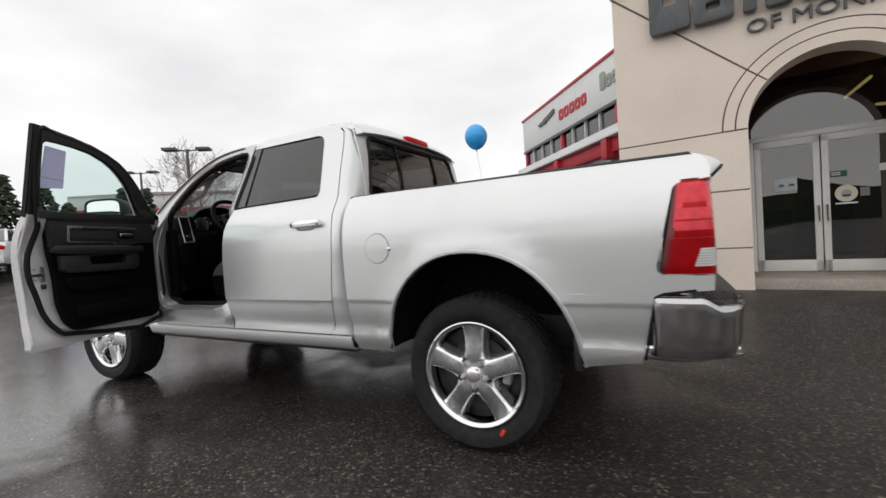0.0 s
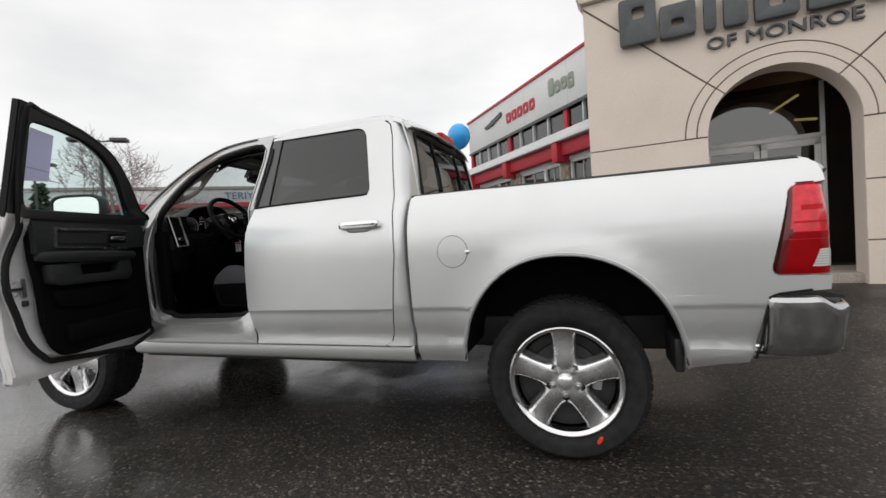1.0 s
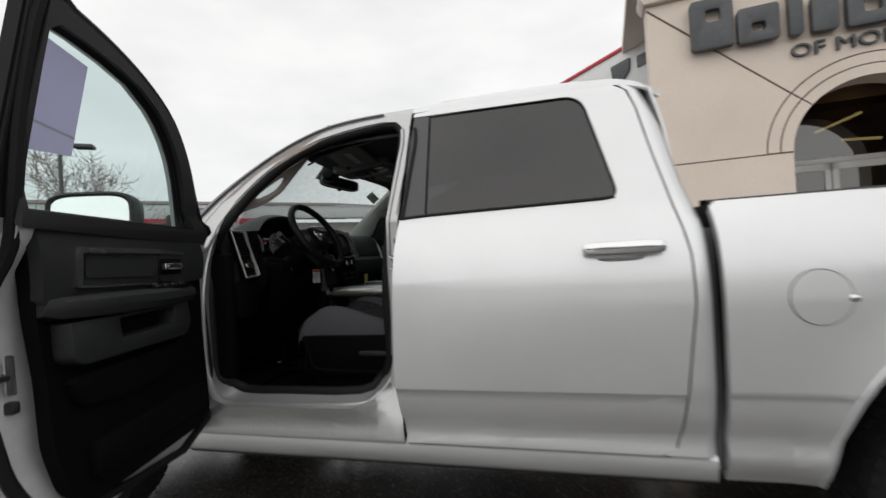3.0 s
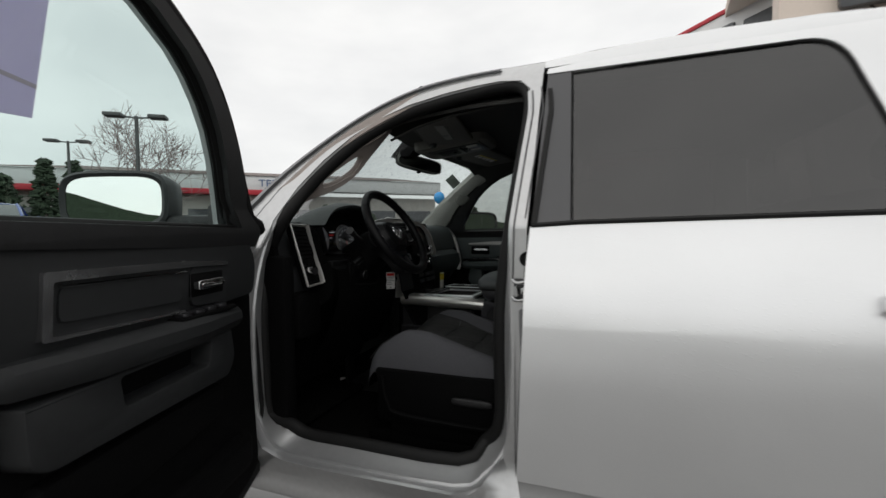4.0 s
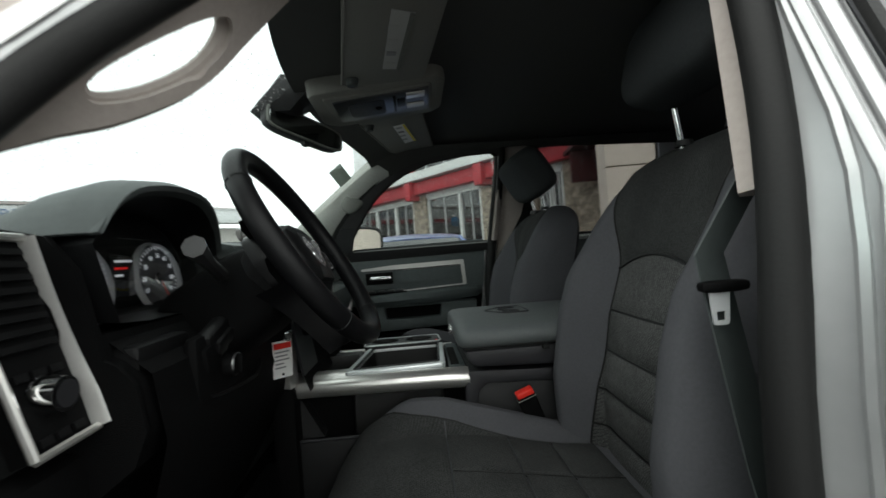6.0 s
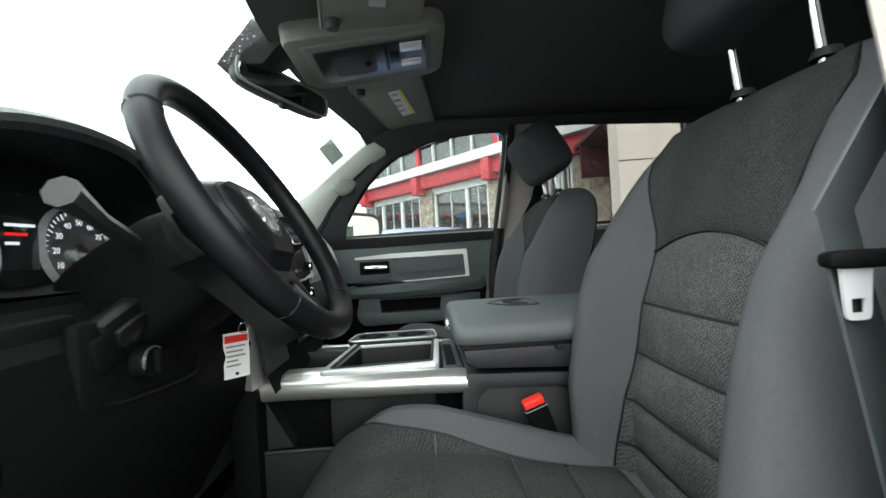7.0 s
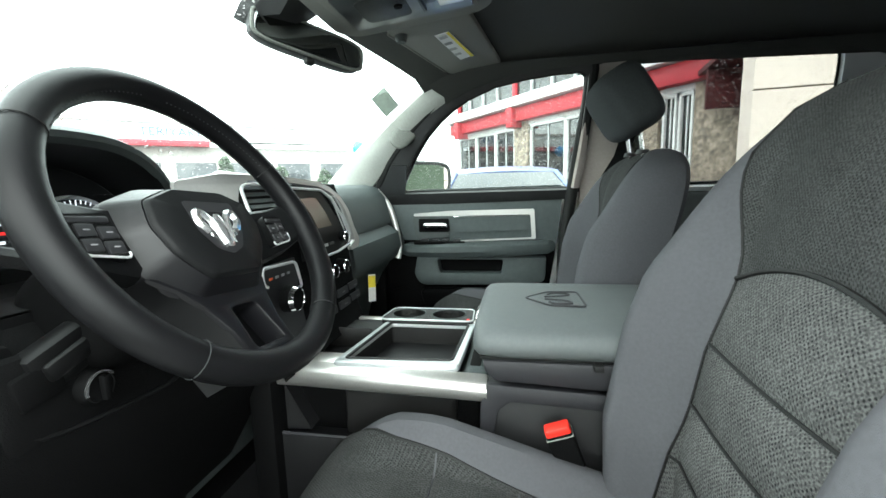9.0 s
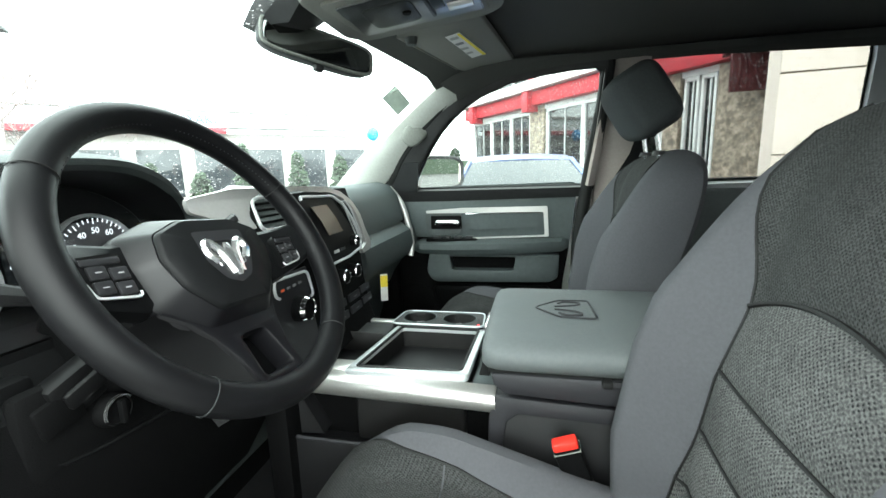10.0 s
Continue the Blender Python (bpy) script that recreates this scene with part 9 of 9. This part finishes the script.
def conifer(name, x, y, h, w, seed, label):
    rnd = random.Random(seed)
    ob = new(name)
    tagged(ob, label, "tree", "trees")
    part("trunk", tube([(x, y, 0), (x, y, h * .5), (x, y, h * .97)], [w * .10, w * .06, .01], 7), "bark", ob)
    vs, fs = [], []
    n = int(260 + 60 * h)
    for k in range(n):
        f = rnd.random() ** .75
        z = h * (.08 + .92 * f)
        rad = w * (1 - f) ** .8 * rnd.uniform(.45, 1.1) + .05
        a = rnd.uniform(0, 6.283)
        c = Vector((x + rad * math.cos(a), y + rad * math.sin(a), z))
        s = rnd.uniform(.12, .30) * (.6 + .08 * h)
        out = Vector((math.cos(a), math.sin(a), rnd.uniform(-.5, .3))).normalized()
        sv = out.cross(Vector((0, 0, 1))).normalized()
        up = Vector((rnd.uniform(-.3, .3), rnd.uniform(-.3, .3), 1)).normalized()
        i = len(vs)
        vs += [c - sv * s * .5, c + out * s, c + sv * s * .5, c + up * s * .7, c - up * s * .4]
        fs += [(i, i + 1, i + 3), (i + 1, i + 2, i + 3), (i, i + 4, i + 1), (i + 1, i + 4, i + 2)]
    me = bpy.data.meshes.new("crown")
    me.from_pydata([tuple(v) for v in vs], [], fs)
    me.materials.append(M["foliage"])
    cr = new("crown", me)
    cr.parent = ob
    tagged(cr, kind="stuff")
    return ob


bare_tree(-16.8, 11.3, 9.4, 5, 1.35)
for k, (x, y, h, w) in enumerate(((-22, 10.94, 4.9, .75), (-22, 12.1, 5.0, .85), (-22.5, 8.6, 4.0, 1.2), (-22.5, 9.7, 4.1, 1.2), (-22, 7.4, 5.0, 1.3), (-22, 6.0, 5.1, 1.5), (-22.5, 4.4, 5.2, 1.7), (-23, 2.0, 5.2, 1.9))):
    conifer("conifer", x, y, h, w, 20 + k, "dark green conifer at the edge of the car park")
rnd = random.Random(3)
for k in range(9):
    f = k / 8
    conifer("hedge_conifer", -14.5 + 13.5 * f + rnd.uniform(-.3, .3), 15.6 + 7.2 * f + rnd.uniform(-.3, .3), rnd.uniform(1.6, 2.8), rnd.uniform(.38, .60), 60 + k, "clipped grey-green hedge conifer")
for x, y, h in ((-12.5, 8.75, 5.35), (-21.6, 11.7, 5.9)):
    lamp = new("street_lamp")
    tagged(lamp, "steel car park lamp with two square heads", "lamp", "street lamps")
    part("pole", tube([(x, y, 0), (x, y, h)], [.08, .055], 10), "pole", lamp)
    for sg in (-1, 1):
        part("arm", tube([(x, y, h - .06), (x + sg * .28, y + sg * .22, h - .03)], .03, 8), "pole", lamp)
        part("lamp_head", moved(rbox(-.26, .26, -.20, .20, -.06, .06, .025), pose(x + sg * .50, y + sg * .38, h, 0, 0, 37)), "pole", lamp)
# backdrop of low wooded hills
hill = []
for r, zz in ((140, 0), (142, 1)):
    hill.append([(r * math.sin(radians(a)), r * math.cos(radians(a)), 0 if zz == 0 else 9 + 3.5 * math.sin(a * .11) + 2.0 * math.sin(a * .31 + 1)) for a in range(-180, 182, 2)])
tagged(part("backdrop", loft(hill), "foliage"), "far dark wooded hills", "hills", kind="structure")
